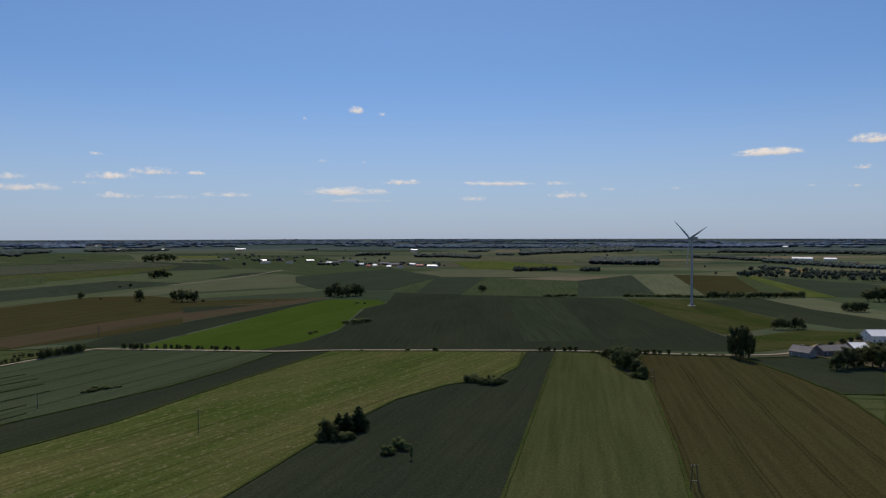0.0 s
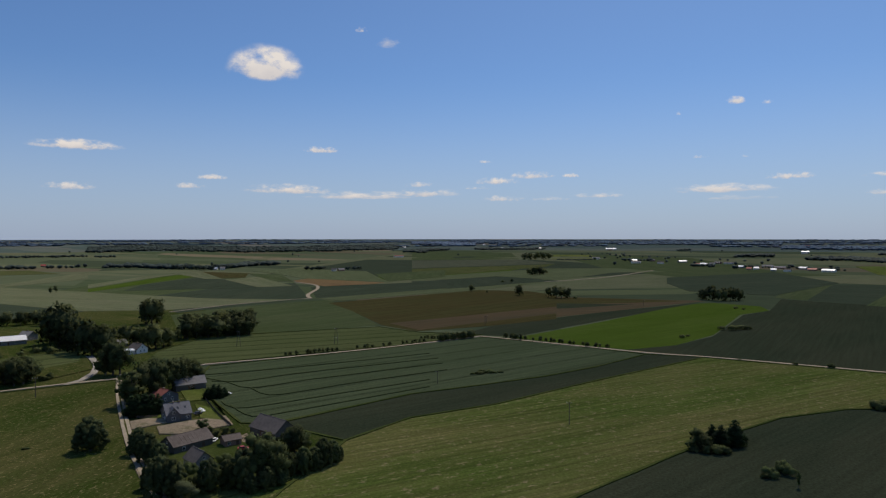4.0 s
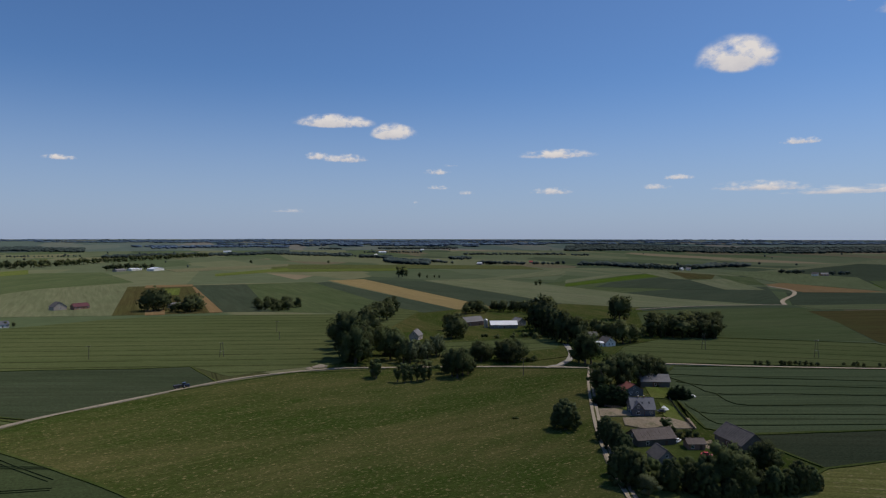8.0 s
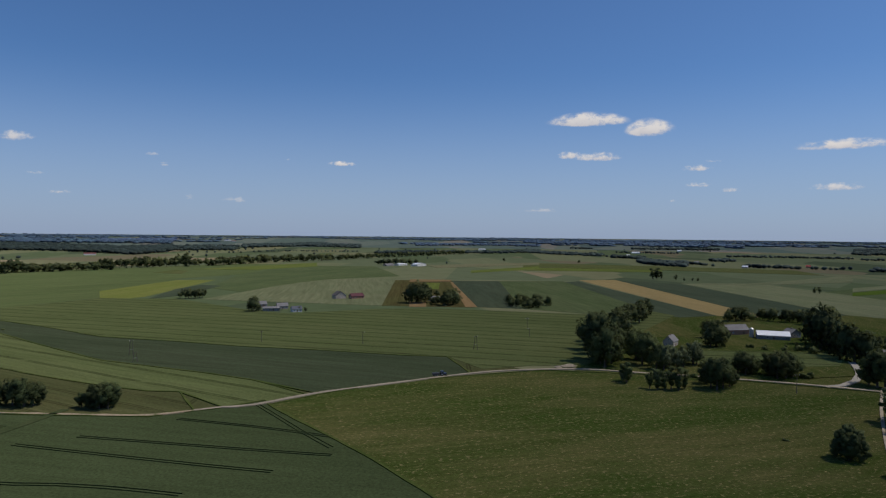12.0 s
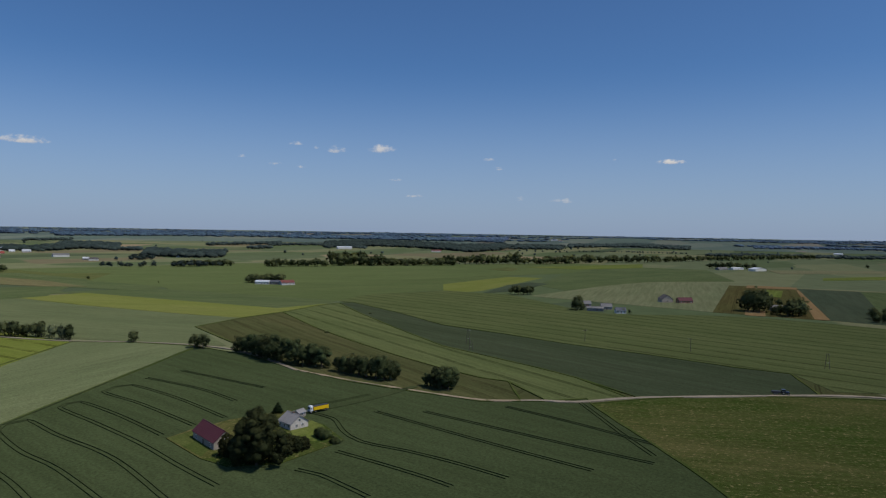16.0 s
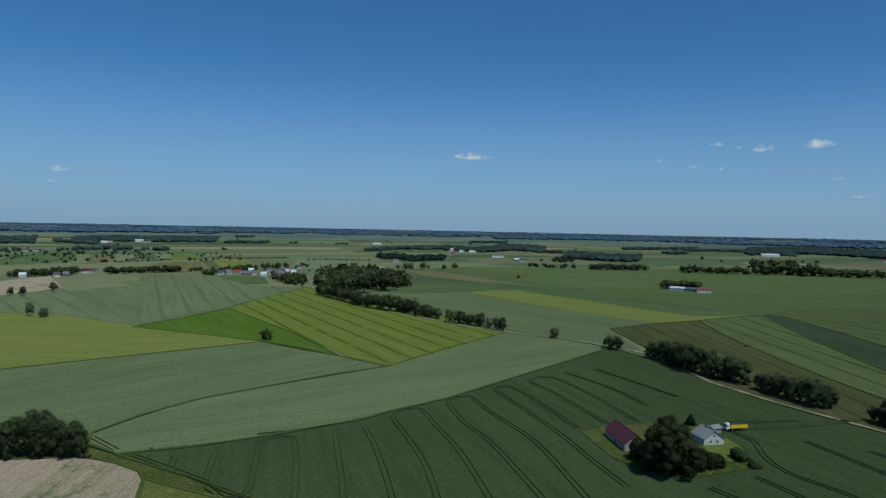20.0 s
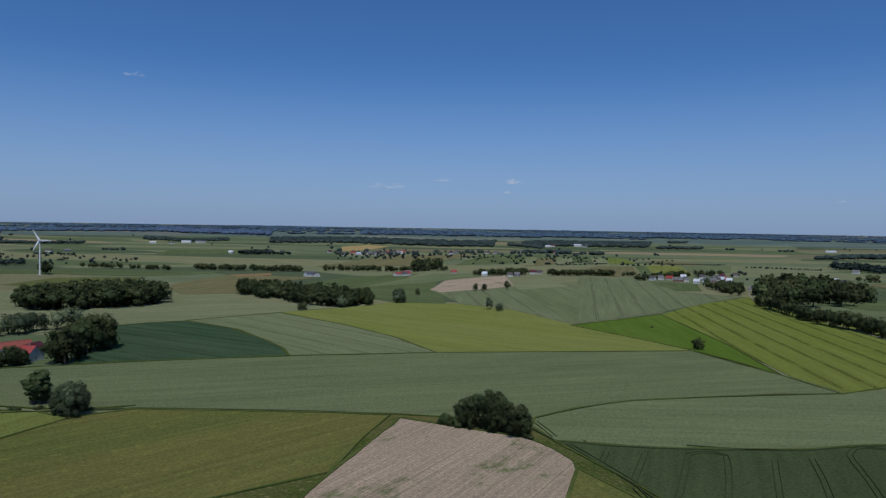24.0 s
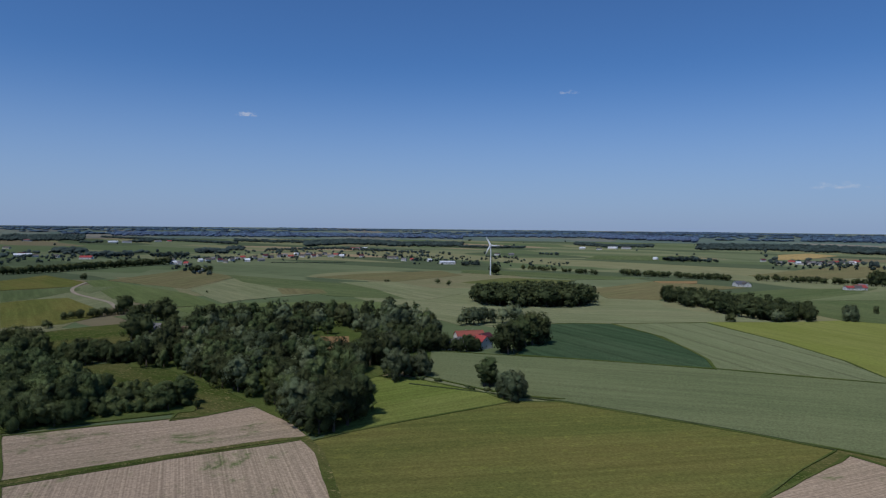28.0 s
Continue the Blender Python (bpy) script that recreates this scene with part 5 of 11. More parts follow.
field([(645, -808), (654, -930), (542, -977), (525, -860), (557, -792)], "olive_green", "olive far field", -86)
field([(561, -994), (535, -1109), (477, -1114), (509, -1036)], "green", "deep green strip", -103)
field([(450, -847), (447, -1044), (376, -1054), (299, -1042), (342, -913), (324, -782), (377, -755)], "dun", "dry brownish field beyond the copse", -91)
field([(447, -1056), (397, -1113), (380, -1065), (421, -1027)], "ochre", "thin dry strip", -131)
field([(302, -889), (251, -1069), (156, -1180), (170, -1025), (191, -878), (153, -768), (241, -841)], "green", "deep green field behind the long copse", -106)
field([(196, -902), (170, -1025), (127, -1189), (18, -1226), (122, -988)], "wheat_plain", "grey-green field before a village", 66)
field([(378, -1316), (350, -1606), (308, -1848), (99, -2028), (183, -1475), (275, -1317)], "dun", "dry far field", 81)
field([(113, -1458), (79, -1959), (-52, -2022), (-42, -1637)], "green", "green far field", -94)
field([(516, -2078), (618, -2489), (577, -2753), (455, -2596), (470, -2154)], "straw", "small pale far field", 88)
field([(901, -1665), (990, -1909), (766, -2144), (642, -1796)], "green", "deep green far field", 110)
field([(1114, -333), (1187, -419), (1017, -410), (955, -371), (959, -287)], "olive", "olive field by a bending track", 177)
field([(951, -284), (947, -368), (906, -365), (829, -281), (818, -245)], "green", "deep green strip", -17)
field([(813, -243), (823, -279), (816, -311), (707, -293), (638, -271), (607, -227), (619, -185)], "olive", "mown striped meadow by a bending track", -17)
field([(612, -183), (607, -205), (577, -222), (570, -181), (559, -167)], "tan", "pale cut meadow strip", -17)
field([(1037, -418), (1041, -444), (773, -430), (641, -395), (655, -346), (771, -341)], "fresh", "dull green field by a bending track", -16)
field([(903, -357), (937, -378), (916, -413), (851, -349)], "wheat_plain", "grey-green patch by a bending track", 136)
field([(1026, -446), (1171, -652), (968, -628), (827, -460)], "dun", "dry brownish field before a village", -55)
field([(810, -455), (948, -614), (665, -543), (661, -429), (648, -403)], "pale", "pale strip", 166)
field([(1013, -635), (715, -667), (542, -576), (625, -536), (868, -572)], "green", "deep green strip", -174)
field([(754, -549), (701, -582), (655, -553), (682, -505)], "dun", "dry patch in a green strip", -31)
field([(874, -714), (883, -823), (840, -988), (736, -927), (724, -745)], "dun", "dry field before a village", 94)
field([(774, -675), (717, -738), (537, -677), (519, -591)], "pale", "pale strip", -18)
field([(646, -341), (642, -416), (530, -546), (470, -438), (526, -330)], "fresh", "fresh green field beyond the wood", -131)
field([(-124, -1214), (-235, -1125), (-231, -955), (-295, -895), (-154, -709), (-75, -629), (-64, -625)], "wheat_pale", "grey-green wheat with faint tracks before a village", -96)
field([(-230, -1128), (-296, -1097), (-270, -975), (-234, -963), (-226, -1038)], "green", "deep green patch before a village", 78)
# yards and lawns
field([(-282.1, 194.9), (-278.1, 208.1), (-265.7, 202.1), (-269.5, 186.9)], "dirt", "bare sandy yard beside the villa", 0, name="yard", margin=0)
field([(-264.0, 195.6), (-260.1, 208.1), (-251.7, 224.1), (-237.2, 215.3), (-244.6, 193.9), (-253.3, 188.9)], "dirt", "bare sandy strip of a building plot", 0, name="yard", margin=0)
field([(-218.4, 190.3), (-221.1, 208.5), (-213.7, 204.2), (-210.4, 191.1)], "dirt", "sandy farmyard", 0, name="yard", margin=0)
field([(-224.0, 156.5), (-217.8, 157.5), (-209.5, 152.3), (-212.9, 150.5)], "dirt", "sandy patch beside the driveway", 0, name="yard", margin=0)
field([(-313.8, 247.6), (-305.3, 259.2), (-286.2, 240.5), (-291.2, 233.8)], "mown", "mown lawn behind the villa", 0, name="lawn", margin=0)
field([(-282.7, 231.7), (-270.1, 231.6), (-245.8, 218.3), (-258.8, 215.3)], "mown", "mown lawn beside the villa", 0, name="lawn", margin=0)
field([(-296.5, 206.4), (-289.7, 217.4), (-273.1, 205.2), (-284.4, 200.1)], "mown", "small mown lawn", 0, name="lawn", margin=0)
field([(-255.2, 179.8), (-222.8, 197.9), (-193, 200.4), (-164.6, 202.3), (-166, 172.4), (-177.9, 141.6), (-198.5, 147.4)], "weeds", "weedy garden of the roadside farm", 0, name="garden", margin=0)
field([(-543.2, 150.6), (-538.3, 216.4), (-496.8, 305.9), (-414.1, 259.2), (-401.1, 198.3), (-415.9, 130.2), (-443.1, 101.7)], "grass", "grassy yard of the hamlet", 0, name="pasture", margin=0)
field([(-506.6, 180.9), (-496.8, 305.9), (-445.9, 270.5), (-438.3, 208.4), (-458.8, 168)], "green_tram", "small striped garden field", 83)
field([(-193.6, -217.1), (-207.7, -217.6), (-226.8, -214.1), (-251.5, -201.5), (-242.3, -182.6), (-239.8, -173.3), (-226.4, -154.3), (-210.5, -156.1), (-192.4, -158.7), (-181.2, -173.4), (-182.6, -187.4)], "grass", "overgrown garden round the lone house", 0, name="garden", margin=0)
field([(-226.3, -181.0), (-242.5, -182.4), (-239.0, -173.9), (-227.8, -161.8), (-218.9, -163.8), (-219.3, -174.0)], "mown", "bright grass patch by the lone house", 0, name="lawn", margin=0)
field([(-194.0, -216.8), (-205.9, -215.7), (-193.5, -193.3), (-184.3, -188.6)], "weeds", "tall grass beside the barn", 0, name="lawn", margin=0)
field([(430.2, -355.3), (413.2, -371.8), (328.3, -297.4), (341.5, -284.9)], "straw", "pale sandy clearing in the wood", 0, name="clearing", margin=0)
field([(398, -185.6), (373.9, -197.4), (306, -191.8), (243.2, -180.2), (213.4, -174.7), (220.4, -209.4), (245.4, -234.9), (270.8, -244.6), (280.2, -319.4), (371.4, -430.2), (497, -406), (514.3, -291.1), (469.8, -223.2)], "weeds", "scrubby ground under the wood", 0, name="undergrowth", margin=0)
field([(309.3, -91.9), (300.9, -116.4), (282.8, -161.3), (295.8, -170.8), (341.6, -162.2), (360.3, -144.9), (414.9, -148.7), (490.7, -146.3)], "weeds", "scrubby orchard ground", 0, name="undergrowth", margin=0)
field([(405, -333), (389, -350), (303, -275), (314, -264)], "ochre", "small clearing of sandy orange soil in the wood", 40)
# lanes and tracks
strip("road", [(-325.9, -257.9), (-317.9, -211.2), (-315.5, -176.2), (-314.5, -158.1), (-314.5, -131.8), (-323.4, -113.8), (-329.8, -102.7)], 2.1, "dirt", 0.62, "sandy lane half hidden in weeds", ragged=1.1, step=5.0)
strip("road", [(-323.4, -113.8), (-329.8, -102.7), (-334.6, -88.8), (-360.2, -61.9), (-385.9, -23.1), (-414.7, 22.8), (-426.2, 53.5), (-429.9, 96.8), (-419.5, 131.3), (-400.1, 190.4), (-385.1, 226.5), (-371.8, 250.7)], 2.9, "gravel", 0.63, "pale gravel lane with grassy edges", ragged=0.5, step=7.0)
strip("road", [(-326, -955), (-308, -891), (-299, -837), (-300, -700), (-302, -580), (-310.4, -507.1), (-323.2, -459), (-343.3, -418.5), (-357.1, -370.4), (-354.3, -321.3), (-325.9, -257.9)], 2.4, "gravel", 0.63, "pale gravel lane shaded by an avenue", ragged=0.7, step=7.0)
strip("road", [(-381, 256.8), (-375.3, 278.8), (-363.6, 309.7), (-338.6, 351.3), (-299.8, 427.8), (-266.5, 511.3), (-263.1, 513.3), (-192.3, 507.4), (-123.2, 501.5), (-77.8, 506), (-0.2, 505), (90.2, 501.4), (168.5, 486), (214.9, 480.9), (251.5, 489.8), (293, 528)], 3.2, "gravel", 0.62, "pale dirt lane lined with small trees")
strip("road", [(-383.9, 223.9), (-387.8, 236.7), (-400.7, 252), (-417.2, 264.8), (-439.2, 277.2), (-462.2, 287.5)], 4.2, "asphalt", 0.62, "curved grey asphalt lane into the hamlet")
strip("driveway", [(-379.3, 255.6), (-337, 226.7), (-289.5, 196.8), (-245.1, 170.2), (-216.9, 155.5), (-193.8, 143.9), (-172.3, 134.3)], 3.7, "gravel", 0.64, "pale sandy driveway with two wheel ruts")
strip("road", [(-653, 502), (-657, 579), (-650, 653), (-629, 709)], 3, "gravel", 0.62, "narrow pale farm track")
strip("road", [(-629, 709), (-674, 755), (-737, 848), (-800, 913), (-882, 952)], 5.5, "gravel", 0.62, "pale bending dirt road")
strip("road", [(-480, 1190), (-424, 1398), (-408, 1725)], 5, "gravel", 0.62, "thin pale farm track")
strip("track", [(-323.6, -174.6), (-286.4, -181.6), (-262.6, -189.7)], 4, "track", 0.62, "worn grassy farm track", category='track')
strip("road", [(1012, -410), (927, -359), (858, -336), (794, -329), (743, -324), (683, -306)], 4.5, "gravel", 0.62, "curving pale farm track")
strip("track", [(249.5, -74), (234.1, -123.5), (215.1, -170.3), (197.6, -163.1), (159.1, -138.1)], 3.5, "grass", 0.62, "grassy track between bare fields", category='track')
strip("track", [(-71.7, -273.3), (-93, -271.2), (-119.7, -274.7), (-137.1, -281.5), (-168.5, -289.3), (-240, -319.2), (-355.3, -368.5)], 0.9, "track", 0.62, "dark ditch track through wheat", category='track', ragged=0.6)
strip("track", [(-11.3, -287.5), (-20.1, -271.9), (-41.2, -268.3), (-59.2, -268.1), (-83.4, -269.5), (-105.9, -272.9)], 0.9, "track", 0.62, "dark ditch track through wheat", category='track', ragged=0.6)
strip("track", [(-92.1, -351.1), (-117.7, -358.1), (-147.6, -366.2), (-179.2, -375.1)], 0.5, "track", 0.62, "faint track through wheat", category='track')
strip("track", [(-14.2, -303.4), (-33.6, -321.4), (-63.5, -341.8), (-102.6, -354.1), (-141.8, -367)], 0.5, "track", 0.62, "faint track through wheat", category='track')
strip("track", [(248.6, -267.1), (185.8, -285.1), (166.6, -290.8), (103.1, -297.2), (67.4, -298.9), (51.2, -297.7)], 1.1, "track", 0.62, "weedy strip between crops", category='track', ragged=0.5)
# ---- buildings ----
def gable_prism(L, W, wall, rise, hip=0.0):
    """Walls of a house with its gables, ridge along x, base at z=0."""
    bm = bmesh.new()
    a, b = L / 2, W / 2
    v = [bm.verts.new(p) for p in ((-a, -b, -0.4), (a, -b, -0.4), (a, b, -0.4), (-a, b, -0.4), (-a, -b, wall), (a, -b, wall), (a, b, wall), (-a, b, wall))]
    f = [(0, 1, 5, 4), (2, 3, 7, 6), (3, 2, 1, 0)]
    if hip:
        f += [(1, 2, 6, 5), (3, 0, 4, 7), (4, 5, 6, 7)]
    else:
        r0, r1 = bm.verts.new((-a, 0, wall + rise)), bm.verts.new((a, 0, wall + rise))
        v += [r0, r1]
        f += [(1, 2, 6, 9, 5), (3, 0, 4, 8, 7), (4, 5, 9, 8), (6, 7, 8, 9)]
    for q in f:
        bm.faces.new([v[i] for i in q])
    bmesh.ops.recalc_face_normals(bm, faces=bm.faces[:])
    return bm


def roof_shell(L, W, wall, rise, over=0.45, hip=0.0, thick=0.16):
    """Two roof slopes (or four with hips) with eaves, verge and thickness."""
    bm = bmesh.new()
    a, b = L / 2 + over, W / 2 + over
    drop = rise * over / (W / 2)
    lo, hi = wall - drop + 0.06, wall + rise + 0.06
    c = max(0.05, a - hip) if hip else a
    pts = [(-a, -b, lo), (a, -b, lo), (a, b, lo), (-a, b, lo), (-c, 0, hi), (c, 0, hi)]
    up = [bm.verts.new((x, y, z + thick)) for x, y, z in pts]
    dn = [bm.verts.new(p) for p in pts]
    fs = [(0, 1, 5, 4), (2, 3, 4, 5)]
    if hip:
        fs += [(1, 2, 5), (3, 0, 4)]
    for f in fs:
        bm.faces.new([up[i] for i in f])
        bm.faces.new([dn[i] for i in reversed(f)])
    loop = (0, 1, 2, 3) if hip else (0, 1, 5, 2, 3, 4)
    for i, j in zip(loop, loop[1:] + loop[:1]):
        bm.faces.new((up[j], up[i], dn[i], dn[j]))
    bmesh.ops.recalc_face_normals(bm, faces=bm.faces[:])
    return bm


def opening(name, x, y, z, w, h, turn, parent, pane, framed=True):
    """A window or door set in a wall that faces `turn` degrees (0 is -y): frame, pane and sill."""
    m = pose(x, y, z, 0, 0, turn)
    bm = bmesh.new()
    if framed:
        t = 0.09
        box(bm, -w / 2 - t, -w / 2, -0.07, 0.1, -h / 2 - t, h / 2 + t)
        box(bm, w / 2, w / 2 + t, -0.07, 0.1, -h / 2 - t, h / 2 + t)
        box(bm, -w / 2, w / 2, -0.07, 0.1, h / 2, h / 2 + t)
        box(bm, -w / 2, w / 2, -0.10, 0.1, -h / 2 - t, -h / 2)
        box(bm, -0.03, 0.03, -0.05, 0.1, -h / 2, h / 2)
        mat = M["frame"]
    else:
        box(bm, -w / 2, w / 2, -0.06, 0.1, -h / 2, h / 2, 0.02)
        mat = M[pane]
    bm.transform(m)
    ob = part(name, bm, mat, parent)
    if framed:
        bm = boxed(-w / 2, w / 2, -0.03, 0.08, -h / 2, h / 2)
        bm.transform(m)
        part("pane", bm, M[pane], ob, "dark window glass")
    return ob


BUILT = {}


def building(x, y, rot, L, W, wall, rise, wall_mat, roof_mat, label, name="house", hip=0.0, win=2, gable_win=1, door=True, chimney=0, skylights=0, wing=None, ribs=0, category=""):
    """One building: walls, roof, windows, doors, chimneys; ridge along its length L."""
    p, k = lie(x, y, 0.25)
    m = pose(p.x, p.y, p.z, 0, 0, rot) @ Matrix.Diagonal((k, k, k, 1))
    key = (L, W, wall, rise, wall_mat, roof_mat, hip, win, gable_win, door, chimney, skylights, str(wing), ribs, name)
    if key in BUILT:
        ob = copy_thing(BUILT[key], m @ Matrix.Diagonal([1 / s for s in BUILT[key].scale] + [1]))
        return tagged(ob, label)
    ob = new(name)
    tagged(ob, label, category or name.replace("_", " "))
    bm = gable_prism(L, W, wall, rise, hip)
    part("wall", bm, M[wall_mat], ob)
    rf = part("roof", roof_shell(L, W, wall, rise, hip=hip), M[roof_mat], ob)
    sl = math.atan2(rise, W / 2)
    for i in range(win):
        wx = -L / 2 + L * (i + 0.5) / win
        for s in (-1, 1):
            if door and s < 0 and i == win // 2 and win > 1:
                opening("door", wx, s * W / 2, 1.05, 1.1, 2.1, 0, ob, "door", False)
            else:
                opening("window", wx, s * W / 2, min(1.6, wall * 0.58), 1.1, min(1.3, wall * 0.45), 0 if s < 0 else 180, ob, "glass")
    for i in range(gable_win):
        for s in (-1, 1):
            wy = (i - (gable_win - 1) / 2) * W / (gable_win + 1)
            opening("window", s * L / 2, wy, min(1.6, wall * 0.58), 1.0, min(1.3, wall * 0.45), 90 if s > 0 else -90, ob, "glass")
    if gable_win and not hip and rise > 2.2:
        for s in (-1, 1):
            opening("window", s * L / 2, 0, wall + rise * 0.34, 0.9, 1.0, 90 if s > 0 else -90, ob, "glass")
    if door and win < 2:
        opening("barn_door", 0, -W / 2, min(1.5, wall * 0.48), 3.2, min(3.0, wall * 0.92), 0, ob, "door", False)
        opening("barn_door", L / 2, 0, min(1.5, wall * 0.48), 3.0, min(2.9, wall * 0.9), 90, ob, "door", False)
    for i in range(chimney):
        cx = (i + 0.5) / chimney * L * 0.5 - L * 0.25
        ch = part("chimney", boxed(cx - 0.3, cx + 0.3, -0.3, 0.3, wall + rise * 0.6, wall + rise + 0.9, 0.03), M["brick"], ob, "brick chimney stack")
        part("cap", boxed(cx - 0.38, cx + 0.38, -0.38, 0.38, wall + rise + 0.9, wall + rise + 1.0), M["concrete"], ch)
    for i in range(skylights):
        sx = -L / 2 + L * (i + 0.7) / (skylights + 0.4)
        for s in (-1, 1):
            bm = boxed(-0.42, 0.42, -0.6, 0.6, 0.0, 0.1, 0.02)
            bm.transform(pose(sx, s * W * 0.24, wall + rise * 0.52 + 0.22, -s * math.degrees(sl), 0, 0))
            part("skylight", bm, M["glass"], rf, "small roof window")
    if ribs:
        bm = bmesh.new()
        for i in range(ribs):
            rx = -L / 2 + L * (i + 0.5) / ribs
            for s in (-1, 1):
                rod(bm, (rx, s * (W / 2 + 0.4), wall - rise * 0.4 / (W / 2) + 0.24), (rx, 0, wall + rise + 0.24), 0.05, 0.05, 4)
        part("seams", bm, M[roof_mat], rf, "raised seams of the sheet roof")
    bm = boxed(-L / 2 - 0.47, L / 2 + 0.47, -0.16, 0.16, wall + rise + 0.14, wall + rise + 0.29, 0.04)
    if not hip:
        part("ridge", bm, M[roof_mat], rf)
    else:
        bm.free()
    if wing:
        wx, wl, ww, wr = wing
        bm = gable_prism(wl, ww, wall, wr)
        bm.transform(pose(wx, -W / 2 - wl / 2 + ww / 2, 0, 0, 0, 90))
        part("wing", bm, M[wall_mat], ob, "projecting gabled wing")
        bm = roof_shell(wl + ww * 0.5, ww, wall, wr)
        bm.transform(pose(wx, -W / 2 - wl / 2 + ww * 0.75, 0.03, 0, 0, 90))
        part("wing_roof", bm, M[roof_mat], ob)
        opening("window", wx, -W / 2 - wl + ww / 2, 1.5, 1.4, 1.3, 0, ob, "glass")
        opening("window", wx, -W / 2 - wl + ww / 2, wall + wr * 0.35, 1.0, 1.1, 0, ob, "glass")
    ob.matrix_basis = m
    BUILT[key] = ob
    return ob


# ---- wind turbines, poles, vehicles ----
def wind_turbine(x, y, hub, blade, face, spin, label, broad=1.0, paint="mast"):
    """Tapered tower, nacelle and three blades; `face` is the plan direction in degrees that the rotor looks to."""
    p, k = lie(x, y)
    ob = tagged(new("wind_turbine"), label, "wind turbine")
    bm = bmesh.new()
    bmesh.ops.create_cone(bm, cap_ends=True, segments=28, radius1=hub * 0.022, radius2=hub * 0.013, depth=hub, matrix=Matrix.Translation((0, 0, hub / 2)))
    tower = part("tower", bm, M[paint], ob, "tapered steel tower")
    bm = bmesh.new()
    for z in (0.3, 0.62):
        bmesh.ops.create_cone(bm, cap_ends=True, segments=28, radius1=hub * (0.0224 - 0.009 * z), radius2=hub * (0.0224 - 0.009 * z), depth=0.25, matrix=Matrix.Translation((0, 0, hub * z)))
    part("flange", bm, M["steel"], tower)
    part("door", boxed(-0.5, 0.5, -hub * 0.0265, -hub * 0.02, 0.6, 2.8, 0.03), M["dark_metal"], tower)
    bm = bmesh.new()
    bmesh.ops.create_cone(bm, cap_ends=True, segments=24, radius1=hub * 0.06, radius2=hub * 0.055, depth=0.8, matrix=Matrix.Translation((0, 0, 0.3)))
    part("foundation", bm, M["concrete"], ob, "low concrete foundation ring")
    s = blade / 37.0
    nac = boxed(-1.7 * s, 1.7 * s, -2.5 * s, 7.5 * s, -1.6 * s, 2.0 * s, 0.6 * s)
    up = Matrix.Translation((0, 0, hub + 1.4 * s)) @ pose(0, 0, 0, 0, 0, face + 90)
    nac.transform(up)
    part("nacelle", nac, M[paint], ob, "boxy nacelle")
    bm = bmesh.new()
    bmesh.ops.create_uvsphere(bm, u_segments=16, v_segments=10, radius=1.6 * s)
    for v in bm.verts:
        v.co.y = v.co.y * 1.3
    bm.transform(up @ Matrix.Translation((0, -3.6 * s, 0)))
    part("hub", bm, M[paint], ob)
    for i in range(3):
        bm = bmesh.new()
        rings = []
        for j in range(15):
            t = j / 14
            z = t * blade
            chord = (1.0 if t < 0.06 else 3.1 * (1 - t) ** 0.8 + 0.35) * s * broad * (0.7 + 0.3 * min(1, t / 0.18))
            th = chord * (0.5 if t < 0.06 else 0.16)
            tw = radians(16 * (1 - t))
            ring = []
            for q in range(10):
                a = 2 * math.pi * q / 10
                u, w = chord * 0.5 * math.cos(a) + chord * 0.15, th * 0.5 * math.sin(a)
                ring.append(bm.verts.new((u * math.cos(tw) - w * math.sin(tw), u * math.sin(tw) + w * math.cos(tw) - 0.018 * blade * t * t, z)))
            rings.append(ring)
        for r0, r1 in zip(rings, rings[1:]):
            for q in range(10):
                bm.faces.new((r0[q], r0[(q + 1) % 10], r1[(q + 1) % 10], r1[q]))
        bm.faces.new(rings[-1])
        bmesh.ops.recalc_face_normals(bm, faces=bm.faces[:])
        bm.transform(up @ Matrix.Translation((0, -3.6 * s, 0)) @ pose(0, 0, 0, 0, spin + 120 * i, 0))
        part("blade", bm, M[paint], ob, "slender pale blade")
    ob.matrix_basis = pose(p.x, p.y, p.z) @ Matrix.Diagonal((k, k, k, 1))
    return ob


POLES = {}


def utility_pole(x, y, h, rot, twin=False, label="grey concrete power line pole in a field"):
    p, k = lie(x, y)
    m = pose(p.x, p.y, p.z, 0, 0, rot) @ Matrix.Diagonal((1, 1, h / 10.0, 1))
    key = twin
    if key in POLES:
        ob = copy_thing(POLES[key], m @ Matrix.Diagonal([1 / s for s in POLES[key].scale] + [1]))
        return ob
    ob = tagged(new("utility_pole"), label, "utility pole", "power line poles")
    feet = (-1.5, 1.5) if twin else (0.0,)
    for fx in feet:
        bm = bmesh.new()
        rod(bm, (fx, 0, -0.3), (fx * 0.35, 0, 10), 0.22, 0.13, 8)
        part("post", bm, M["pole_wood"], ob)
    arm = part("crossarm", boxed(-1.3, 1.3, -0.08, 0.08, 9.3, 9.5, 0.02), M["pole_wood"], ob)
    for ix in (-1.15, 0.0, 1.15):
        bm = bmesh.new()
        for z, r in ((9.55, 0.05), (9.65, 0.11), (9.75, 0.09), (9.85, 0.05)):
            bmesh.ops.create_cone(bm, cap_ends=True, segments=8, radius1=r, radius2=r * 0.8, depth=0.1, matrix=Matrix.Translation((ix, 0, z)))
        part("insulator", bm, M["frame"], arm)
    if twin:
        part("brace", rod(bmesh.new(), (-1.1, 0, 4.0), (1.1, 0, 4.0), 0.07), M["steel"], ob)
    ob.matrix_basis = m
    POLES[key] = ob
    return ob


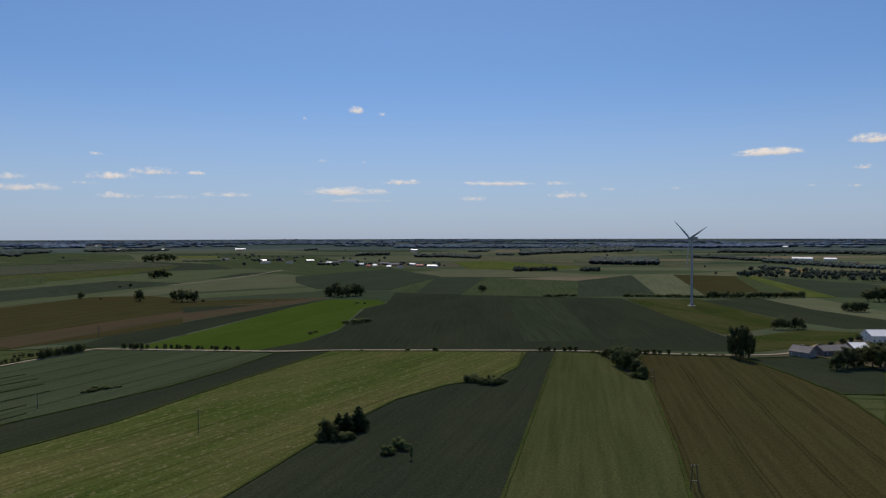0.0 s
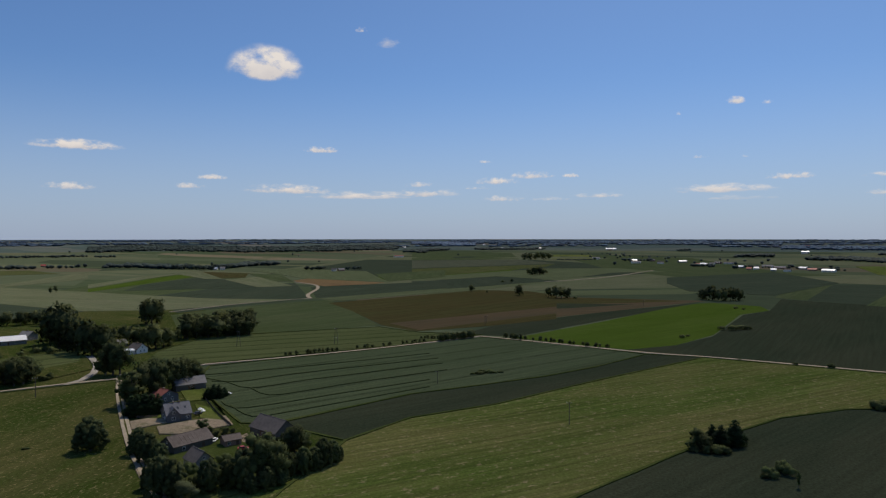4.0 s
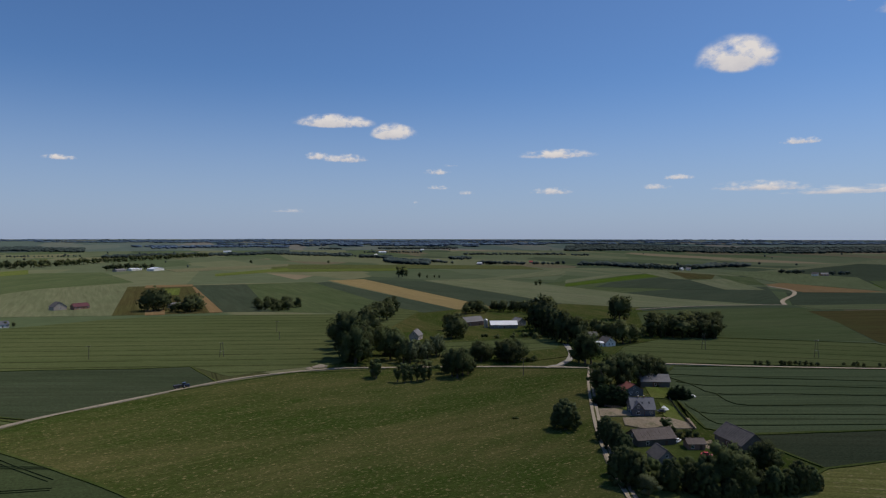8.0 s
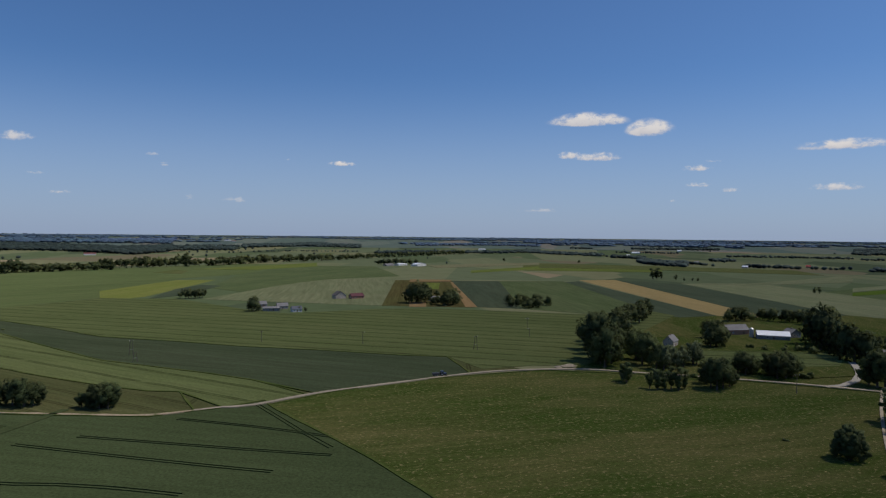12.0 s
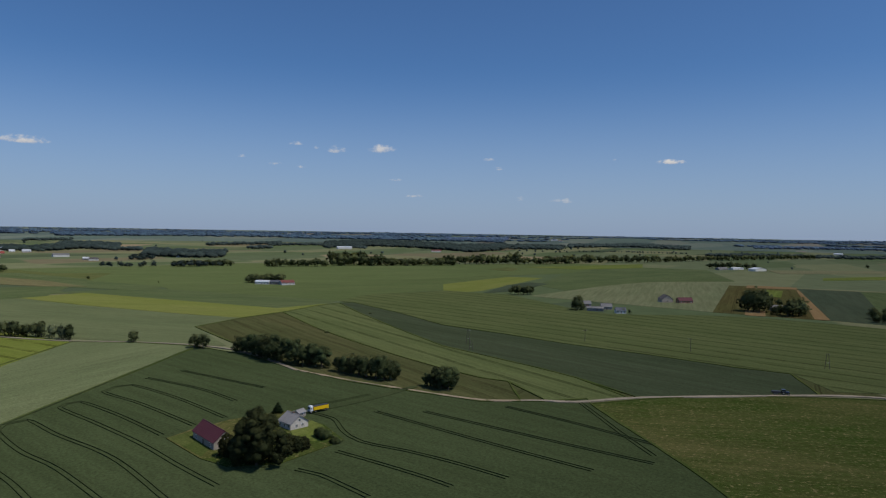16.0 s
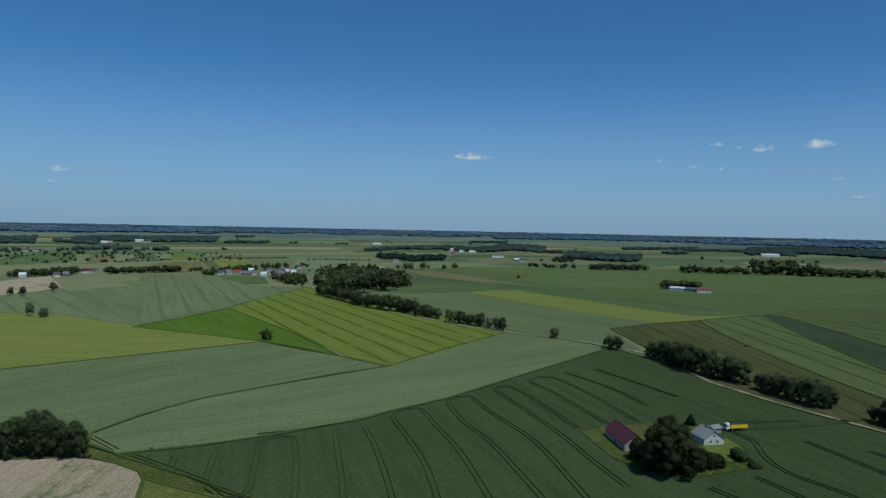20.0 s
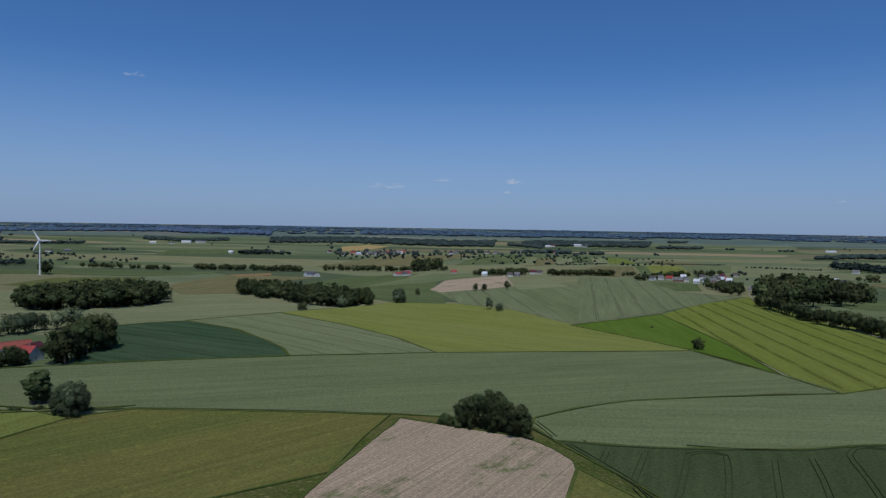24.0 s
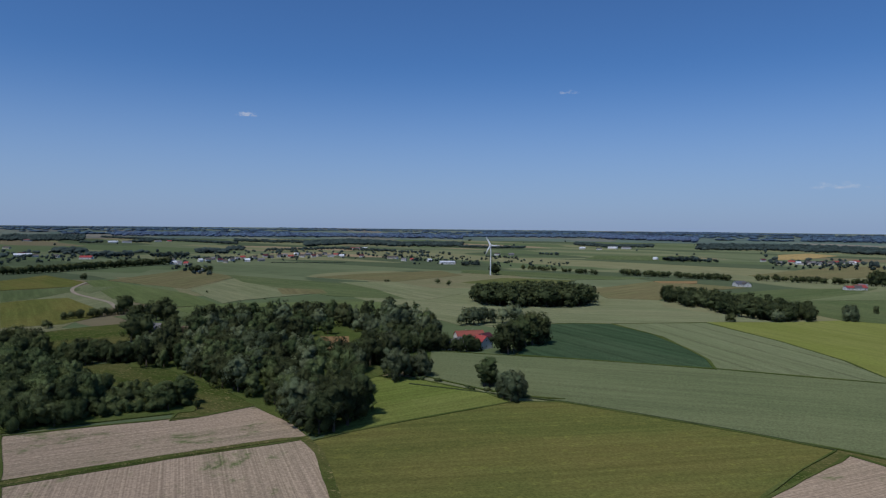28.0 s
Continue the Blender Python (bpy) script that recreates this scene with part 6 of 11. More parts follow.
def wheel(parent, x, y, r, w):
    bm = bmesh.new()
    bmesh.ops.create_cone(bm, cap_ends=True, segments=20, radius1=r, radius2=r, depth=w, matrix=pose(x, y, r, 90, 0, 0))
    es = [e for e in bm.edges if len(e.link_faces) == 2 and e.calc_face_angle(0) > 1.0]
    bmesh.ops.bevel(bm, geom=es, offset=r * 0.14, segments=2, affect="EDGES")
    wh = part("wheel", bm, M["rubber"], parent, "black rubber tyre")
    bm = bmesh.new()
    bmesh.ops.create_cone(bm, cap_ends=True, segments=16, radius1=r * 0.55, radius2=r * 0.45, depth=w * 1.08, matrix=pose(x, y, r, 90, 0, 0))
    part("rim", bm, M["steel"], wh)


def truck(x, y, rot):
    """Articulated lorry: white cab, yellow tarpaulin tipping trailer; front towards +x."""
    ob = tagged(new("truck"), "articulated lorry with white cab and yellow trailer on a field track", "truck")
    cab = boxed(5.2, 7.4, -1.22, 1.22, 0.9, 3.6, 0.14)
    for v in cab.verts:
        if v.co.x > 7.0 and v.co.z > 2.2:
            v.co.x -= 0.25
    cab_ob = part("cab", cab, M["cab_white"], ob, "white tall sleeper cab")
    part("windscreen", boxed(7.12, 7.28, -1.05, 1.05, 2.1, 3.05, 0.04), M["glass"], cab_ob)
    for s in (-1, 1):
        part("side_window", boxed(6.1, 6.9, s * 1.2 - 0.04, s * 1.2 + 0.04, 2.1, 2.9, 0.01), M["glass"], cab_ob)
        part("mirror", boxed(7.0, 7.1, s * 1.45 - 0.12, s * 1.45 + 0.12, 2.2, 2.8, 0.02), M["dark_metal"], cab_ob)
    part("bumper", boxed(7.3, 7.5, -1.2, 1.2, 0.45, 1.05, 0.05), M["dark_metal"], cab_ob)
    part("roof_fairing", boxed(5.3, 6.6, -1.0, 1.0, 3.6, 3.95, 0.15), M["cab_white"], cab_ob)
    part("chassis", boxed(-6.0, 7.2, -0.5, 0.5, 0.7, 1.0, 0.03), M["dark_metal"], ob)
    tr = part("trailer", boxed(-6.2, 4.6, -1.25, 1.25, 1.15, 3.1, 0.06), M["yellow_paint"], ob, "long yellow trailer body")
    bm = boxed(-6.25, 4.65, -1.28, 1.28, 3.1, 3.35, 0.1)
    part("tarpaulin", bm, M["dark_metal"], tr, "dark rolled cover over the load")
    for i in range(9):
        bx = -6.0 + i * 1.3
        bm = boxed(bx, bx + 0.1, -1.29, 1.29, 1.2, 3.05)
        part("rib", bm, M["yellow_paint"], tr)
    for wx in (6.6, 3.4, -2.6, -3.9, -5.2):
        for s in (-1, 1):
            wheel(ob, wx, s * 1.05, 0.52, 0.38)
    p, k = lie(x, y, 0.62)
    ob.matrix_basis = pose(p.x, p.y, p.z, 0, 0, rot) @ Matrix.Diagonal((0.75, 0.85, 0.84, 1))
    return ob


def tractor(x, y, rot):
    """A farm tractor on the lane, front towards +x."""
    ob = tagged(new("tractor"), "dark blue farm tractor standing on the gravel lane", "tractor")
    hood = boxed(0.3, 2.4, -0.42, 0.42, 1.0, 1.85, 0.12)
    part("hood", hood, M["tractor_paint"], ob)
    part("chassis", boxed(-1.2, 2.3, -0.3, 0.3, 0.6, 1.0, 0.05), M["dark_metal"], ob)
    cab = boxed(-1.3, 0.35, -0.8, 0.8, 1.1, 2.75, 0.12)
    cb = part("cab", cab, M["glass"], ob, "glazed cab")
    part("roof", boxed(-1.45, 0.45, -0.9, 0.9, 2.72, 2.9, 0.08), M["tractor_paint"], cb)
    part("exhaust", rod(bmesh.new(), (1.3, 0.5, 1.7), (1.3, 0.5, 2.9), 0.06), M["dark_metal"], ob)
    for s in (-1, 1):
        wheel(ob, -0.7, s * 0.95, 0.9, 0.5)
        wheel(ob, 1.9, s * 0.85, 0.6, 0.36)
        part("fender", boxed(-1.5, 0.1, s * 0.95 - 0.28, s * 0.95 + 0.28, 1.78, 1.9, 0.05), M["tractor_paint"], ob)
    part("trailer", boxed(-6.4, -2.2, -1.1, 1.1, 0.9, 2.0, 0.06), M["dark_metal"], ob, "low dark farm trailer")
    part("drawbar", rod(bmesh.new(), (-2.3, 0, 0.8), (-1.2, 0, 0.7), 0.07), M["dark_metal"], ob)
    for wx in (-5.2, -3.8):
        for s in (-1, 1):
            wheel(ob, wx, s * 0.9, 0.5, 0.32)
    p, k = lie(x, y, 0.63)
    ob.matrix_basis = pose(p.x, p.y, p.z, 0, 0, rot)
    return ob


def parked_car(x, y, rot, paint, label):
    ob = tagged(new("car"), label, "car")
    body = boxed(-2.1, 2.1, -0.88, 0.88, 0.35, 0.95, 0.16)
    b = part("body", body, M[paint], ob)
    top = boxed(-1.5, 1.0, -0.76, 0.76, 0.9, 1.48, 0.2)
    for v in top.verts:
        if v.co.z > 1.2:
            v.co.x *= 0.78
    part("cabin", top, M["glass"], ob, "dark glazed cabin")
    part("roof", boxed(-1.05, 0.7, -0.66, 0.66, 1.46, 1.52, 0.03), M[paint], ob)
    for wx in (-1.3, 1.3):
        for s in (-1, 1):
            wheel(ob, wx, s * 0.8, 0.32, 0.22)
    for s in (-1, 1):
        part("headlight", boxed(2.02, 2.12, s * 0.65 - 0.18, s * 0.65 + 0.18, 0.62, 0.78, 0.02), M["frame"], b)
    p, k = lie(x, y, 0.5)
    ob.matrix_basis = pose(p.x, p.y, p.z, 0, 0, rot)
    return ob


def heap(x, y, r, h, mat, label, seed=1):
    """A low uneven mound: one lumpy mesh with a ragged foot."""
    rng = random.Random(seed)
    bumps = [(rng.uniform(-0.6, 0.6), rng.uniform(-0.6, 0.6), rng.uniform(0.2, 0.45), rng.uniform(0.25, 1.0)) for i in range(9)]
    bm = bmesh.new()
    bmesh.ops.create_grid(bm, x_segments=18, y_segments=18, size=1.0)
    for v in bm.verts:
        u, w = v.co.x * math.sqrt(1 - v.co.y ** 2 / 2), v.co.y * math.sqrt(1 - v.co.x ** 2 / 2)
        d = math.hypot(u, w)
        z = max(0.0, 1 - d * d) * 0.35 + sum(k * math.exp(-((u - a) ** 2 + (w - b) ** 2) / (c * c)) for a, b, c, k in bumps) * 0.45 * max(0.0, 1 - d)
        j = 1 + 0.12 * rng.uniform(-1, 1)
        v.co = Vector((u * r * j, w * r * j * 0.8, -0.1 if d > 0.97 else z * h + rng.uniform(0, 0.06) * h))
    me = bpy.data.meshes.new("heap")
    bm.to_mesh(me)
    bm.free()
    me.materials.append(M[mat])
    ob = new("heap", me)
    ob.matrix_world = pose(x, y, 0.55, 0, 0, rng.uniform(0, 360))
    return tagged(ob, label, "heap")


def silo(x, y, r, h):
    ob = tagged(new("silo"), "small cylindrical grain silo of galvanised steel", "silo")
    bm = bmesh.new()
    bmesh.ops.create_cone(bm, cap_ends=True, segments=20, radius1=r, radius2=r, depth=h, matrix=Matrix.Translation((0, 0, h / 2)))
    part("body", bm, M["steel"], ob)
    bm = bmesh.new()
    bmesh.ops.create_cone(bm, cap_ends=True, segments=20, radius1=r * 1.06, radius2=r * 0.12, depth=r * 0.7, matrix=Matrix.Translation((0, 0, h + r * 0.35)))
    part("roof", bm, M["steel"], ob)
    bm = bmesh.new()
    for i in range(5):
        bmesh.ops.create_cone(bm, cap_ends=False, segments=20, radius1=r * 1.02, radius2=r * 1.02, depth=0.12, matrix=Matrix.Translation((0, 0, h * (i + 0.5) / 5)))
    part("hoop", bm, M["steel"], ob)
    p, k = lie(x, y)
    ob.matrix_basis = pose(p.x, p.y, p.z)
    return ob


def fence(pts, h, mat, label, step=3.0):
    """A garden fence: a post every few metres and slatted panels between."""
    ob = tagged(new("fence"), label, "fence")
    line = smooth_line(pts, step)
    post, panel = {}, {}
    for a, b in zip(line, line[1:]):
        l = (b - a).length
        ang = math.degrees(math.atan2(b.y - a.y, b.x - a.x))
        q = part("post", boxed(-0.06, 0.06, -0.06, 0.06, 0, h + 0.1), M[mat], ob)
        q.matrix_basis = pose(a.x, a.y, 0.3, 0, 0, ang)
        bm = bmesh.new()
        n = max(2, int(l / 0.25))
        for i in range(n):
            box(bm, l * i / n, l * (i + 0.7) / n, -0.02, 0.02, 0.1, h)
        q = part("panel", bm, M[mat], ob)
        q.matrix_basis = pose(a.x, a.y, 0.3, 0, 0, ang)
    return ob


# ---- clouds: a plain backdrop far beyond the land ----
def cloud(az, el, w, h, density=1.0, glow=1.0):
    """A fair-weather cloud; direction and size in degrees."""
    d = 4800.0
    e = Vector((-math.sin(radians(az)) * math.cos(radians(el)), math.cos(radians(az)) * math.cos(radians(el)), math.sin(radians(el)))) * d
    sx, sy = d * radians(w) * 0.72, d * radians(h) * 0.85
    n = 8
    verts = [(sx * (2 * i / n - 1), sy * (2 * j / n - 1), -14 * ((2 * i / n - 1) ** 2)) for j in range(n + 1) for i in range(n + 1)]
    faces = [(j * (n + 1) + i, j * (n + 1) + i + 1, (j + 1) * (n + 1) + i + 1, (j + 1) * (n + 1) + i) for j in range(n) for i in range(n)]
    ob = new("backdrop_cloud", mesh_of("cloud", verts, faces, M["cloud"]))
    eye = Vector((0, 0, EYE))
    ob.matrix_world = look(eye + e, eye + e * 2)
    ob.color = (density, glow, min(1.0, 0.22 * w / h), 1)
    return tagged(ob, "small white fair-weather cloud in a blue sky", "cloud", "fair-weather clouds", "structure")
# ---- houses, farms, masts and vehicles ----
# the lone house in the wheat
building(-199.5, -197.6, 67.5, 20.2, 8.5, 3.2, 3.6, "plaster_worn", "roof_plum", "white barn with a plum-red metal roof beside a great tree", "barn", win=3, gable_win=1, door=True, ribs=14)
building(-231.7, -183.9, 251.8, 9.0, 8.9, 2.9, 2.9, "plaster_aged", "roof_pale", "white plastered old house with a grey roof in a wheat field", "house", win=3, gable_win=2, chimney=1)
building(-245.8, -191.8, 177.0, 4.6, 3.5, 2.2, 0.9, "plaster_worn", "roof_pale", "low white outhouse behind the old house", "shed", win=1, gable_win=0, door=False)
truck(-256.7, -189.0, -19.4)
tractor(-405.9, 5.6, 109.5)
# farms along the sandy driveway
building(-315.8, 255.0, 65.1, 16.2, 9.0, 3.2, 3.2, "timber", "roof_grey", "long weathered barn with a grey fibre-cement roof", "barn", win=1, gable_win=0, ribs=12)
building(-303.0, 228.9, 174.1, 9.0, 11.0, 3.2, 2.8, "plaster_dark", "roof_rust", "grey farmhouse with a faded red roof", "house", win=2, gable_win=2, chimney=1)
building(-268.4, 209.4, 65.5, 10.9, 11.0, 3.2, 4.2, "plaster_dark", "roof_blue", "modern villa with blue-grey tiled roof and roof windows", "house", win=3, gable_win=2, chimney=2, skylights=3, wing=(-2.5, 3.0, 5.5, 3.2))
building(-227.8, 182.8, 81.4, 17.0, 10.0, 3, 3, "timber", "roof_brown", "old farm building with a brown and grey sheet roof", "barn", win=2, gable_win=1, ribs=10)
building(-205.0, 169.5, 166.4, 9.0, 7.1, 3.2, 3.2, "plaster_grey", "roof_dark", "small grey shed with a dark pitched roof", "shed", win=1, gable_win=1)
building(-210.2, 213.0, -10.0, 17.9, 11.0, 3.4, 4.2, "timber", "roof_dark", "large dark-roofed timber barn among trees", "barn", win=1, gable_win=0, ribs=14)
building(-215.5, 194.4, 67.6, 6.8, 6.0, 2.6, 1.4, "brick", "roof_brown", "low brick lean-to beside the barn", "shed", win=2, gable_win=0)
parked_car(-205.3, 191.3, 40, "red_paint", "small red car parked in a sandy farmyard")
parked_car(-223.9, 193.3, 120, "cab_white", "white car parked by the farm building")
parked_car(-264.7, 218.7, 75, "dark_metal", "dark car parked beside the villa")
heap(-271.4, 225.7, 1.4, 0.9, "silage", "pale garden clutter under white film", seed=866)
heap(-267.9, 224.4, 1.4, 0.9, "silage", "pale garden clutter under white film", seed=870)
heap(-285.2, 256.2, 1.6, 1.2, "silage", "white garden things at a field edge", seed=4)
fence([(-285.9, 241), (-260.8, 225.9), (-235.1, 212.3)], 1.5, "dark_metal", "dark garden fence between villa and wheat")
fence([(-295.6, 205.3), (-284.4, 199.7), (-277, 205.8)], 1.4, "timber", "weathered wooden fence along the driveway")
# the hamlet
building(-568.8, 286.5, 71.4, 24.9, 12.0, 3.2, 3, "plaster_grey", "roof_white", "long barn with a bright white metal roof", "barn", win=5, gable_win=0, ribs=16)
building(-595.8, 266.1, 102.9, 20.9, 11.0, 4, 4, "brick", "roof_grey", "old brick farm building with a grey roof", "barn", win=2, gable_win=1, ribs=10)
silo(-576.9, 272.3, 1.8, 7)
building(-579.2, 307.9, 195.7, 10.0, 10.4, 3.6, 3.4, "plaster_grey", "roof_grey", "grey farmhouse with a pitched roof", "house", win=3, gable_win=2, chimney=1)
building(-527.1, 185.2, 143.7, 12.0, 8.0, 4.2, 4, "plaster_worn", "roof_grey", "white gabled house with a grey roof among trees", "house", win=3, gable_win=2, chimney=1)
building(-541.3, 154.8, 96.3, 8.1, 6.0, 2.4, 1.2, "timber", "roof_white", "small shed with a pale sheet roof", "shed", win=1, gable_win=0)
building(-447.9, 308.4, 53.7, 8.6, 8.0, 2.6, 0.6, "plaster_white", "roof_white", "low garage with a pale flat sheet roof", "garage", win=1, gable_win=0)
building(-446.3, 315.3, 182.6, 10.0, 9.2, 3, 3.6, "plaster_white", "roof_dark", "white new house with a dark roof", "house", win=3, gable_win=2, chimney=1)
building(-482.6, 325.4, 77.0, 8.3, 8.0, 2.8, 2.4, "timber", "roof_grey", "grey timber outbuilding in the hamlet", "shed", win=2, gable_win=1)
heap(-439.8, 88, 5, 1.8, "gravel", "heap of pale rubble beside the lane", seed=8)
heap(-435.5, 80.6, 3, 1.0, "gravel", "heap of pale sand beside the lane", seed=9)
# farmsteads in the middle distance
building(-892.8, -124.7, 209.1, 14.0, 14.2, 4, 5, "plaster_worn", "roof_dark", "white-gabled barn with a dark roof", "barn", win=1, gable_win=1)
building(-893.6, -102.1, 123.8, 18.0, 9.0, 3.2, 3.4, "brick", "roof_plum", "brick farmhouse with a plum-coloured roof", "house", win=4, gable_win=1, chimney=1)
building(-745.4, -178.1, 103.3, 17.8, 9.0, 2.8, 1.4, "plaster_grey", "roof_grey", "long low grey farm shed", "shed", win=4, gable_win=0)
building(-765.7, -170.9, 114.1, 11.8, 9.0, 3.2, 3, "plaster_worn", "roof_grey", "white farmhouse with a grey roof", "house", win=3, gable_win=1, chimney=1)
building(-738.2, -149.4, 115.6, 10.4, 9.0, 3, 2.6, "plaster_white", "roof_blue", "white farmhouse with a pale blue roof", "house", win=3, gable_win=1)
building(-783.0, -197.7, 126.6, 8.8, 8.0, 3.2, 3, "plaster_grey", "roof_grey", "grey pitched barn beside trees", "barn", win=1, gable_win=0)
building(-869.9, 0.5, 120.7, 13.3, 9.0, 3, 2.8, "plaster_worn", "roof_grey", "white house hidden in trees", "house", win=2, gable_win=1)
building(-1848.4, -90.6, 146.6, 40.5, 14.0, 3.5, 2, "plaster_white", "roof_white", "white farm building with a bright roof", "barn", win=3, gable_win=0)
building(-1819.8, -41.4, 234.9, 20.0, 40.1, 4.5, 3.5, "plaster_white", "roof_white", "white farm hall with a bright roof", "barn", win=1, gable_win=1)
building(-1813.9, -122.1, 150.5, 37.2, 12.0, 3.2, 2.6, "plaster_grey", "roof_grey", "grey farm building among trees", "house", win=2, gable_win=1)
building(-800.0, -695.3, 115.1, 21.0, 14.0, 3.6, 1.8, "plaster_white", "roof_white", "long white farm hall with bright roof", "barn", win=5, gable_win=0)
building(-807.1, -677.9, 115.1, 13.6, 12.0, 3.4, 2.4, "plaster_grey", "roof_blue", "grey farm building with blue-grey roof", "barn", win=2, gable_win=1)
building(-811.6, -659.5, 143.7, 19.7, 16.0, 3.4, 3.4, "plaster_white", "roof_rust", "white barn with a dull red roof", "barn", win=4, gable_win=1)
building(254.0, 478.2, 125.7, 14.0, 11.2, 3.6, 3.6, "plaster_grey", "roof_grey", "grey farmhouse with tall windows in its gable", "house", win=3, gable_win=2, chimney=1)
building(279.1, 486.6, 15.4, 24.8, 11.0, 3.4, 3, "plaster_dark", "roof_grey", "long dark-walled barn with a grey roof", "barn", win=4, gable_win=0, ribs=12)
building(301.2, 493.8, -0.7, 11.3, 14.0, 4, 3, "brick", "roof_white", "barn with a bright sheet metal roof", "barn", win=1, gable_win=0)
building(348.9, 546.2, -0.8, 16.5, 16.0, 5, 4, "plaster_white", "roof_white", "large white farm hall with bright roof", "barn", win=4, gable_win=1)
building(301.0, -368.8, -77.3, 20.6, 9.0, 3.2, 3, "plaster_white", "roof_grey", "white outbuilding with a grey roof", "house", win=2, gable_win=1)
building(310.4, -398.6, -122.9, 21.2, 10.0, 4.4, 3.2, "plaster_white", "roof_orange", "long white farmhouse with an orange tiled roof", "house", win=6, gable_win=1, chimney=2)
building(285.8, -381.5, -4.6, 9.0, 13.2, 4.2, 4.6, "plaster_white", "roof_red", "white cottage with a crimson roof", "house", win=2, gable_win=1, chimney=1)
building(299.4, -402.8, -88.3, 13.1, 8.0, 3, 3.4, "plaster_white", "roof_plum", "white outhouse with a plum roof", "house", win=2, gable_win=1)
building(517.2, -260.7, -135.9, 10.3, 8.0, 3.2, 3.4, "timber", "roof_grey", "weathered farm cottage with a grey roof", "house", win=2, gable_win=1, chimney=1)
building(487.1, -264.6, -114.4, 7.2, 8.0, 3, 3, "brick", "roof_plum", "brick farm cottage with a dark roof", "house", win=2, gable_win=1)
building(330.5, -278.3, -98.4, 5.8, 7.0, 2.6, 2, "plaster_white", "roof_grey", "small white shed in the wood", "shed", win=1, gable_win=0)
building(984.5, -1180.0, -129.2, 33.7, 22.0, 4.5, 2.5, "plaster_white", "roof_white", "long white farm hall with bright roof", "barn", win=4, gable_win=0)
building(317.5, -1069.0, -133.0, 16.2, 12.0, 4, 3.5, "plaster_white", "roof_blue", "white house with a blue-grey roof", "house", win=3, gable_win=1, chimney=1)
building(307.7, -1065.7, -43.1, 12.0, 10.7, 3.5, 3.5, "plaster_white", "roof_dark", "white house with a white gable", "house", win=2, gable_win=1)
building(181.1, -1120.3, -133.4, 15.7, 10.0, 3.5, 2.5, "plaster_white", "roof_red", "white house with a red roof", "house", win=3, gable_win=1)
building(171.1, -1132.4, -133.4, 15.7, 12.0, 3.5, 4, "plaster_white", "roof_red", "house with a steep red roof", "house", win=2, gable_win=1, chimney=1)
building(1101.5, -639.5, -131.0, 16.2, 12.0, 3.5, 2.5, "plaster_white", "roof_white", "pale farm building behind trees", "barn", win=2, gable_win=0)
building(1350.0, -724.9, -129.2, 17.9, 14.0, 4, 3, "plaster_white", "roof_white", "white hall at the village edge", "barn", win=2, gable_win=0)
building(1662.7, -674.8, -127.6, 26.6, 18.0, 4, 4, "plaster_white", "roof_red", "hall with a bright red roof", "barn", win=2, gable_win=0)
building(-341.6, -984.6, 145.3, 7.6, 14.0, 4, 3, "plaster_cream", "roof_grey", "cream house at the end of the avenue", "house", win=2, gable_win=1)
# villages strung along far roads
building(-612, 2313, 18, 20, 12, 3.6, 3, "plaster_white", "roof_white", "white village barn with a bright metal roof", "barn", win=4, gable_win=1, door=False)
building(-566, 2166, 29, 28, 14, 3.6, 3, "plaster_white", "roof_grey", "white village barn with a grey roof", "barn", win=4, gable_win=1, door=False)
building(-564, 2364, -1, 20, 12, 3.6, 3, "brick", "roof_grey", "brick village barn with a grey roof", "barn", win=4, gable_win=1, door=False)
building(-489, 2162, 14, 20, 12, 3.6, 3, "plaster_white", "roof_dark", "white village barn with a dark roof", "barn", win=4, gable_win=1, door=False)
building(-452, 2305, 39, 28, 14, 3.6, 3, "plaster_grey", "roof_white", "grey village barn with a bright metal roof", "barn", win=4, gable_win=1, door=False)
building(-365, 2069, 38, 15, 10, 3.6, 3.2, "brick", "roof_red", "brick village house with a red roof", "house", win=2, gable_win=1, door=False)
building(-353, 2111, -17, 20, 12, 3.6, 3, "plaster_white", "roof_white", "white village barn with a bright metal roof", "barn", win=4, gable_win=1, door=False)
building(-337, 2154, -12, 15, 10, 3.6, 3.2, "plaster_white", "roof_grey", "white village house with a grey roof", "house", win=2, gable_win=1, door=False)
building(-335, 2248, -23, 20, 12, 3.6, 3, "brick", "roof_grey", "brick village barn with a grey roof", "barn", win=4, gable_win=1, door=False)
building(-303, 2246, 4, 28, 14, 3.6, 3, "plaster_white", "roof_dark", "white village barn with a dark roof", "barn", win=4, gable_win=1, door=False)
building(-237, 1983, -26, 15, 10, 3.6, 3.2, "plaster_grey", "roof_white", "grey village house with a bright metal roof", "house", win=2, gable_win=1, door=False)
building(-205, 1873, 3, 12, 9, 3.6, 3.6, "brick", "roof_red", "brick village house with a red roof", "house", win=2, gable_win=1, door=False)
building(-192, 1907, 16, 12, 9, 3.6, 3.6, "plaster_white", "roof_white", "white village house with a bright metal roof", "house", win=2, gable_win=1, door=False)
building(-178, 2059, -11, 28, 14, 3.6, 3, "plaster_white", "roof_grey", "white village barn with a grey roof", "barn", win=4, gable_win=1, door=False)
building(-143, 1978, 16, 28, 14, 3.6, 3, "brick", "roof_grey", "brick village barn with a grey roof", "barn", win=4, gable_win=1, door=False)
building(-116, 1835, 10, 15, 10, 3.6, 3.2, "plaster_white", "roof_dark", "white village house with a dark roof", "house", win=2, gable_win=1, door=False)
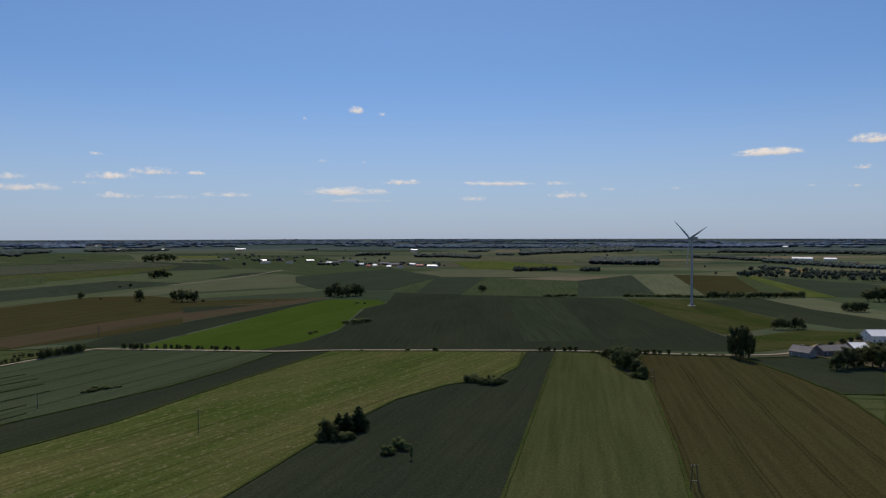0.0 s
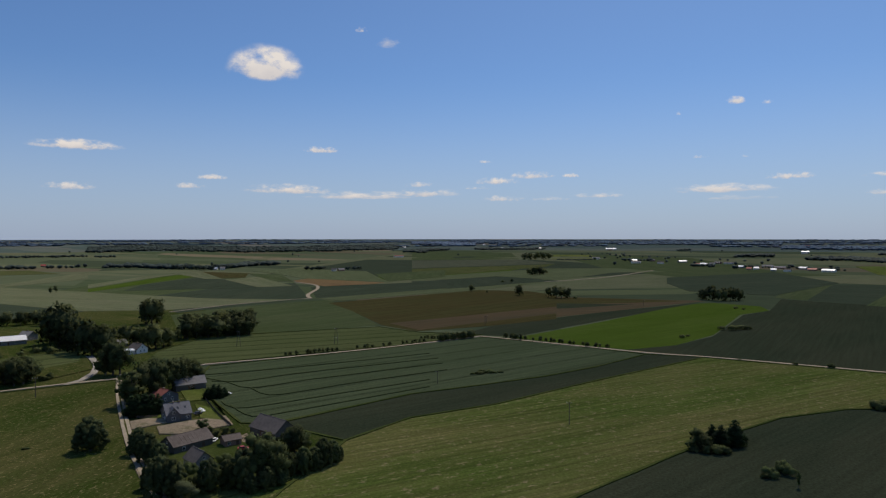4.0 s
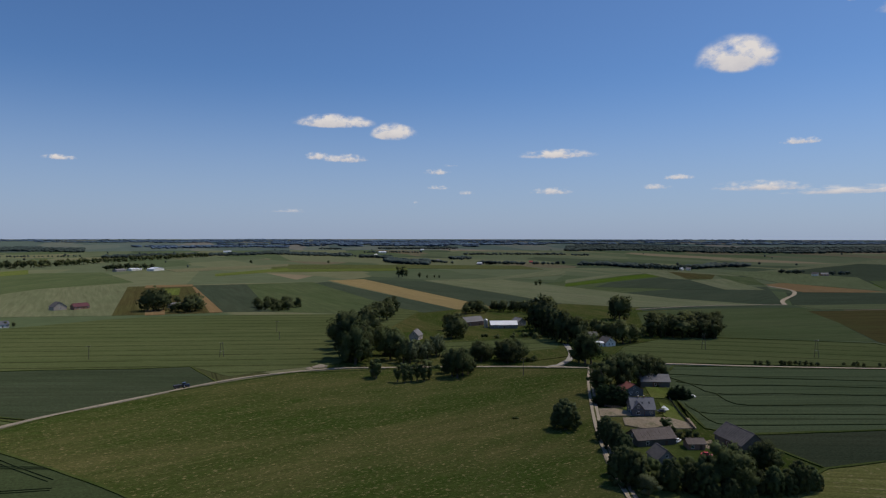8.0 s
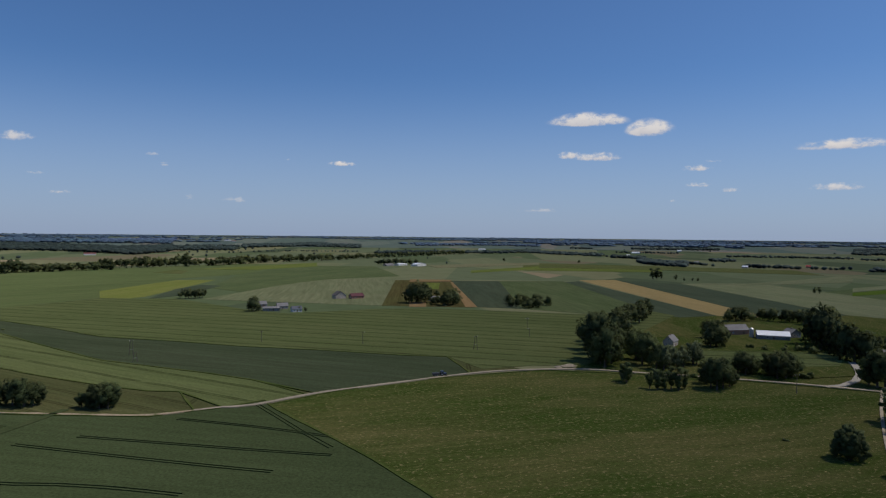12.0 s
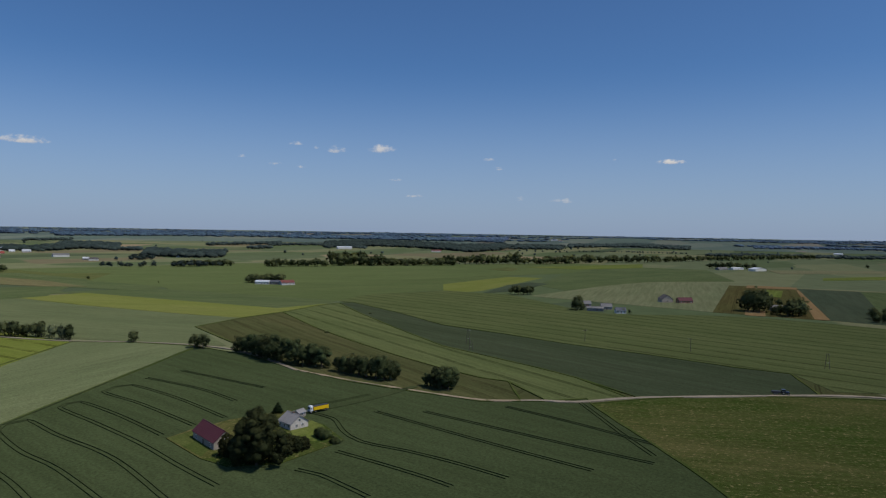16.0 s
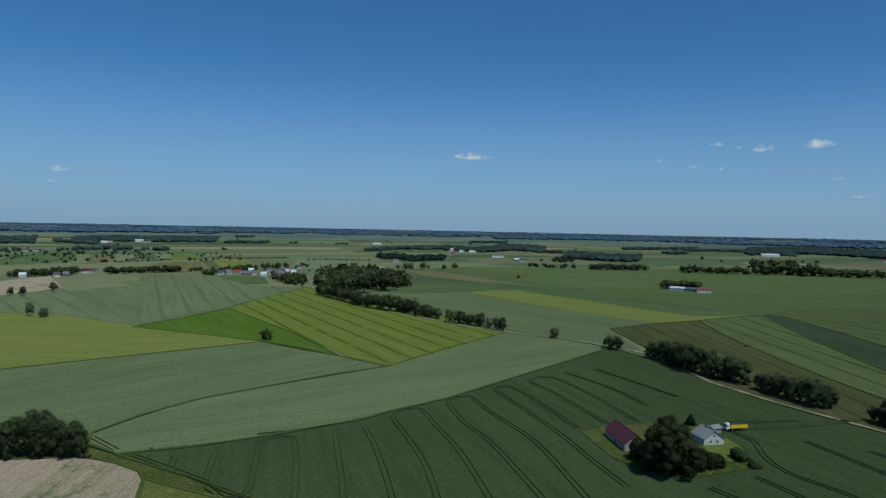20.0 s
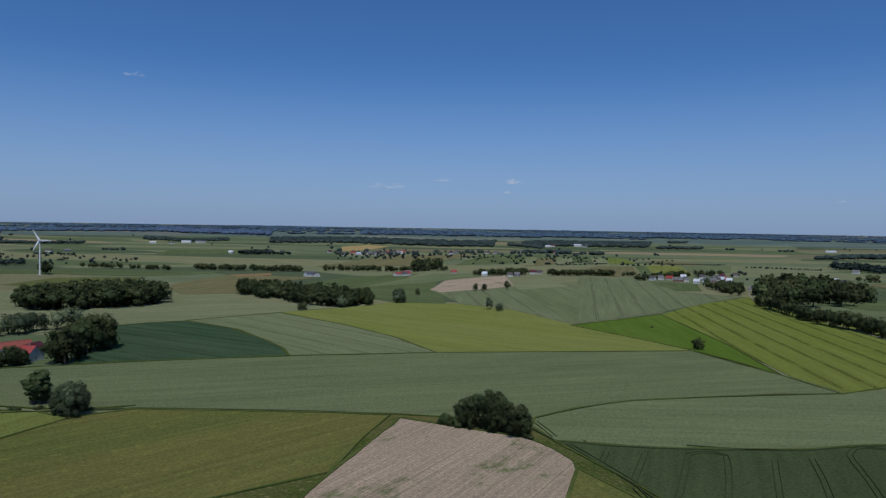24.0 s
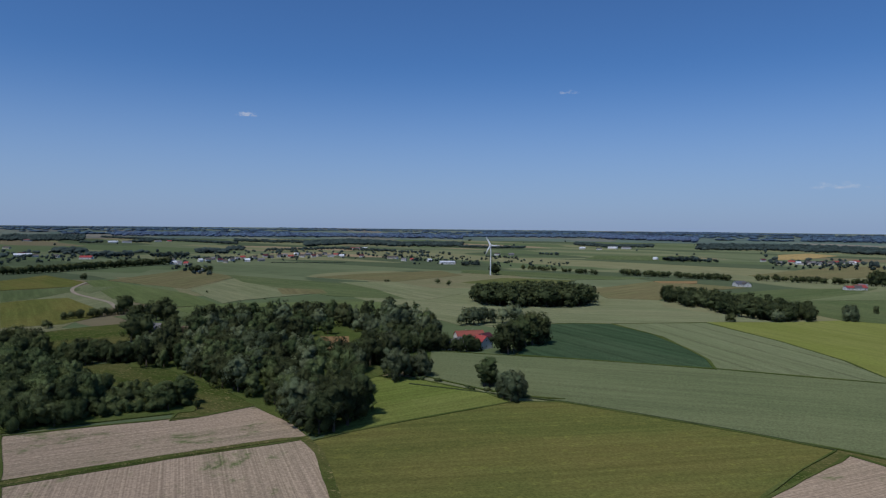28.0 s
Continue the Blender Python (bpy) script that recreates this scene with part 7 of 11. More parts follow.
building(-88, 1976, -31, 20, 12, 3.6, 3, "plaster_grey", "roof_white", "grey village barn with a bright metal roof", "barn", win=4, gable_win=1, door=False)
building(-66, 1901, 6, 20, 12, 3.6, 3, "brick", "roof_red", "brick village barn with a red roof", "barn", win=4, gable_win=1, door=False)
building(-29, 1865, -16, 28, 14, 3.6, 3, "plaster_white", "roof_white", "white village barn with a bright metal roof", "barn", win=4, gable_win=1, door=False)
building(-800, 2491, 12, 28, 14, 3.6, 3, "plaster_white", "roof_grey", "white village barn with a grey roof", "barn", win=4, gable_win=1, door=False)
building(-1221, 4076, 2, 28, 14, 3.6, 3, "brick", "roof_grey", "brick village barn with a grey roof", "barn", win=4, gable_win=1, door=False)
building(-159, 3689, 16, 28, 14, 3.6, 3, "plaster_white", "roof_dark", "white village barn with a dark roof", "barn", win=4, gable_win=1, door=False)
building(-146, 1836, 0, 12, 9, 3.6, 3.6, "plaster_grey", "roof_white", "grey village house with a bright metal roof", "house", win=2, gable_win=1, door=False)
building(-1382, 1197, 25, 15, 10, 3.6, 3.2, "plaster_white", "roof_white", "white village house with a bright metal roof", "house", win=2, gable_win=1, door=False)
building(-1370, 1212, 52, 12, 9, 3.6, 3.6, "plaster_white", "roof_grey", "white village house with a grey roof", "house", win=2, gable_win=1, door=False)
building(-1068, 1317, 59, 15, 10, 3.6, 3.2, "brick", "roof_grey", "brick village house with a grey roof", "house", win=2, gable_win=1, door=False)
building(-1079, 1303, 26, 12, 9, 3.6, 3.6, "plaster_white", "roof_dark", "white village house with a dark roof", "house", win=2, gable_win=1, door=False)
building(-1867, 860, 46, 15, 10, 3.6, 3.2, "plaster_grey", "roof_white", "grey village house with a bright metal roof", "house", win=2, gable_win=1, door=False)
building(-1924, 1067, 53, 12, 9, 3.6, 3.6, "brick", "roof_red", "brick village house with a red roof", "house", win=2, gable_win=1, door=False)
building(-2871, 823, 105, 15, 10, 3.6, 3.2, "plaster_white", "roof_white", "white village house with a bright metal roof", "house", win=2, gable_win=1, door=False)
building(-2162, 839, 102, 15, 10, 3.6, 3.2, "plaster_white", "roof_grey", "white village house with a grey roof", "house", win=2, gable_win=1, door=False)
building(-3166, 577, 92, 20, 12, 3.6, 3, "brick", "roof_grey", "brick village barn with a grey roof", "barn", win=4, gable_win=1, door=False)
building(-3075, 693, 105, 20, 12, 3.6, 3, "plaster_white", "roof_dark", "white village barn with a dark roof", "barn", win=4, gable_win=1, door=False)
building(-2814, 4206, 58, 28, 14, 3.6, 3, "plaster_grey", "roof_white", "grey village barn with a bright metal roof", "barn", win=4, gable_win=1, door=False)
building(-299, -1109, 156, 9, 9, 3.6, 3.4, "plaster_white", "roof_white", "white village house with a bright metal roof", "house", win=2, gable_win=1, door=False)
building(-326, -1143, 136, 15, 10, 3.6, 3.2, "plaster_white", "roof_grey", "white village house with a grey roof", "house", win=2, gable_win=1, door=False)
building(-333, -1138, 174, 9, 9, 3.6, 3.4, "brick", "roof_grey", "brick village house with a grey roof", "house", win=2, gable_win=1, door=False)
building(-345, -1158, 167, 9, 9, 3.6, 3.4, "plaster_white", "roof_dark", "white village house with a dark roof", "house", win=2, gable_win=1, door=False)
building(-354, -1166, 153, 9, 9, 3.6, 3.4, "plaster_grey", "roof_white", "grey village house with a bright metal roof", "house", win=2, gable_win=1, door=False)
building(-364, -1174, 144, 9, 9, 3.6, 3.4, "brick", "roof_red", "brick village house with a red roof", "house", win=2, gable_win=1, door=False)
building(-361, -1148, 156, 9, 9, 3.6, 3.4, "plaster_white", "roof_white", "white village house with a bright metal roof", "house", win=2, gable_win=1, door=False)
building(-290, -1140, 164, 9, 9, 3.6, 3.4, "plaster_white", "roof_grey", "white village house with a grey roof", "house", win=2, gable_win=1, door=False)
building(-277, -1136, 150, 15, 10, 3.6, 3.2, "brick", "roof_grey", "brick village house with a grey roof", "house", win=2, gable_win=1, door=False)
building(-543, -1159, 140, 9, 9, 3.6, 3.4, "plaster_white", "roof_dark", "white village house with a dark roof", "house", win=2, gable_win=1, door=False)
building(-547, -1192, 152, 9, 9, 3.6, 3.4, "plaster_grey", "roof_white", "grey village house with a bright metal roof", "house", win=2, gable_win=1, door=False)
building(-1142, -1920, 174, 15, 10, 3.6, 3.2, "brick", "roof_red", "brick village house with a red roof", "house", win=2, gable_win=1, door=False)
building(-1246, -2041, 155, 15, 10, 3.6, 3.2, "plaster_white", "roof_white", "white village house with a bright metal roof", "house", win=2, gable_win=1, door=False)
building(-717, -1477, 139, 12, 9, 3.6, 3.6, "plaster_white", "roof_grey", "white village house with a grey roof", "house", win=2, gable_win=1, door=False)
building(-1008, -1709, 134, 12, 9, 3.6, 3.6, "brick", "roof_grey", "brick village house with a grey roof", "house", win=2, gable_win=1, door=False)
building(-1083, -1459, 140, 20, 12, 3.6, 3, "plaster_white", "roof_dark", "white village barn with a dark roof", "barn", win=4, gable_win=1, door=False)
building(-1088, -1491, 123, 15, 10, 3.6, 3.2, "plaster_grey", "roof_white", "grey village house with a bright metal roof", "house", win=2, gable_win=1, door=False)
building(-241, -1160, 147, 9, 9, 3.6, 3.4, "plaster_white", "roof_dark", "white village house with a dark roof", "house", win=2, gable_win=1, door=False)
building(-257, -1172, 169, 9, 9, 3.6, 3.4, "plaster_white", "roof_grey", "white village house with a grey roof", "house", win=2, gable_win=1, door=False)
building(-272, -1171, 138, 12, 9, 3.6, 3.6, "plaster_cream", "roof_red", "cream village house with a red roof", "house", win=2, gable_win=1, door=False)
building(-304, -1212, 165, 9, 9, 3.6, 3.4, "plaster_white", "roof_white", "white village house with a bright metal roof", "house", win=2, gable_win=1, door=False)
building(-340, -1225, 155, 9, 9, 3.6, 3.4, "plaster_white", "roof_brown", "white village house with a brown roof", "house", win=2, gable_win=1, door=False)
building(-353, -1194, 178, 9, 9, 3.6, 3.4, "plaster_grey", "roof_grey", "grey village house with a grey roof", "house", win=2, gable_win=1, door=False)
building(-382, -1255, 180, 9, 9, 3.6, 3.4, "plaster_white", "roof_plum", "white village house with a plum roof", "house", win=2, gable_win=1, door=False)
building(-415, -1287, 176, 9, 9, 3.6, 3.4, "plaster_cream", "roof_brown", "cream village house with a brown roof", "house", win=2, gable_win=1, door=False)
building(172, -1124, -158, 9, 9, 3.6, 3.4, "plaster_white", "roof_dark", "white village house with a dark roof", "house", win=2, gable_win=1, door=False)
building(171, -1158, -180, 12, 9, 3.6, 3.6, "plaster_white", "roof_grey", "white village house with a grey roof", "house", win=2, gable_win=1, door=False)
building(95, -1200, -164, 9, 9, 3.6, 3.4, "plaster_cream", "roof_red", "cream village house with a red roof", "house", win=2, gable_win=1, door=False)
building(39, -1170, -189, 9, 9, 3.6, 3.4, "plaster_white", "roof_white", "white village house with a bright metal roof", "house", win=2, gable_win=1, door=False)
building(-4, -1166, 185, 9, 9, 3.6, 3.4, "plaster_white", "roof_brown", "white village house with a brown roof", "house", win=2, gable_win=1, door=False)
building(-17, -1178, 167, 9, 9, 3.6, 3.4, "plaster_grey", "roof_grey", "grey village house with a grey roof", "house", win=2, gable_win=1, door=False)
building(-46, -1244, 174, 12, 9, 3.6, 3.6, "plaster_white", "roof_plum", "white village house with a plum roof", "house", win=2, gable_win=1, door=False)
building(-58, -1243, 147, 9, 9, 3.6, 3.4, "plaster_cream", "roof_brown", "cream village house with a brown roof", "house", win=2, gable_win=1, door=False)
building(403, -1918, -186, 12, 9, 3.6, 3.6, "plaster_white", "roof_dark", "white village house with a dark roof", "house", win=2, gable_win=1, door=False)
building(368, -1860, -136, 12, 9, 3.6, 3.6, "plaster_white", "roof_grey", "white village house with a grey roof", "house", win=2, gable_win=1, door=False)
building(356, -1990, -189, 15, 10, 3.6, 3.2, "plaster_cream", "roof_red", "cream village house with a red roof", "house", win=2, gable_win=1, door=False)
building(319, -1995, -157, 15, 10, 3.6, 3.2, "plaster_white", "roof_white", "white village house with a bright metal roof", "house", win=2, gable_win=1, door=False)
building(169, -2016, -165, 15, 10, 3.6, 3.2, "plaster_white", "roof_brown", "white village house with a brown roof", "house", win=2, gable_win=1, door=False)
building(159, -2055, -160, 15, 10, 3.6, 3.2, "plaster_grey", "roof_grey", "grey village house with a grey roof", "house", win=2, gable_win=1, door=False)
building(85, -2189, -180, 15, 10, 3.6, 3.2, "plaster_white", "roof_plum", "white village house with a plum roof", "house", win=2, gable_win=1, door=False)
building(64, -2109, -171, 15, 10, 3.6, 3.2, "plaster_cream", "roof_brown", "cream village house with a brown roof", "house", win=2, gable_win=1, door=False)
building(37, -2113, -209, 15, 10, 3.6, 3.2, "plaster_white", "roof_dark", "white village house with a dark roof", "house", win=2, gable_win=1, door=False)
building(-41, -2258, 149, 12, 9, 3.6, 3.6, "plaster_white", "roof_grey", "white village house with a grey roof", "house", win=2, gable_win=1, door=False)
building(-158, -2233, 155, 20, 12, 3.6, 3, "plaster_cream", "roof_red", "cream village barn with a red roof", "barn", win=4, gable_win=1, door=False)
building(-179, -2285, 151, 15, 10, 3.6, 3.2, "plaster_white", "roof_white", "white village house with a bright metal roof", "house", win=2, gable_win=1, door=False)
building(-332, -3029, 146, 28, 14, 3.6, 3, "plaster_white", "roof_brown", "white village barn with a brown roof", "barn", win=4, gable_win=1, door=False)
building(1447, -771, -144, 12, 9, 3.6, 3.6, "plaster_white", "roof_dark", "white village house with a dark roof", "house", win=2, gable_win=1, door=False)
building(1337, -729, -115, 9, 9, 3.6, 3.4, "plaster_white", "roof_grey", "white village house with a grey roof", "house", win=2, gable_win=1, door=False)
building(1310, -729, -141, 9, 9, 3.6, 3.4, "plaster_cream", "roof_red", "cream village house with a red roof", "house", win=2, gable_win=1, door=False)
building(1409, -818, -89, 9, 9, 3.6, 3.4, "plaster_white", "roof_white", "white village house with a bright metal roof", "house", win=2, gable_win=1, door=False)
building(1421, -844, -108, 12, 9, 3.6, 3.6, "plaster_white", "roof_brown", "white village house with a brown roof", "house", win=2, gable_win=1, door=False)
building(1458, -880, -118, 9, 9, 3.6, 3.4, "plaster_grey", "roof_grey", "grey village house with a grey roof", "house", win=2, gable_win=1, door=False)
building(1383, -852, -107, 12, 9, 3.6, 3.6, "plaster_white", "roof_plum", "white village house with a plum roof", "house", win=2, gable_win=1, door=False)
building(1335, -836, -139, 9, 9, 3.6, 3.4, "plaster_cream", "roof_brown", "cream village house with a brown roof", "house", win=2, gable_win=1, door=False)
building(1389, -885, -93, 12, 9, 3.6, 3.6, "plaster_white", "roof_dark", "white village house with a dark roof", "house", win=2, gable_win=1, door=False)
building(1425, -923, -99, 9, 9, 3.6, 3.4, "plaster_white", "roof_grey", "white village house with a grey roof", "house", win=2, gable_win=1, door=False)
building(1464, -964, -108, 12, 9, 3.6, 3.6, "plaster_cream", "roof_red", "cream village house with a red roof", "house", win=2, gable_win=1, door=False)
building(1346, -899, -125, 12, 9, 3.6, 3.6, "plaster_white", "roof_white", "white village house with a bright metal roof", "house", win=2, gable_win=1, door=False)
building(1447, -986, -100, 9, 9, 3.6, 3.4, "plaster_white", "roof_brown", "white village house with a brown roof", "house", win=2, gable_win=1, door=False)
building(1348, -937, -108, 15, 10, 3.6, 3.2, "plaster_grey", "roof_grey", "grey village house with a grey roof", "house", win=2, gable_win=1, door=False)
building(1506, -1060, -114, 12, 9, 3.6, 3.6, "plaster_white", "roof_plum", "white village house with a plum roof", "house", win=2, gable_win=1, door=False)
building(1447, -1036, -97, 12, 9, 3.6, 3.6, "plaster_cream", "roof_brown", "cream village house with a brown roof", "house", win=2, gable_win=1, door=False)
building(1484, -1089, -117, 12, 9, 3.6, 3.6, "plaster_white", "roof_dark", "white village house with a dark roof", "house", win=2, gable_win=1, door=False)
building(1502, -1121, -136, 12, 9, 3.6, 3.6, "plaster_white", "roof_grey", "white village house with a grey roof", "house", win=2, gable_win=1, door=False)
building(1441, -1093, -123, 15, 10, 3.6, 3.2, "plaster_cream", "roof_red", "cream village house with a red roof", "house", win=2, gable_win=1, door=False)
building(1540, -1187, -149, 12, 9, 3.6, 3.6, "plaster_white", "roof_white", "white village house with a bright metal roof", "house", win=2, gable_win=1, door=False)
building(1449, -1136, -150, 12, 9, 3.6, 3.6, "plaster_white", "roof_brown", "white village house with a brown roof", "house", win=2, gable_win=1, door=False)
building(1521, -1212, -113, 15, 10, 3.6, 3.2, "plaster_grey", "roof_grey", "grey village house with a grey roof", "house", win=2, gable_win=1, door=False)
building(1432, -1160, -109, 12, 9, 3.6, 3.6, "plaster_white", "roof_plum", "white village house with a plum roof", "house", win=2, gable_win=1, door=False)
building(1449, -1193, -96, 12, 9, 3.6, 3.6, "plaster_cream", "roof_brown", "cream village house with a brown roof", "house", win=2, gable_win=1, door=False)
building(1523, -1274, -105, 12, 9, 3.6, 3.6, "plaster_white", "roof_dark", "white village house with a dark roof", "house", win=2, gable_win=1, door=False)
building(1405, -1196, -127, 15, 10, 3.6, 3.2, "plaster_white", "roof_grey", "white village house with a grey roof", "house", win=2, gable_win=1, door=False)
building(1448, -1252, -160, 15, 10, 3.6, 3.2, "plaster_cream", "roof_red", "cream village house with a red roof", "house", win=2, gable_win=1, door=False)
building(1387, -1220, -132, 12, 9, 3.6, 3.6, "plaster_white", "roof_white", "white village house with a bright metal roof", "house", win=2, gable_win=1, door=False)
building(1837, -1650, -102, 20, 12, 3.6, 3, "plaster_white", "roof_brown", "white village barn with a brown roof", "barn", win=4, gable_win=1, door=False)
building(1779, -1635, -112, 15, 10, 3.6, 3.2, "plaster_grey", "roof_grey", "grey village house with a grey roof", "house", win=2, gable_win=1, door=False)
building(1355, -1262, -134, 12, 9, 3.6, 3.6, "plaster_white", "roof_plum", "white village house with a plum roof", "house", win=2, gable_win=1, door=False)
building(1241, -1256, -138, 15, 10, 3.6, 3.2, "plaster_cream", "roof_brown", "cream village house with a brown roof", "house", win=2, gable_win=1, door=False)
building(1232, -1267, -156, 12, 9, 3.6, 3.6, "plaster_white", "roof_dark", "white village house with a dark roof", "house", win=2, gable_win=1, door=False)
building(1140, -1202, -159, 12, 9, 3.6, 3.6, "plaster_white", "roof_grey", "white village house with a grey roof", "house", win=2, gable_win=1, door=False)
building(1127, -1218, -167, 9, 9, 3.6, 3.4, "plaster_cream", "roof_red", "cream village house with a red roof", "house", win=2, gable_win=1, door=False)
building(1083, -1231, -111, 9, 9, 3.6, 3.4, "plaster_white", "roof_white", "white village house with a bright metal roof", "house", win=2, gable_win=1, door=False)
building(1832, -623, -99, 15, 10, 3.6, 3.2, "plaster_white", "roof_brown", "white village house with a brown roof", "house", win=2, gable_win=1, door=False)
building(1902, -631, -133, 12, 9, 3.6, 3.6, "plaster_grey", "roof_grey", "grey village house with a grey roof", "house", win=2, gable_win=1, door=False)
building(1944, -630, -114, 15, 10, 3.6, 3.2, "plaster_white", "roof_plum", "white village house with a plum roof", "house", win=2, gable_win=1, door=False)
building(2464, -757, -139, 20, 12, 3.6, 3, "plaster_cream", "roof_brown", "cream village barn with a brown roof", "barn", win=4, gable_win=1, door=False)
building(1774, -650, -130, 12, 9, 3.6, 3.6, "plaster_white", "roof_dark", "white village house with a dark roof", "house", win=2, gable_win=1, door=False)
building(3056, -1560, -101, 28, 14, 3.6, 3, "plaster_white", "roof_grey", "white village barn with a grey roof", "barn", win=4, gable_win=1, door=False)
building(3036, -1604, -107, 20, 12, 3.6, 3, "plaster_cream", "roof_red", "cream village barn with a red roof", "barn", win=4, gable_win=1, door=False)
building(1259, -2444, -154, 20, 12, 3.6, 3, "plaster_white", "roof_dark", "white village barn with a dark roof", "barn", win=4, gable_win=1, door=False)
building(447, -1821, -182, 12, 9, 3.6, 3.6, "plaster_white", "roof_grey", "white village house with a grey roof", "house", win=2, gable_win=1, door=False)
building(442, -1909, -156, 15, 10, 3.6, 3.2, "plaster_cream", "roof_red", "cream village house with a red roof", "house", win=2, gable_win=1, door=False)
building(415, -1861, -135, 12, 9, 3.6, 3.6, "plaster_white", "roof_white", "white village house with a bright metal roof", "house", win=2, gable_win=1, door=False)
building(396, -1846, -172, 15, 10, 3.6, 3.2, "plaster_white", "roof_brown", "white village house with a brown roof", "house", win=2, gable_win=1, door=False)
building(387, -1895, -199, 12, 9, 3.6, 3.6, "plaster_grey", "roof_grey", "grey village house with a grey roof", "house", win=2, gable_win=1, door=False)
building(378, -1946, -200, 12, 9, 3.6, 3.6, "plaster_white", "roof_plum", "white village house with a plum roof", "house", win=2, gable_win=1, door=False)
building(356, -1933, -199, 12, 9, 3.6, 3.6, "plaster_cream", "roof_brown", "cream village house with a brown roof", "house", win=2, gable_win=1, door=False)
building(342, -1991, -138, 12, 9, 3.6, 3.6, "plaster_white", "roof_dark", "white village house with a dark roof", "house", win=2, gable_win=1, door=False)
building(320, -1977, -168, 15, 10, 3.6, 3.2, "plaster_white", "roof_grey", "white village house with a grey roof", "house", win=2, gable_win=1, door=False)
building(321, -2059, -147, 15, 10, 3.6, 3.2, "plaster_cream", "roof_red", "cream village house with a red roof", "house", win=2, gable_win=1, door=False)
building(753, -1791, -180, 12, 9, 3.6, 3.6, "plaster_white", "roof_white", "white village house with a bright metal roof", "house", win=2, gable_win=1, door=False)
building(1193, -1665, -161, 15, 10, 3.6, 3.2, "plaster_white", "roof_brown", "white village house with a brown roof", "house", win=2, gable_win=1, door=False)
building(1167, -1701, -132, 15, 10, 3.6, 3.2, "plaster_grey", "roof_grey", "grey village house with a grey roof", "house", win=2, gable_win=1, door=False)
building(519, -1944, -137, 12, 9, 3.6, 3.6, "plaster_white", "roof_plum", "white village house with a plum roof", "house", win=2, gable_win=1, door=False)
# halls and farmhouses far off in the fields
building(-2983, 5841, 7, 22, 12, 4.5, 3.5, "plaster_white", "roof_white", "far white farm hall with a bright metal roof", "barn", win=0, gable_win=0, door=False)
building(-2029, 4012, 43, 22, 12, 4.5, 3.5, "plaster_white", "roof_grey", "far white farmhouse with a grey roof", "house", win=0, gable_win=0, door=False)
building(-1981, 4163, 39, 38, 16, 5, 3.5, "plaster_white", "roof_white", "far white farm hall with a bright metal roof", "barn", win=0, gable_win=0, door=False)
building(-2384, 5471, 34, 22, 12, 4.5, 3.5, "plaster_white", "roof_rust", "far white farmhouse with a dull red roof", "house", win=0, gable_win=0, door=False)
building(-1770, 4309, 30, 38, 16, 5, 3.5, "plaster_white", "roof_white", "far white farm hall with a bright metal roof", "barn", win=0, gable_win=0, door=False)
building(-2399, 6085, 26, 22, 12, 4.5, 3.5, "plaster_white", "roof_grey", "far white farmhouse with a grey roof", "house", win=0, gable_win=0, door=False)
building(-1271, 4258, 18, 64, 22, 6.5, 4, "plaster_white", "roof_white", "far white farm hall with a bright metal roof", "barn", win=0, gable_win=0, door=False)
building(-265, 6513, 1, 38, 16, 5, 3.5, "plaster_white", "roof_rust", "far white farmhouse with a dull red roof", "house", win=0, gable_win=0, door=False)
building(-169, 3986, 178, 38, 16, 5, 3.5, "plaster_white", "roof_white", "far white farm hall with a bright metal roof", "barn", win=0, gable_win=0, door=False)
building(1229, 2323, 145, 64, 22, 6.5, 4, "plaster_white", "roof_white", "far white farm hall with a bright metal roof", "barn", win=0, gable_win=0, door=False)
building(1322, 2317, 140, 38, 16, 5, 3.5, "plaster_white", "roof_white", "far white farm hall with a bright metal roof", "barn", win=0, gable_win=0, door=False)
building(1134, 1853, 135, 22, 12, 4.5, 3.5, "plaster_white", "roof_rust", "far white farmhouse with a dull red roof", "house", win=0, gable_win=0, door=False)
building(2448, 4858, 137, 38, 16, 5, 3.5, "plaster_white", "roof_white", "far white farm hall with a bright metal roof", "barn", win=0, gable_win=0, door=False)
building(-3302, 616, 60, 38, 16, 5, 3.5, "plaster_white", "roof_grey", "far white farmhouse with a grey roof", "house", win=0, gable_win=0, door=False)
building(-3320, 986, 91, 38, 16, 5, 3.5, "plaster_white", "roof_white", "far white farm hall with a bright metal roof", "barn", win=0, gable_win=0, door=False)
building(-1560, 2292, 49, 38, 16, 5, 3.5, "plaster_white", "roof_rust", "far white farmhouse with a dull red roof", "house", win=0, gable_win=0, door=False)
building(-3887, 1406, 82, 22, 12, 4.5, 3.5, "plaster_white", "roof_white", "far white farm hall with a bright metal roof", "barn", win=0, gable_win=0, door=False)
building(-4555, 3044, 65, 22, 12, 4.5, 3.5, "plaster_white", "roof_grey", "far white farmhouse with a grey roof", "house", win=0, gable_win=0, door=False)
building(-6644, -2015, 112, 64, 22, 6.5, 4, "plaster_white", "roof_white", "far white farm hall with a bright metal roof", "barn", win=0, gable_win=0, door=False)
building(-6283, -1848, 109, 38, 16, 5, 3.5, "plaster_white", "roof_rust", "far white farmhouse with a dull red roof", "house", win=0, gable_win=0, door=False)
building(-3938, -1269, 107, 22, 12, 4.5, 3.5, "plaster_white", "roof_white", "far white farm hall with a bright metal roof", "barn", win=0, gable_win=0, door=False)
building(-4435, -1385, 104, 22, 12, 4.5, 3.5, "plaster_white", "roof_grey", "far white farmhouse with a grey roof", "house", win=0, gable_win=0, door=False)
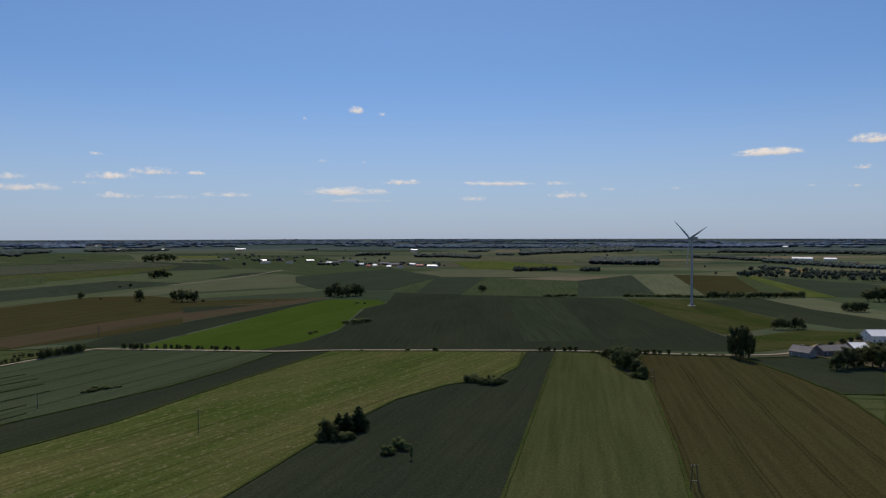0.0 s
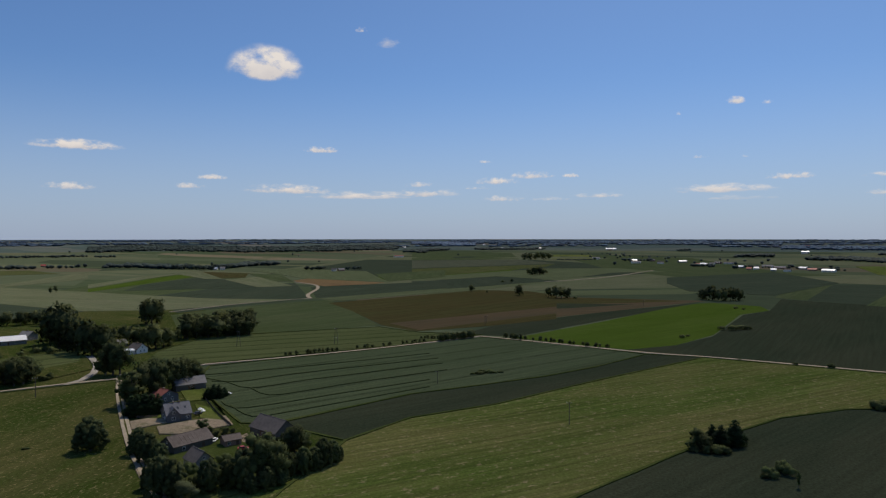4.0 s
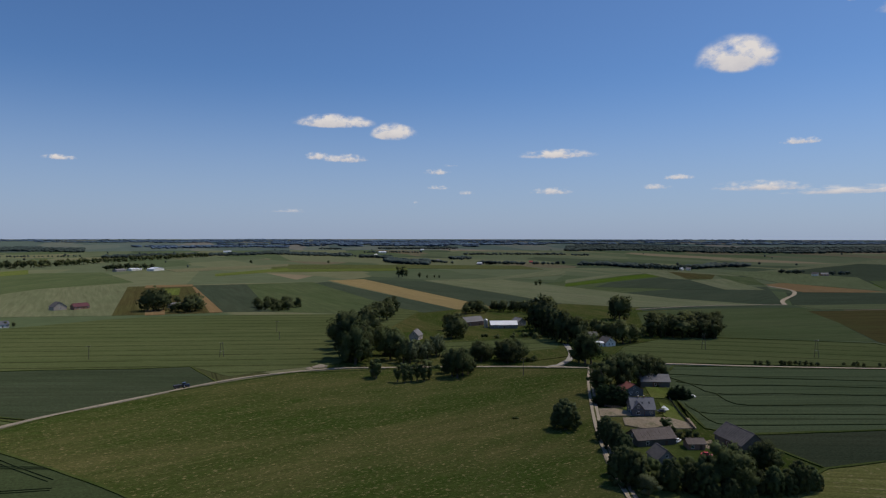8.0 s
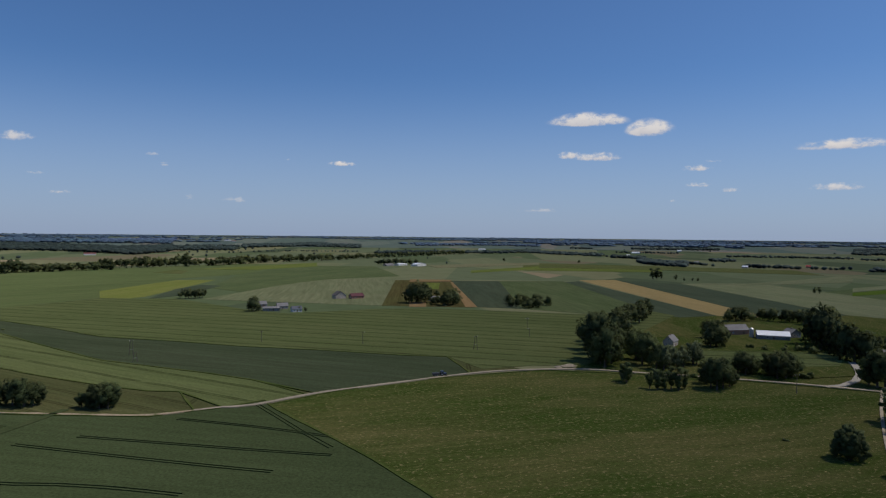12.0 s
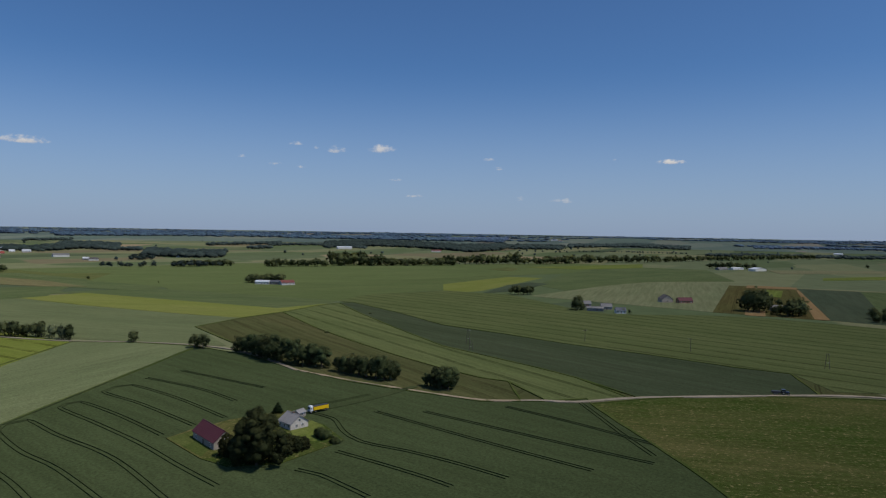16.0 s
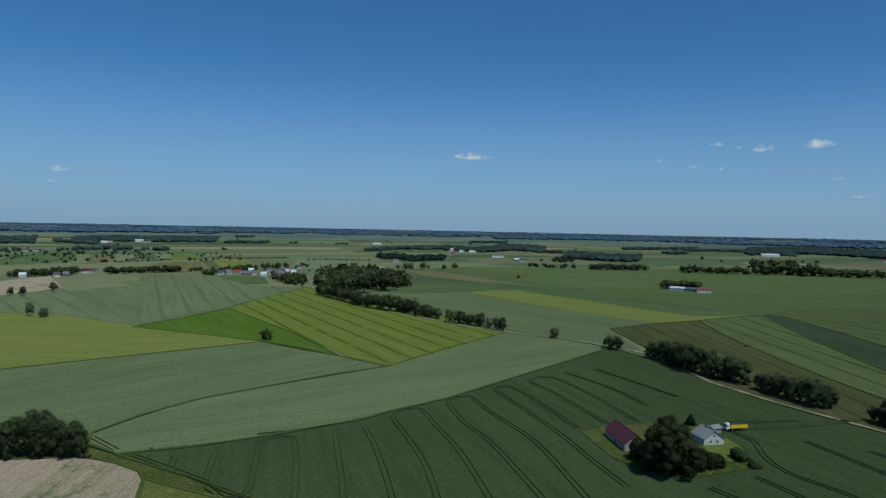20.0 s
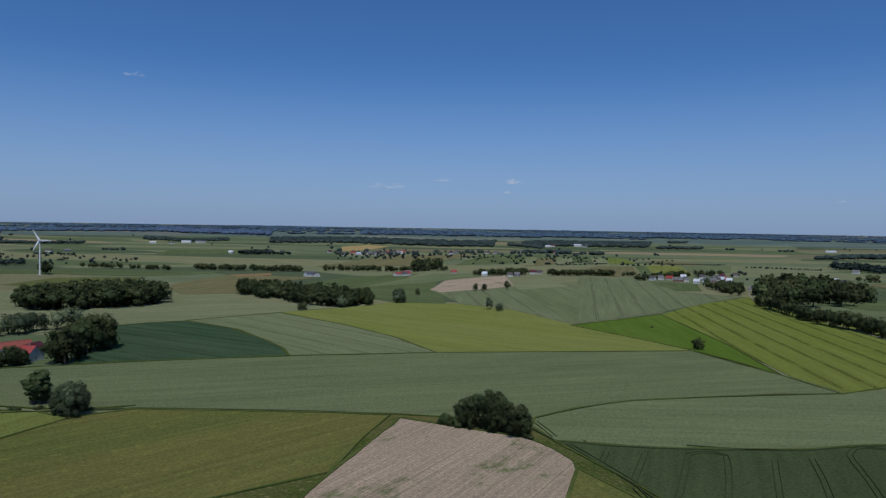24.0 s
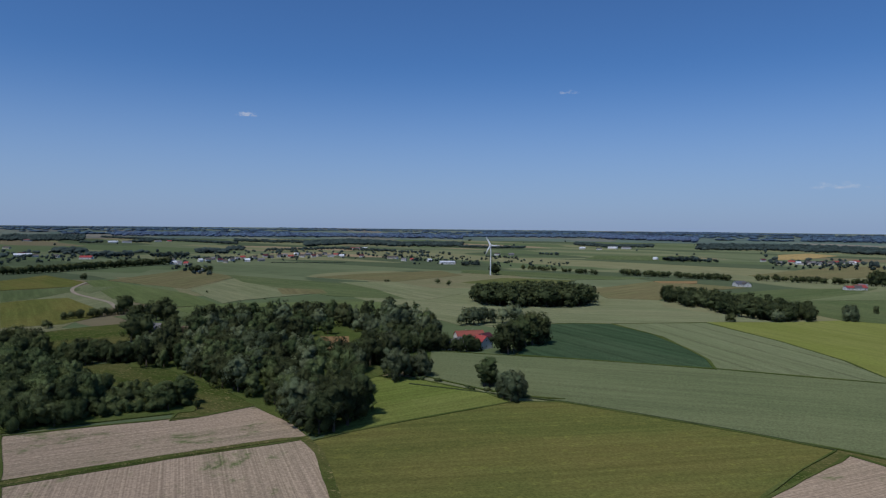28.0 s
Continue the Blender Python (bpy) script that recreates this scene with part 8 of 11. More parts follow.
building(-3709, 261, 79, 38, 16, 5, 3.5, "plaster_white", "roof_white", "far white farm hall with a bright metal roof", "barn", win=0, gable_win=0, door=False)
building(-5523, 458, 76, 38, 16, 5, 3.5, "plaster_white", "roof_rust", "far white farmhouse with a dull red roof", "house", win=0, gable_win=0, door=False)
building(-5278, -6045, 126, 38, 16, 5, 3.5, "plaster_white", "roof_white", "far white farm hall with a bright metal roof", "barn", win=0, gable_win=0, door=False)
building(-5595, -5714, 120, 22, 12, 4.5, 3.5, "plaster_white", "roof_grey", "far white farmhouse with a grey roof", "house", win=0, gable_win=0, door=False)
building(-6844, -5844, 112, 64, 22, 6.5, 4, "plaster_white", "roof_white", "far white farm hall with a bright metal roof", "barn", win=0, gable_win=0, door=False)
building(-7006, -5649, 147, 64, 22, 6.5, 4, "plaster_white", "roof_white", "far white farm hall with a bright metal roof", "barn", win=0, gable_win=0, door=False)
building(-2412, -1655, 140, 64, 22, 6.5, 4, "plaster_white", "roof_white", "far white farm hall with a bright metal roof", "barn", win=0, gable_win=0, door=False)
building(-1147, -1673, 158, 38, 16, 5, 3.5, "plaster_white", "roof_grey", "far white farmhouse with a grey roof", "house", win=0, gable_win=0, door=False)
building(-1356, -1460, 147, 38, 16, 5, 3.5, "plaster_white", "roof_white", "far white farm hall with a bright metal roof", "barn", win=0, gable_win=0, door=False)
building(-2404, -1212, 123, 38, 16, 5, 3.5, "plaster_white", "roof_rust", "far white farmhouse with a dull red roof", "house", win=0, gable_win=0, door=False)
building(-329, -3120, 177, 64, 22, 6.5, 4, "plaster_white", "roof_white", "far white farm hall with a bright metal roof", "barn", win=0, gable_win=0, door=False)
building(-360, -3125, 174, 38, 16, 5, 3.5, "plaster_white", "roof_grey", "far white farmhouse with a grey roof", "house", win=0, gable_win=0, door=False)
building(-170, -2943, 174, 22, 12, 4.5, 3.5, "plaster_white", "roof_white", "far white farm hall with a bright metal roof", "barn", win=0, gable_win=0, door=False)
building(-194, -3020, 171, 22, 12, 4.5, 3.5, "plaster_white", "roof_rust", "far white farmhouse with a dull red roof", "house", win=0, gable_win=0, door=False)
building(-1312, -2908, 147, 38, 16, 5, 3.5, "plaster_white", "roof_white", "far white farm hall with a bright metal roof", "barn", win=0, gable_win=0, door=False)
building(-1293, -2156, 138, 64, 22, 6.5, 4, "plaster_white", "roof_white", "far white farm hall with a bright metal roof", "barn", win=0, gable_win=0, door=False)
building(-1266, -2002, 133, 22, 12, 4.5, 3.5, "plaster_white", "roof_white", "far white farm hall with a bright metal roof", "barn", win=0, gable_win=0, door=False)
building(3597, -6428, 12, 38, 16, 5, 3.5, "plaster_white", "roof_rust", "far white farmhouse with a dull red roof", "house", win=0, gable_win=0, door=False)
building(1274, -2593, 6, 38, 16, 5, 3.5, "plaster_white", "roof_white", "far white farm hall with a bright metal roof", "barn", win=0, gable_win=0, door=False)
building(1231, -2627, 42, 38, 16, 5, 3.5, "plaster_white", "roof_grey", "far white farmhouse with a grey roof", "house", win=0, gable_win=0, door=False)
building(1338, -2452, 42, 22, 12, 4.5, 3.5, "plaster_white", "roof_white", "far white farm hall with a bright metal roof", "barn", win=0, gable_win=0, door=False)
building(3381, -1124, 82, 38, 16, 5, 3.5, "plaster_white", "roof_rust", "far white farmhouse with a dull red roof", "house", win=0, gable_win=0, door=False)
building(2966, -1313, 74, 38, 16, 5, 3.5, "plaster_white", "roof_white", "far white farm hall with a bright metal roof", "barn", win=0, gable_win=0, door=False)
building(2942, -1362, 70, 38, 16, 5, 3.5, "plaster_white", "roof_grey", "far white farmhouse with a grey roof", "house", win=0, gable_win=0, door=False)
building(1855, -604, 73, 38, 16, 5, 3.5, "plaster_white", "roof_white", "far white farm hall with a bright metal roof", "barn", win=0, gable_win=0, door=False)
building(1788, -1638, 46, 38, 16, 5, 3.5, "plaster_white", "roof_rust", "far white farmhouse with a dull red roof", "house", win=0, gable_win=0, door=False)
building(1777, -1655, 43, 38, 16, 5, 3.5, "plaster_white", "roof_white", "far white farm hall with a bright metal roof", "barn", win=0, gable_win=0, door=False)
# wind turbines
wind_turbine(302.2, 824.8, 80.5, 37.2, 196.9, 187, "tall three-bladed wind turbine in a dry meadow, backlit shade in its grey paint", 0.85, "mast_backlit")
wind_turbine(709.4, -970.1, 52.1, 18.0, 101.2, -30, "white three-bladed wind turbine beyond a copse", 2.0)
# power line poles
utility_pole(-106.3, 293.1, 10.5, 40, False)
utility_pole(83.8, 225.2, 9.2, 0, True)
utility_pole(-201.6, 336, 7.6, 51, False)
utility_pole(-346.5, 420.6, 13, 25, True)
utility_pole(-403.3, 372.1, 12.4, 32, True)
utility_pole(-527, -133.5, 9.4, 124, False)
utility_pole(-523.1, -54.6, 10, 81, False)
utility_pole(-467.9, -207.7, 10.7, 99, True)
utility_pole(-443.9, -194.5, 7, 99, True)
utility_pole(-295.7, 581.2, 9, 12, False)
utility_pole(-617.9, 85.4, 9.7, 102, False)
utility_pole(-501.9, 31.2, 10.5, 72, True)
utility_pole(-568.2, 80.6, 7, 67, False)
utility_pole(-367.5, 198.9, 11, 47, False)
utility_pole(268.1, -295.1, 7, -153, False)
utility_pole(122.8, 396.9, 7, 3, True)
utility_pole(-302.7, 597.8, 7, 47, False)
utility_pole(-210.6, 842, 7, -1, False)
utility_pole(220.3, -180.9, 7, -144, False)
# wheel tracks pressed into the wheat
strip("wheel_track", [(-253.4, -191.6), (-250.2, -176.3), (-237, -161.9), (-228.5, -147.1), (-227.3, -125), (-224.2, -103.4), (-219.1, -81.6)], 0.25, "track", 0.60, "dark wheel ruts pressed through green wheat", "wheel track", 6.0, 0.3, (-1.0, 1.0))
strip("wheel_track", [(-190.8, -150), (-190.6, -139.8), (-186.7, -127.5), (-182.2, -114.7)], 0.25, "track", 0.60, "dark wheel ruts pressed through green wheat", "wheel track", 6.0, 0.3, (-1.0, 1.0))
strip("wheel_track", [(-213.9, -149), (-210.2, -126.7), (-205.6, -104.5), (-202.9, -95.2)], 0.25, "track", 0.60, "dark wheel ruts pressed through green wheat", "wheel track", 6.0, 0.3, (-1.0, 1.0))
strip("wheel_track", [(-337.7, -88.3), (-316.4, -73.8), (-290.2, -56), (-268.6, -40.3)], 0.25, "track", 0.60, "dark wheel ruts pressed through green wheat", "wheel track", 6.0, 0.3, (-1.0, 1.0))
strip("wheel_track", [(-281.1, -146.6), (-271.7, -101.9), (-264.8, -68.7), (-259.3, -38.8)], 0.25, "track", 0.60, "dark wheel ruts pressed through green wheat", "wheel track", 6.0, 0.3, (-1.0, 1.0))
strip("wheel_track", [(-269.9, -166.4), (-256.6, -118.7), (-247, -82.4), (-240.9, -57.2)], 0.25, "track", 0.60, "dark wheel ruts pressed through green wheat", "wheel track", 6.0, 0.3, (-1.0, 1.0))
strip("wheel_track", [(-308.8, -116.1), (-296.8, -77.3), (-283.2, -42.6)], 0.25, "track", 0.60, "dark wheel ruts pressed through green wheat", "wheel track", 6.0, 0.3, (-1.0, 1.0))
strip("wheel_track", [(-263.1, -199.3), (-276, -193), (-296.2, -186.3)], 0.25, "track", 0.60, "dark wheel ruts pressed through green wheat", "wheel track", 6.0, 0.3, (-1.0, 1.0))
strip("wheel_track", [(-69.3, -261.9), (-74.5, -265.7), (-79.8, -265.7), (-83.3, -263), (-77.9, -241.3), (-69, -214.2), (-63.2, -199.3), (-55.8, -178.6)], 0.25, "track", 0.60, "dark wheel ruts pressed through green wheat", "wheel track", 6.0, 0.3, (-1.0, 1.0))
strip("wheel_track", [(-69.3, -261.9), (-62.3, -239.7), (-55.2, -218.7), (-52, -213.5), (-45.6, -213.6), (-43.2, -225.2)], 0.25, "track", 0.60, "dark wheel ruts pressed through green wheat", "wheel track", 6.0, 0.3, (-1.0, 1.0))
strip("wheel_track", [(-53.3, -261.6), (-47.8, -244.3), (-43.9, -232.2), (-43.9, -227.7)], 0.25, "track", 0.60, "dark wheel ruts pressed through green wheat", "wheel track", 6.0, 0.3, (-1.0, 1.0))
strip("wheel_track", [(-39.1, -261.7), (-35.5, -249.4)], 0.25, "track", 0.60, "dark wheel ruts pressed through green wheat", "wheel track", 6.0, 0.3, (-1.0, 1.0))
strip("wheel_track", [(-25, -268.2), (-34.3, -249.8), (-43.2, -230.7), (-48.4, -218.2), (-56.2, -204.4), (-59.8, -197.7)], 0.25, "track", 0.60, "dark wheel ruts pressed through green wheat", "wheel track", 6.0, 0.3, (-1.0, 1.0))
strip("wheel_track", [(-13.4, -297.5), (-20.4, -277)], 0.25, "track", 0.60, "dark wheel ruts pressed through green wheat", "wheel track", 6.0, 0.3, (-1.0, 1.0))
strip("wheel_track", [(-114.9, -264), (-108.4, -238.7), (-99.4, -210), (-92.4, -189.8), (-84, -169.2)], 0.25, "track", 0.60, "dark wheel ruts pressed through green wheat", "wheel track", 6.0, 0.3, (-1.0, 1.0))
strip("wheel_track", [(-103.4, -179), (-115.6, -210.6), (-124.3, -241.1), (-132.2, -272.2), (-141.6, -281.1), (-149.7, -279.7), (-142.8, -251.3), (-135.1, -220), (-121.4, -180.3), (-113.3, -159.5)], 0.25, "track", 0.60, "dark wheel ruts pressed through green wheat", "wheel track", 6.0, 0.3, (-1.0, 1.0))
strip("wheel_track", [(-135, -168.7), (-151.3, -221.8), (-156.7, -251.3), (-167.8, -284.8), (-174.4, -290.6), (-183.2, -289.2), (-176.2, -259), (-168.4, -216.4), (-151.2, -170.7), (-142.7, -149.8)], 0.25, "track", 0.60, "dark wheel ruts pressed through green wheat", "wheel track", 6.0, 0.3, (-1.0, 1.0))
strip("wheel_track", [(-166.2, -163), (-174, -189), (-183.9, -218.8), (-194.1, -258.4), (-202.9, -296.5), (-208.7, -299.8), (-214.5, -298.1), (-208.1, -264.3), (-196.2, -222.7)], 0.25, "track", 0.60, "dark wheel ruts pressed through green wheat", "wheel track", 6.0, 0.3, (-1.0, 1.0))
strip("wheel_track", [(-212.4, -221.6), (-225.9, -269.8), (-233, -306), (-243.5, -309.9), (-250.4, -306.5), (-242.5, -264.9), (-227.8, -218.6)], 0.25, "track", 0.60, "dark wheel ruts pressed through green wheat", "wheel track", 6.0, 0.3, (-1.0, 1.0))
strip("wheel_track", [(-266.1, -313.7), (-262.3, -270.6), (-252.4, -236)], 0.25, "track", 0.60, "dark wheel ruts pressed through green wheat", "wheel track", 6.0, 0.3, (-1.0, 1.0))
strip("wheel_track", [(-100.4, -261), (-86.9, -219.7), (-78.1, -194.4), (-70.3, -173.8)], 0.25, "track", 0.60, "dark wheel ruts pressed through green wheat", "wheel track", 6.0, 0.3, (-1.0, 1.0))
strip("wheel_track", [(-290.1, -313), (-284.6, -270.2), (-280.9, -242.6)], 0.25, "track", 0.60, "dark wheel ruts pressed through green wheat", "wheel track", 6.0, 0.3, (-1.0, 1.0))
strip("wheel_track", [(-340.4, 280.3), (-312.4, 322.2), (-285.2, 369.9), (-259, 419.8)], 0.45, "track", 0.60, "dark wheel ruts pressed through green wheat", "wheel track", 6.0, 0.3, (0.0,))
strip("wheel_track", [(-319.1, 273.9), (-303, 284.3), (-293.5, 312.4), (-272.4, 353.3), (-243.6, 406.7)], 0.45, "track", 0.60, "dark wheel ruts pressed through green wheat", "wheel track", 6.0, 0.3, (0.0,))
strip("wheel_track", [(-335.1, 278.2), (-309.5, 276.7), (-286.3, 273), (-273.7, 305), (-258.6, 335.4), (-231.3, 391.9)], 0.45, "track", 0.60, "dark wheel ruts pressed through green wheat", "wheel track", 6.0, 0.3, (0.0,))
strip("wheel_track", [(-286.3, 273), (-264.8, 265.6), (-254.9, 284.2), (-243.4, 315.8), (-217.5, 374.1)], 0.45, "track", 0.60, "dark wheel ruts pressed through green wheat", "wheel track", 6.0, 0.3, (0.0,))
strip("wheel_track", [(-275.8, 242.6), (-259.4, 236.5), (-249.8, 249.8), (-233.7, 289.8), (-211.4, 342.8)], 0.45, "track", 0.60, "dark wheel ruts pressed through green wheat", "wheel track", 6.0, 0.3, (0.0,))
strip("wheel_track", [(-265.9, 239.6), (-240.2, 229.8), (-232, 243.2), (-220.7, 273.8), (-201.4, 326.7)], 0.45, "track", 0.60, "dark wheel ruts pressed through green wheat", "wheel track", 6.0, 0.3, (0.0,))
# clouds
cloud(7.34, 10.36, 1.16, 0.58, 0.80)
cloud(5.00, 10.08, 0.78, 0.33, 0.50)
cloud(11.41, 9.62, 0.62, 0.29, 0.50)
cloud(26.98, 6.22, 1.11, 0.25, 0.60)
cloud(32.38, 4.32, 2.19, 0.51, 0.60)
cloud(31.87, 3.62, 4.39, 0.68, 0.75)
cloud(25.97, 4.58, 2.86, 0.60, 0.85)
cloud(23.01, 5.07, 2.98, 0.60, 0.75)
cloud(19.89, 5.00, 1.19, 0.34, 0.80)
cloud(28.13, 4.04, 2.79, 0.30, 0.45)
cloud(25.41, 3.15, 2.99, 0.51, 0.65)
cloud(21.48, 3.10, 2.79, 0.34, 0.45)
cloud(17.68, 3.35, 3.59, 0.43, 0.60)
cloud(9.83, 6.23, 1.19, 0.25, 0.50)
cloud(6.57, 6.14, 0.79, 0.21, 0.35)
cloud(8.21, 3.69, 6.38, 0.68, 0.80)
cloud(3.51, 4.52, 2.78, 0.51, 0.80)
cloud(6.81, 3.00, 5.99, 0.43, 0.40)
cloud(-4.57, 4.40, 5.17, 0.43, 0.85)
cloud(-2.67, 3.14, 2.39, 0.43, 0.55)
cloud(-9.48, 4.34, 2.39, 0.34, 0.60)
cloud(-10.18, 3.36, 2.99, 0.60, 0.75)
cloud(-13.82, 3.81, 1.59, 0.34, 0.45)
cloud(-18.94, 3.79, 0.88, 0.21, 0.60)
cloud(-25.55, 6.28, 4.15, 0.59, 0.95)
cloud(-32.27, 6.86, 2.37, 0.68, 0.95)
cloud(-31.70, 4.91, 1.19, 0.34, 0.75)
cloud(-31.26, 3.60, 1.20, 0.26, 0.50)
cloud(-28.47, 3.71, 0.80, 0.21, 0.40)
cloud(45.00, 13.55, 4.62, 2.43, 1.20)
cloud(35.10, 15.88, 1.85, 1.19, 0.45)
cloud(37.30, 16.68, 0.81, 0.47, 0.75)
cloud(40.58, 7.11, 2.44, 0.51, 0.80)
cloud(49.21, 4.71, 1.91, 0.43, 0.70)
cloud(50.96, 3.98, 2.07, 0.43, 0.65)
cloud(43.38, 3.85, 5.38, 0.77, 0.90)
cloud(37.46, 3.40, 7.98, 0.64, 0.80)
cloud(77.40, 9.37, 4.99, 1.00, 1.10)
cloud(72.48, 8.57, 2.97, 1.26, 1.10)
cloud(78.82, 6.57, 1.90, 0.59, 0.90)
cloud(76.62, 6.42, 2.96, 0.68, 0.95)
cloud(58.83, 6.75, 4.93, 0.76, 0.95)
cloud(68.83, 5.39, 1.82, 0.51, 0.80)
cloud(67.62, 5.92, 1.39, 0.21, 0.40)
cloud(68.88, 4.06, 1.99, 0.34, 0.60)
cloud(66.37, 3.64, 1.20, 0.34, 0.65)
cloud(59.17, 3.75, 2.99, 0.60, 0.75)
cloud(51.00, 3.98, 1.43, 0.43, 0.60)
cloud(49.25, 4.72, 1.59, 0.34, 0.75)
cloud(80.68, 2.12, 2.40, 0.34, 0.40)
cloud(70.74, 2.85, 0.56, 0.26, 0.50)
cloud(97.79, 5.75, 1.74, 0.38, 0.95)
cloud(112.46, 6.00, 1.19, 0.25, 0.40)
cloud(111.63, 5.36, 0.79, 0.21, 0.40)
cloud(102.22, 5.98, 0.48, 0.17, 0.35)
cloud(109.77, 2.81, 0.64, 0.26, 0.45)
cloud(106.46, 2.66, 2.20, 0.43, 0.30)
cloud(81.70, 2.05, 3.00, 0.30, 0.45)
cloud(121.45, 6.66, 2.05, 0.76, 0.75)
cloud(125.17, 6.52, 1.26, 0.59, 0.65)
cloud(128.33, 6.90, 1.26, 0.34, 0.50)
cloud(126.76, 6.61, 0.63, 0.30, 0.40)
cloud(130.13, 5.25, 0.95, 0.30, 0.50)
cloud(128.00, 5.01, 0.79, 0.26, 0.50)
cloud(132.73, 5.69, 0.63, 0.25, 0.40)
cloud(120.27, 4.16, 0.96, 0.26, 0.50)
cloud(118.74, 2.87, 1.28, 0.30, 0.60)
cloud(111.63, 5.23, 0.64, 0.30, 0.60)
cloud(112.34, 5.96, 0.79, 0.25, 0.35)
cloud(109.71, 2.72, 0.64, 0.34, 0.50)
cloud(105.91, 2.59, 1.04, 0.43, 0.40)
cloud(147.76, 5.99, 2.61, 0.59, 0.85)
cloud(155.13, 2.21, 0.80, 0.26, 0.30)
cloud(-170.15, 3.23, 4.39, 0.60, 0.45)
cloud(-174.62, 3.80, 1.75, 0.30, 0.45)
cloud(179.56, 3.74, 1.20, 0.51, 0.60)
cloud(-179.80, 2.85, 1.12, 0.26, 0.45)
cloud(-149.80, 11.00, 1.77, 0.41, 0.40)
cloud(-123.68, 8.77, 1.56, 0.42, 0.65)
# ---- trees ----
# trees and bushes in the first fields
for x, y, h in [(-157, 959, 18.4), (-149, 959, 20), (-141, 950, 16.5), (-135, 959, 18.3), (-128, 968, 18.5), (-122, 968, 17.6), (-164, 969, 15.2), (-117, 977, 15.2)]:
    tree(x, y, h, "dark", 1)
for x, y, h in [(-353, 889, 14.8), (-339, 881, 17.9), (-334, 888, 16.3), (-325, 888, 14.6), (-402, 898, 16.9), (-493, 924, 11.7), (-524, 1139, 8.6)]:
    tree(x, y, h, "dark", 1.1)
for x, y, h in [(-314, 888, 4.9), (-543, 1139, 5.4), (-466, 923, 3.6)]:
    tree(x, y, h, "bush", 1)
for x, y, h in [(-595, 1385, 16.8), (-583, 1384, 19.3), (-579, 1403, 19.5), (-569, 1403, 15.6), (-1000, 2284, 25.6), (-977, 2283, 27.7), (-951, 2282, 29.7), (-947, 2332, 28), (-949, 2386, 26.4)]:
    tree(x, y, h, "dark", 1.15)
for x, y, h in [(-95, 660, 4.6), (-86, 660, 6.3), (-80, 669, 5.8), (-75, 673, 4.7), (-115, 592, 3.7), (-113, 602, 2.6), (-109, 861, 3.7), (-99, 854, 3)]:
    tree(x, y, h, "bush", 1.3)
for x, y, h in [(-38, 296, 11.7), (-41.5, 289.3, 10.4), (-46, 297.8, 8), (-36.6, 305, 7.1)]:
    tree(x, y, h, "conifer", 1.8, "rough trees in a crop")
for x, y, h in [(-49.9, 284.5, 8.8), (-46.1, 282.9, 7.7), (-51.5, 281.3, 5.1)]:
    tree(x, y, h, "dark", 1)
for x, y, h in [(-43.9, 281.3, 4.6), (-41.3, 282.8, 4.6), (-38.7, 284.4, 4.1), (-50.5, 281.3, 3.6)]:
    tree(x, y, h, "bush", 1.1)
for x, y, h in [(-18.7, 273.5, 5.4), (-16.4, 269.8, 4.9), (-21, 264.2, 4.8), (-22.3, 262.2, 3.3)]:
    tree(x, y, h, "bush", 1)
for x, y, h in [(-12.3, 258.1, 6.1)]:
    tree(x, y, h, "poplar", 0.6)
for x, y, h in [(15.6, 394.8, 6.2), (19.9, 393.3, 4.8), (23.8, 388.7, 4.8), (27.7, 388.7, 5.5), (31.9, 391.6, 5.2), (34.9, 396.2, 3.5), (18.9, 407.5, 3.6), (28.2, 404.1, 3.5)]:
    tree(x, y, h, "bush", 1.2)
for x, y, h in [(115.6, 475.3, 7.7), (116.8, 458, 10.7), (115.7, 442.1, 13.5), (116.6, 434.5, 15.7), (118.3, 428.9, 14.7), (119.4, 416.5, 11.3), (119.9, 406.5, 8.1), (118.1, 470.8, 9.3), (128.2, 457.9, 10.8)]:
    tree(x, y, h, "dark", 1.15, "copse on a field edge")
for x, y, h in [(119, 403.3, 5.1), (115.5, 406.5, 5.2), (114.3, 479.8, 4.3)]:
    tree(x, y, h, "bush", 1)
for x, y, h in [(202.9, 469.8, 23.1), (204.6, 461.2, 26.3), (212.2, 469.7, 19.7), (202.4, 474.3, 17.9)]:
    tree(x, y, h, "dark", 0.55)
row_of_trees([(68.5, 501.7), (99.4, 501.3)], 9, 3.4, 4.8, ['dark', 'round'], 11, "small roadside trees", 1.5, 1, 0.1)
row_of_trees([(138.9, 488.7), (161.2, 486.1)], 6, 3.8, 5.3, ['dark', 'round'], 12, "small roadside trees", 1.5, 1, 0)
row_of_trees([(105.3, 493.9), (127.5, 484.2)], 4, 2.7, 3.8, ['bush'], 13, "", 1.5, 1, 0)
for x, y, h in [(-26.3, 505.3, 2.6), (-6.1, 505.1, 3.9), (-60.9, 505.8, 1.8)]:
    tree(x, y, h, "bush", 1.2)
row_of_trees([(167.7, 483.7), (202.9, 481)], 6, 1.8, 2.5, ['bush'], 14, "", 1.5, 1, 0)
for x, y, h in [(300, 614, 10.6), (306, 614, 12.4), (310, 610, 10), (318, 614, 11.9), (325, 618, 10.8), (327, 614, 6)]:
    tree(x, y, h, "dark", 1.1)
for x, y, h in [(452, 760, 11.4), (455, 754, 12.9), (461, 754, 12.2), (468, 754, 12.2)]:
    tree(x, y, h, "dark", 1.2)
for x, y, h in [(545, 870, 15.9), (552, 869, 17.7), (559, 869, 19.5), (566, 869, 19.6)]:
    tree(x, y, h, "dark", 1.2)
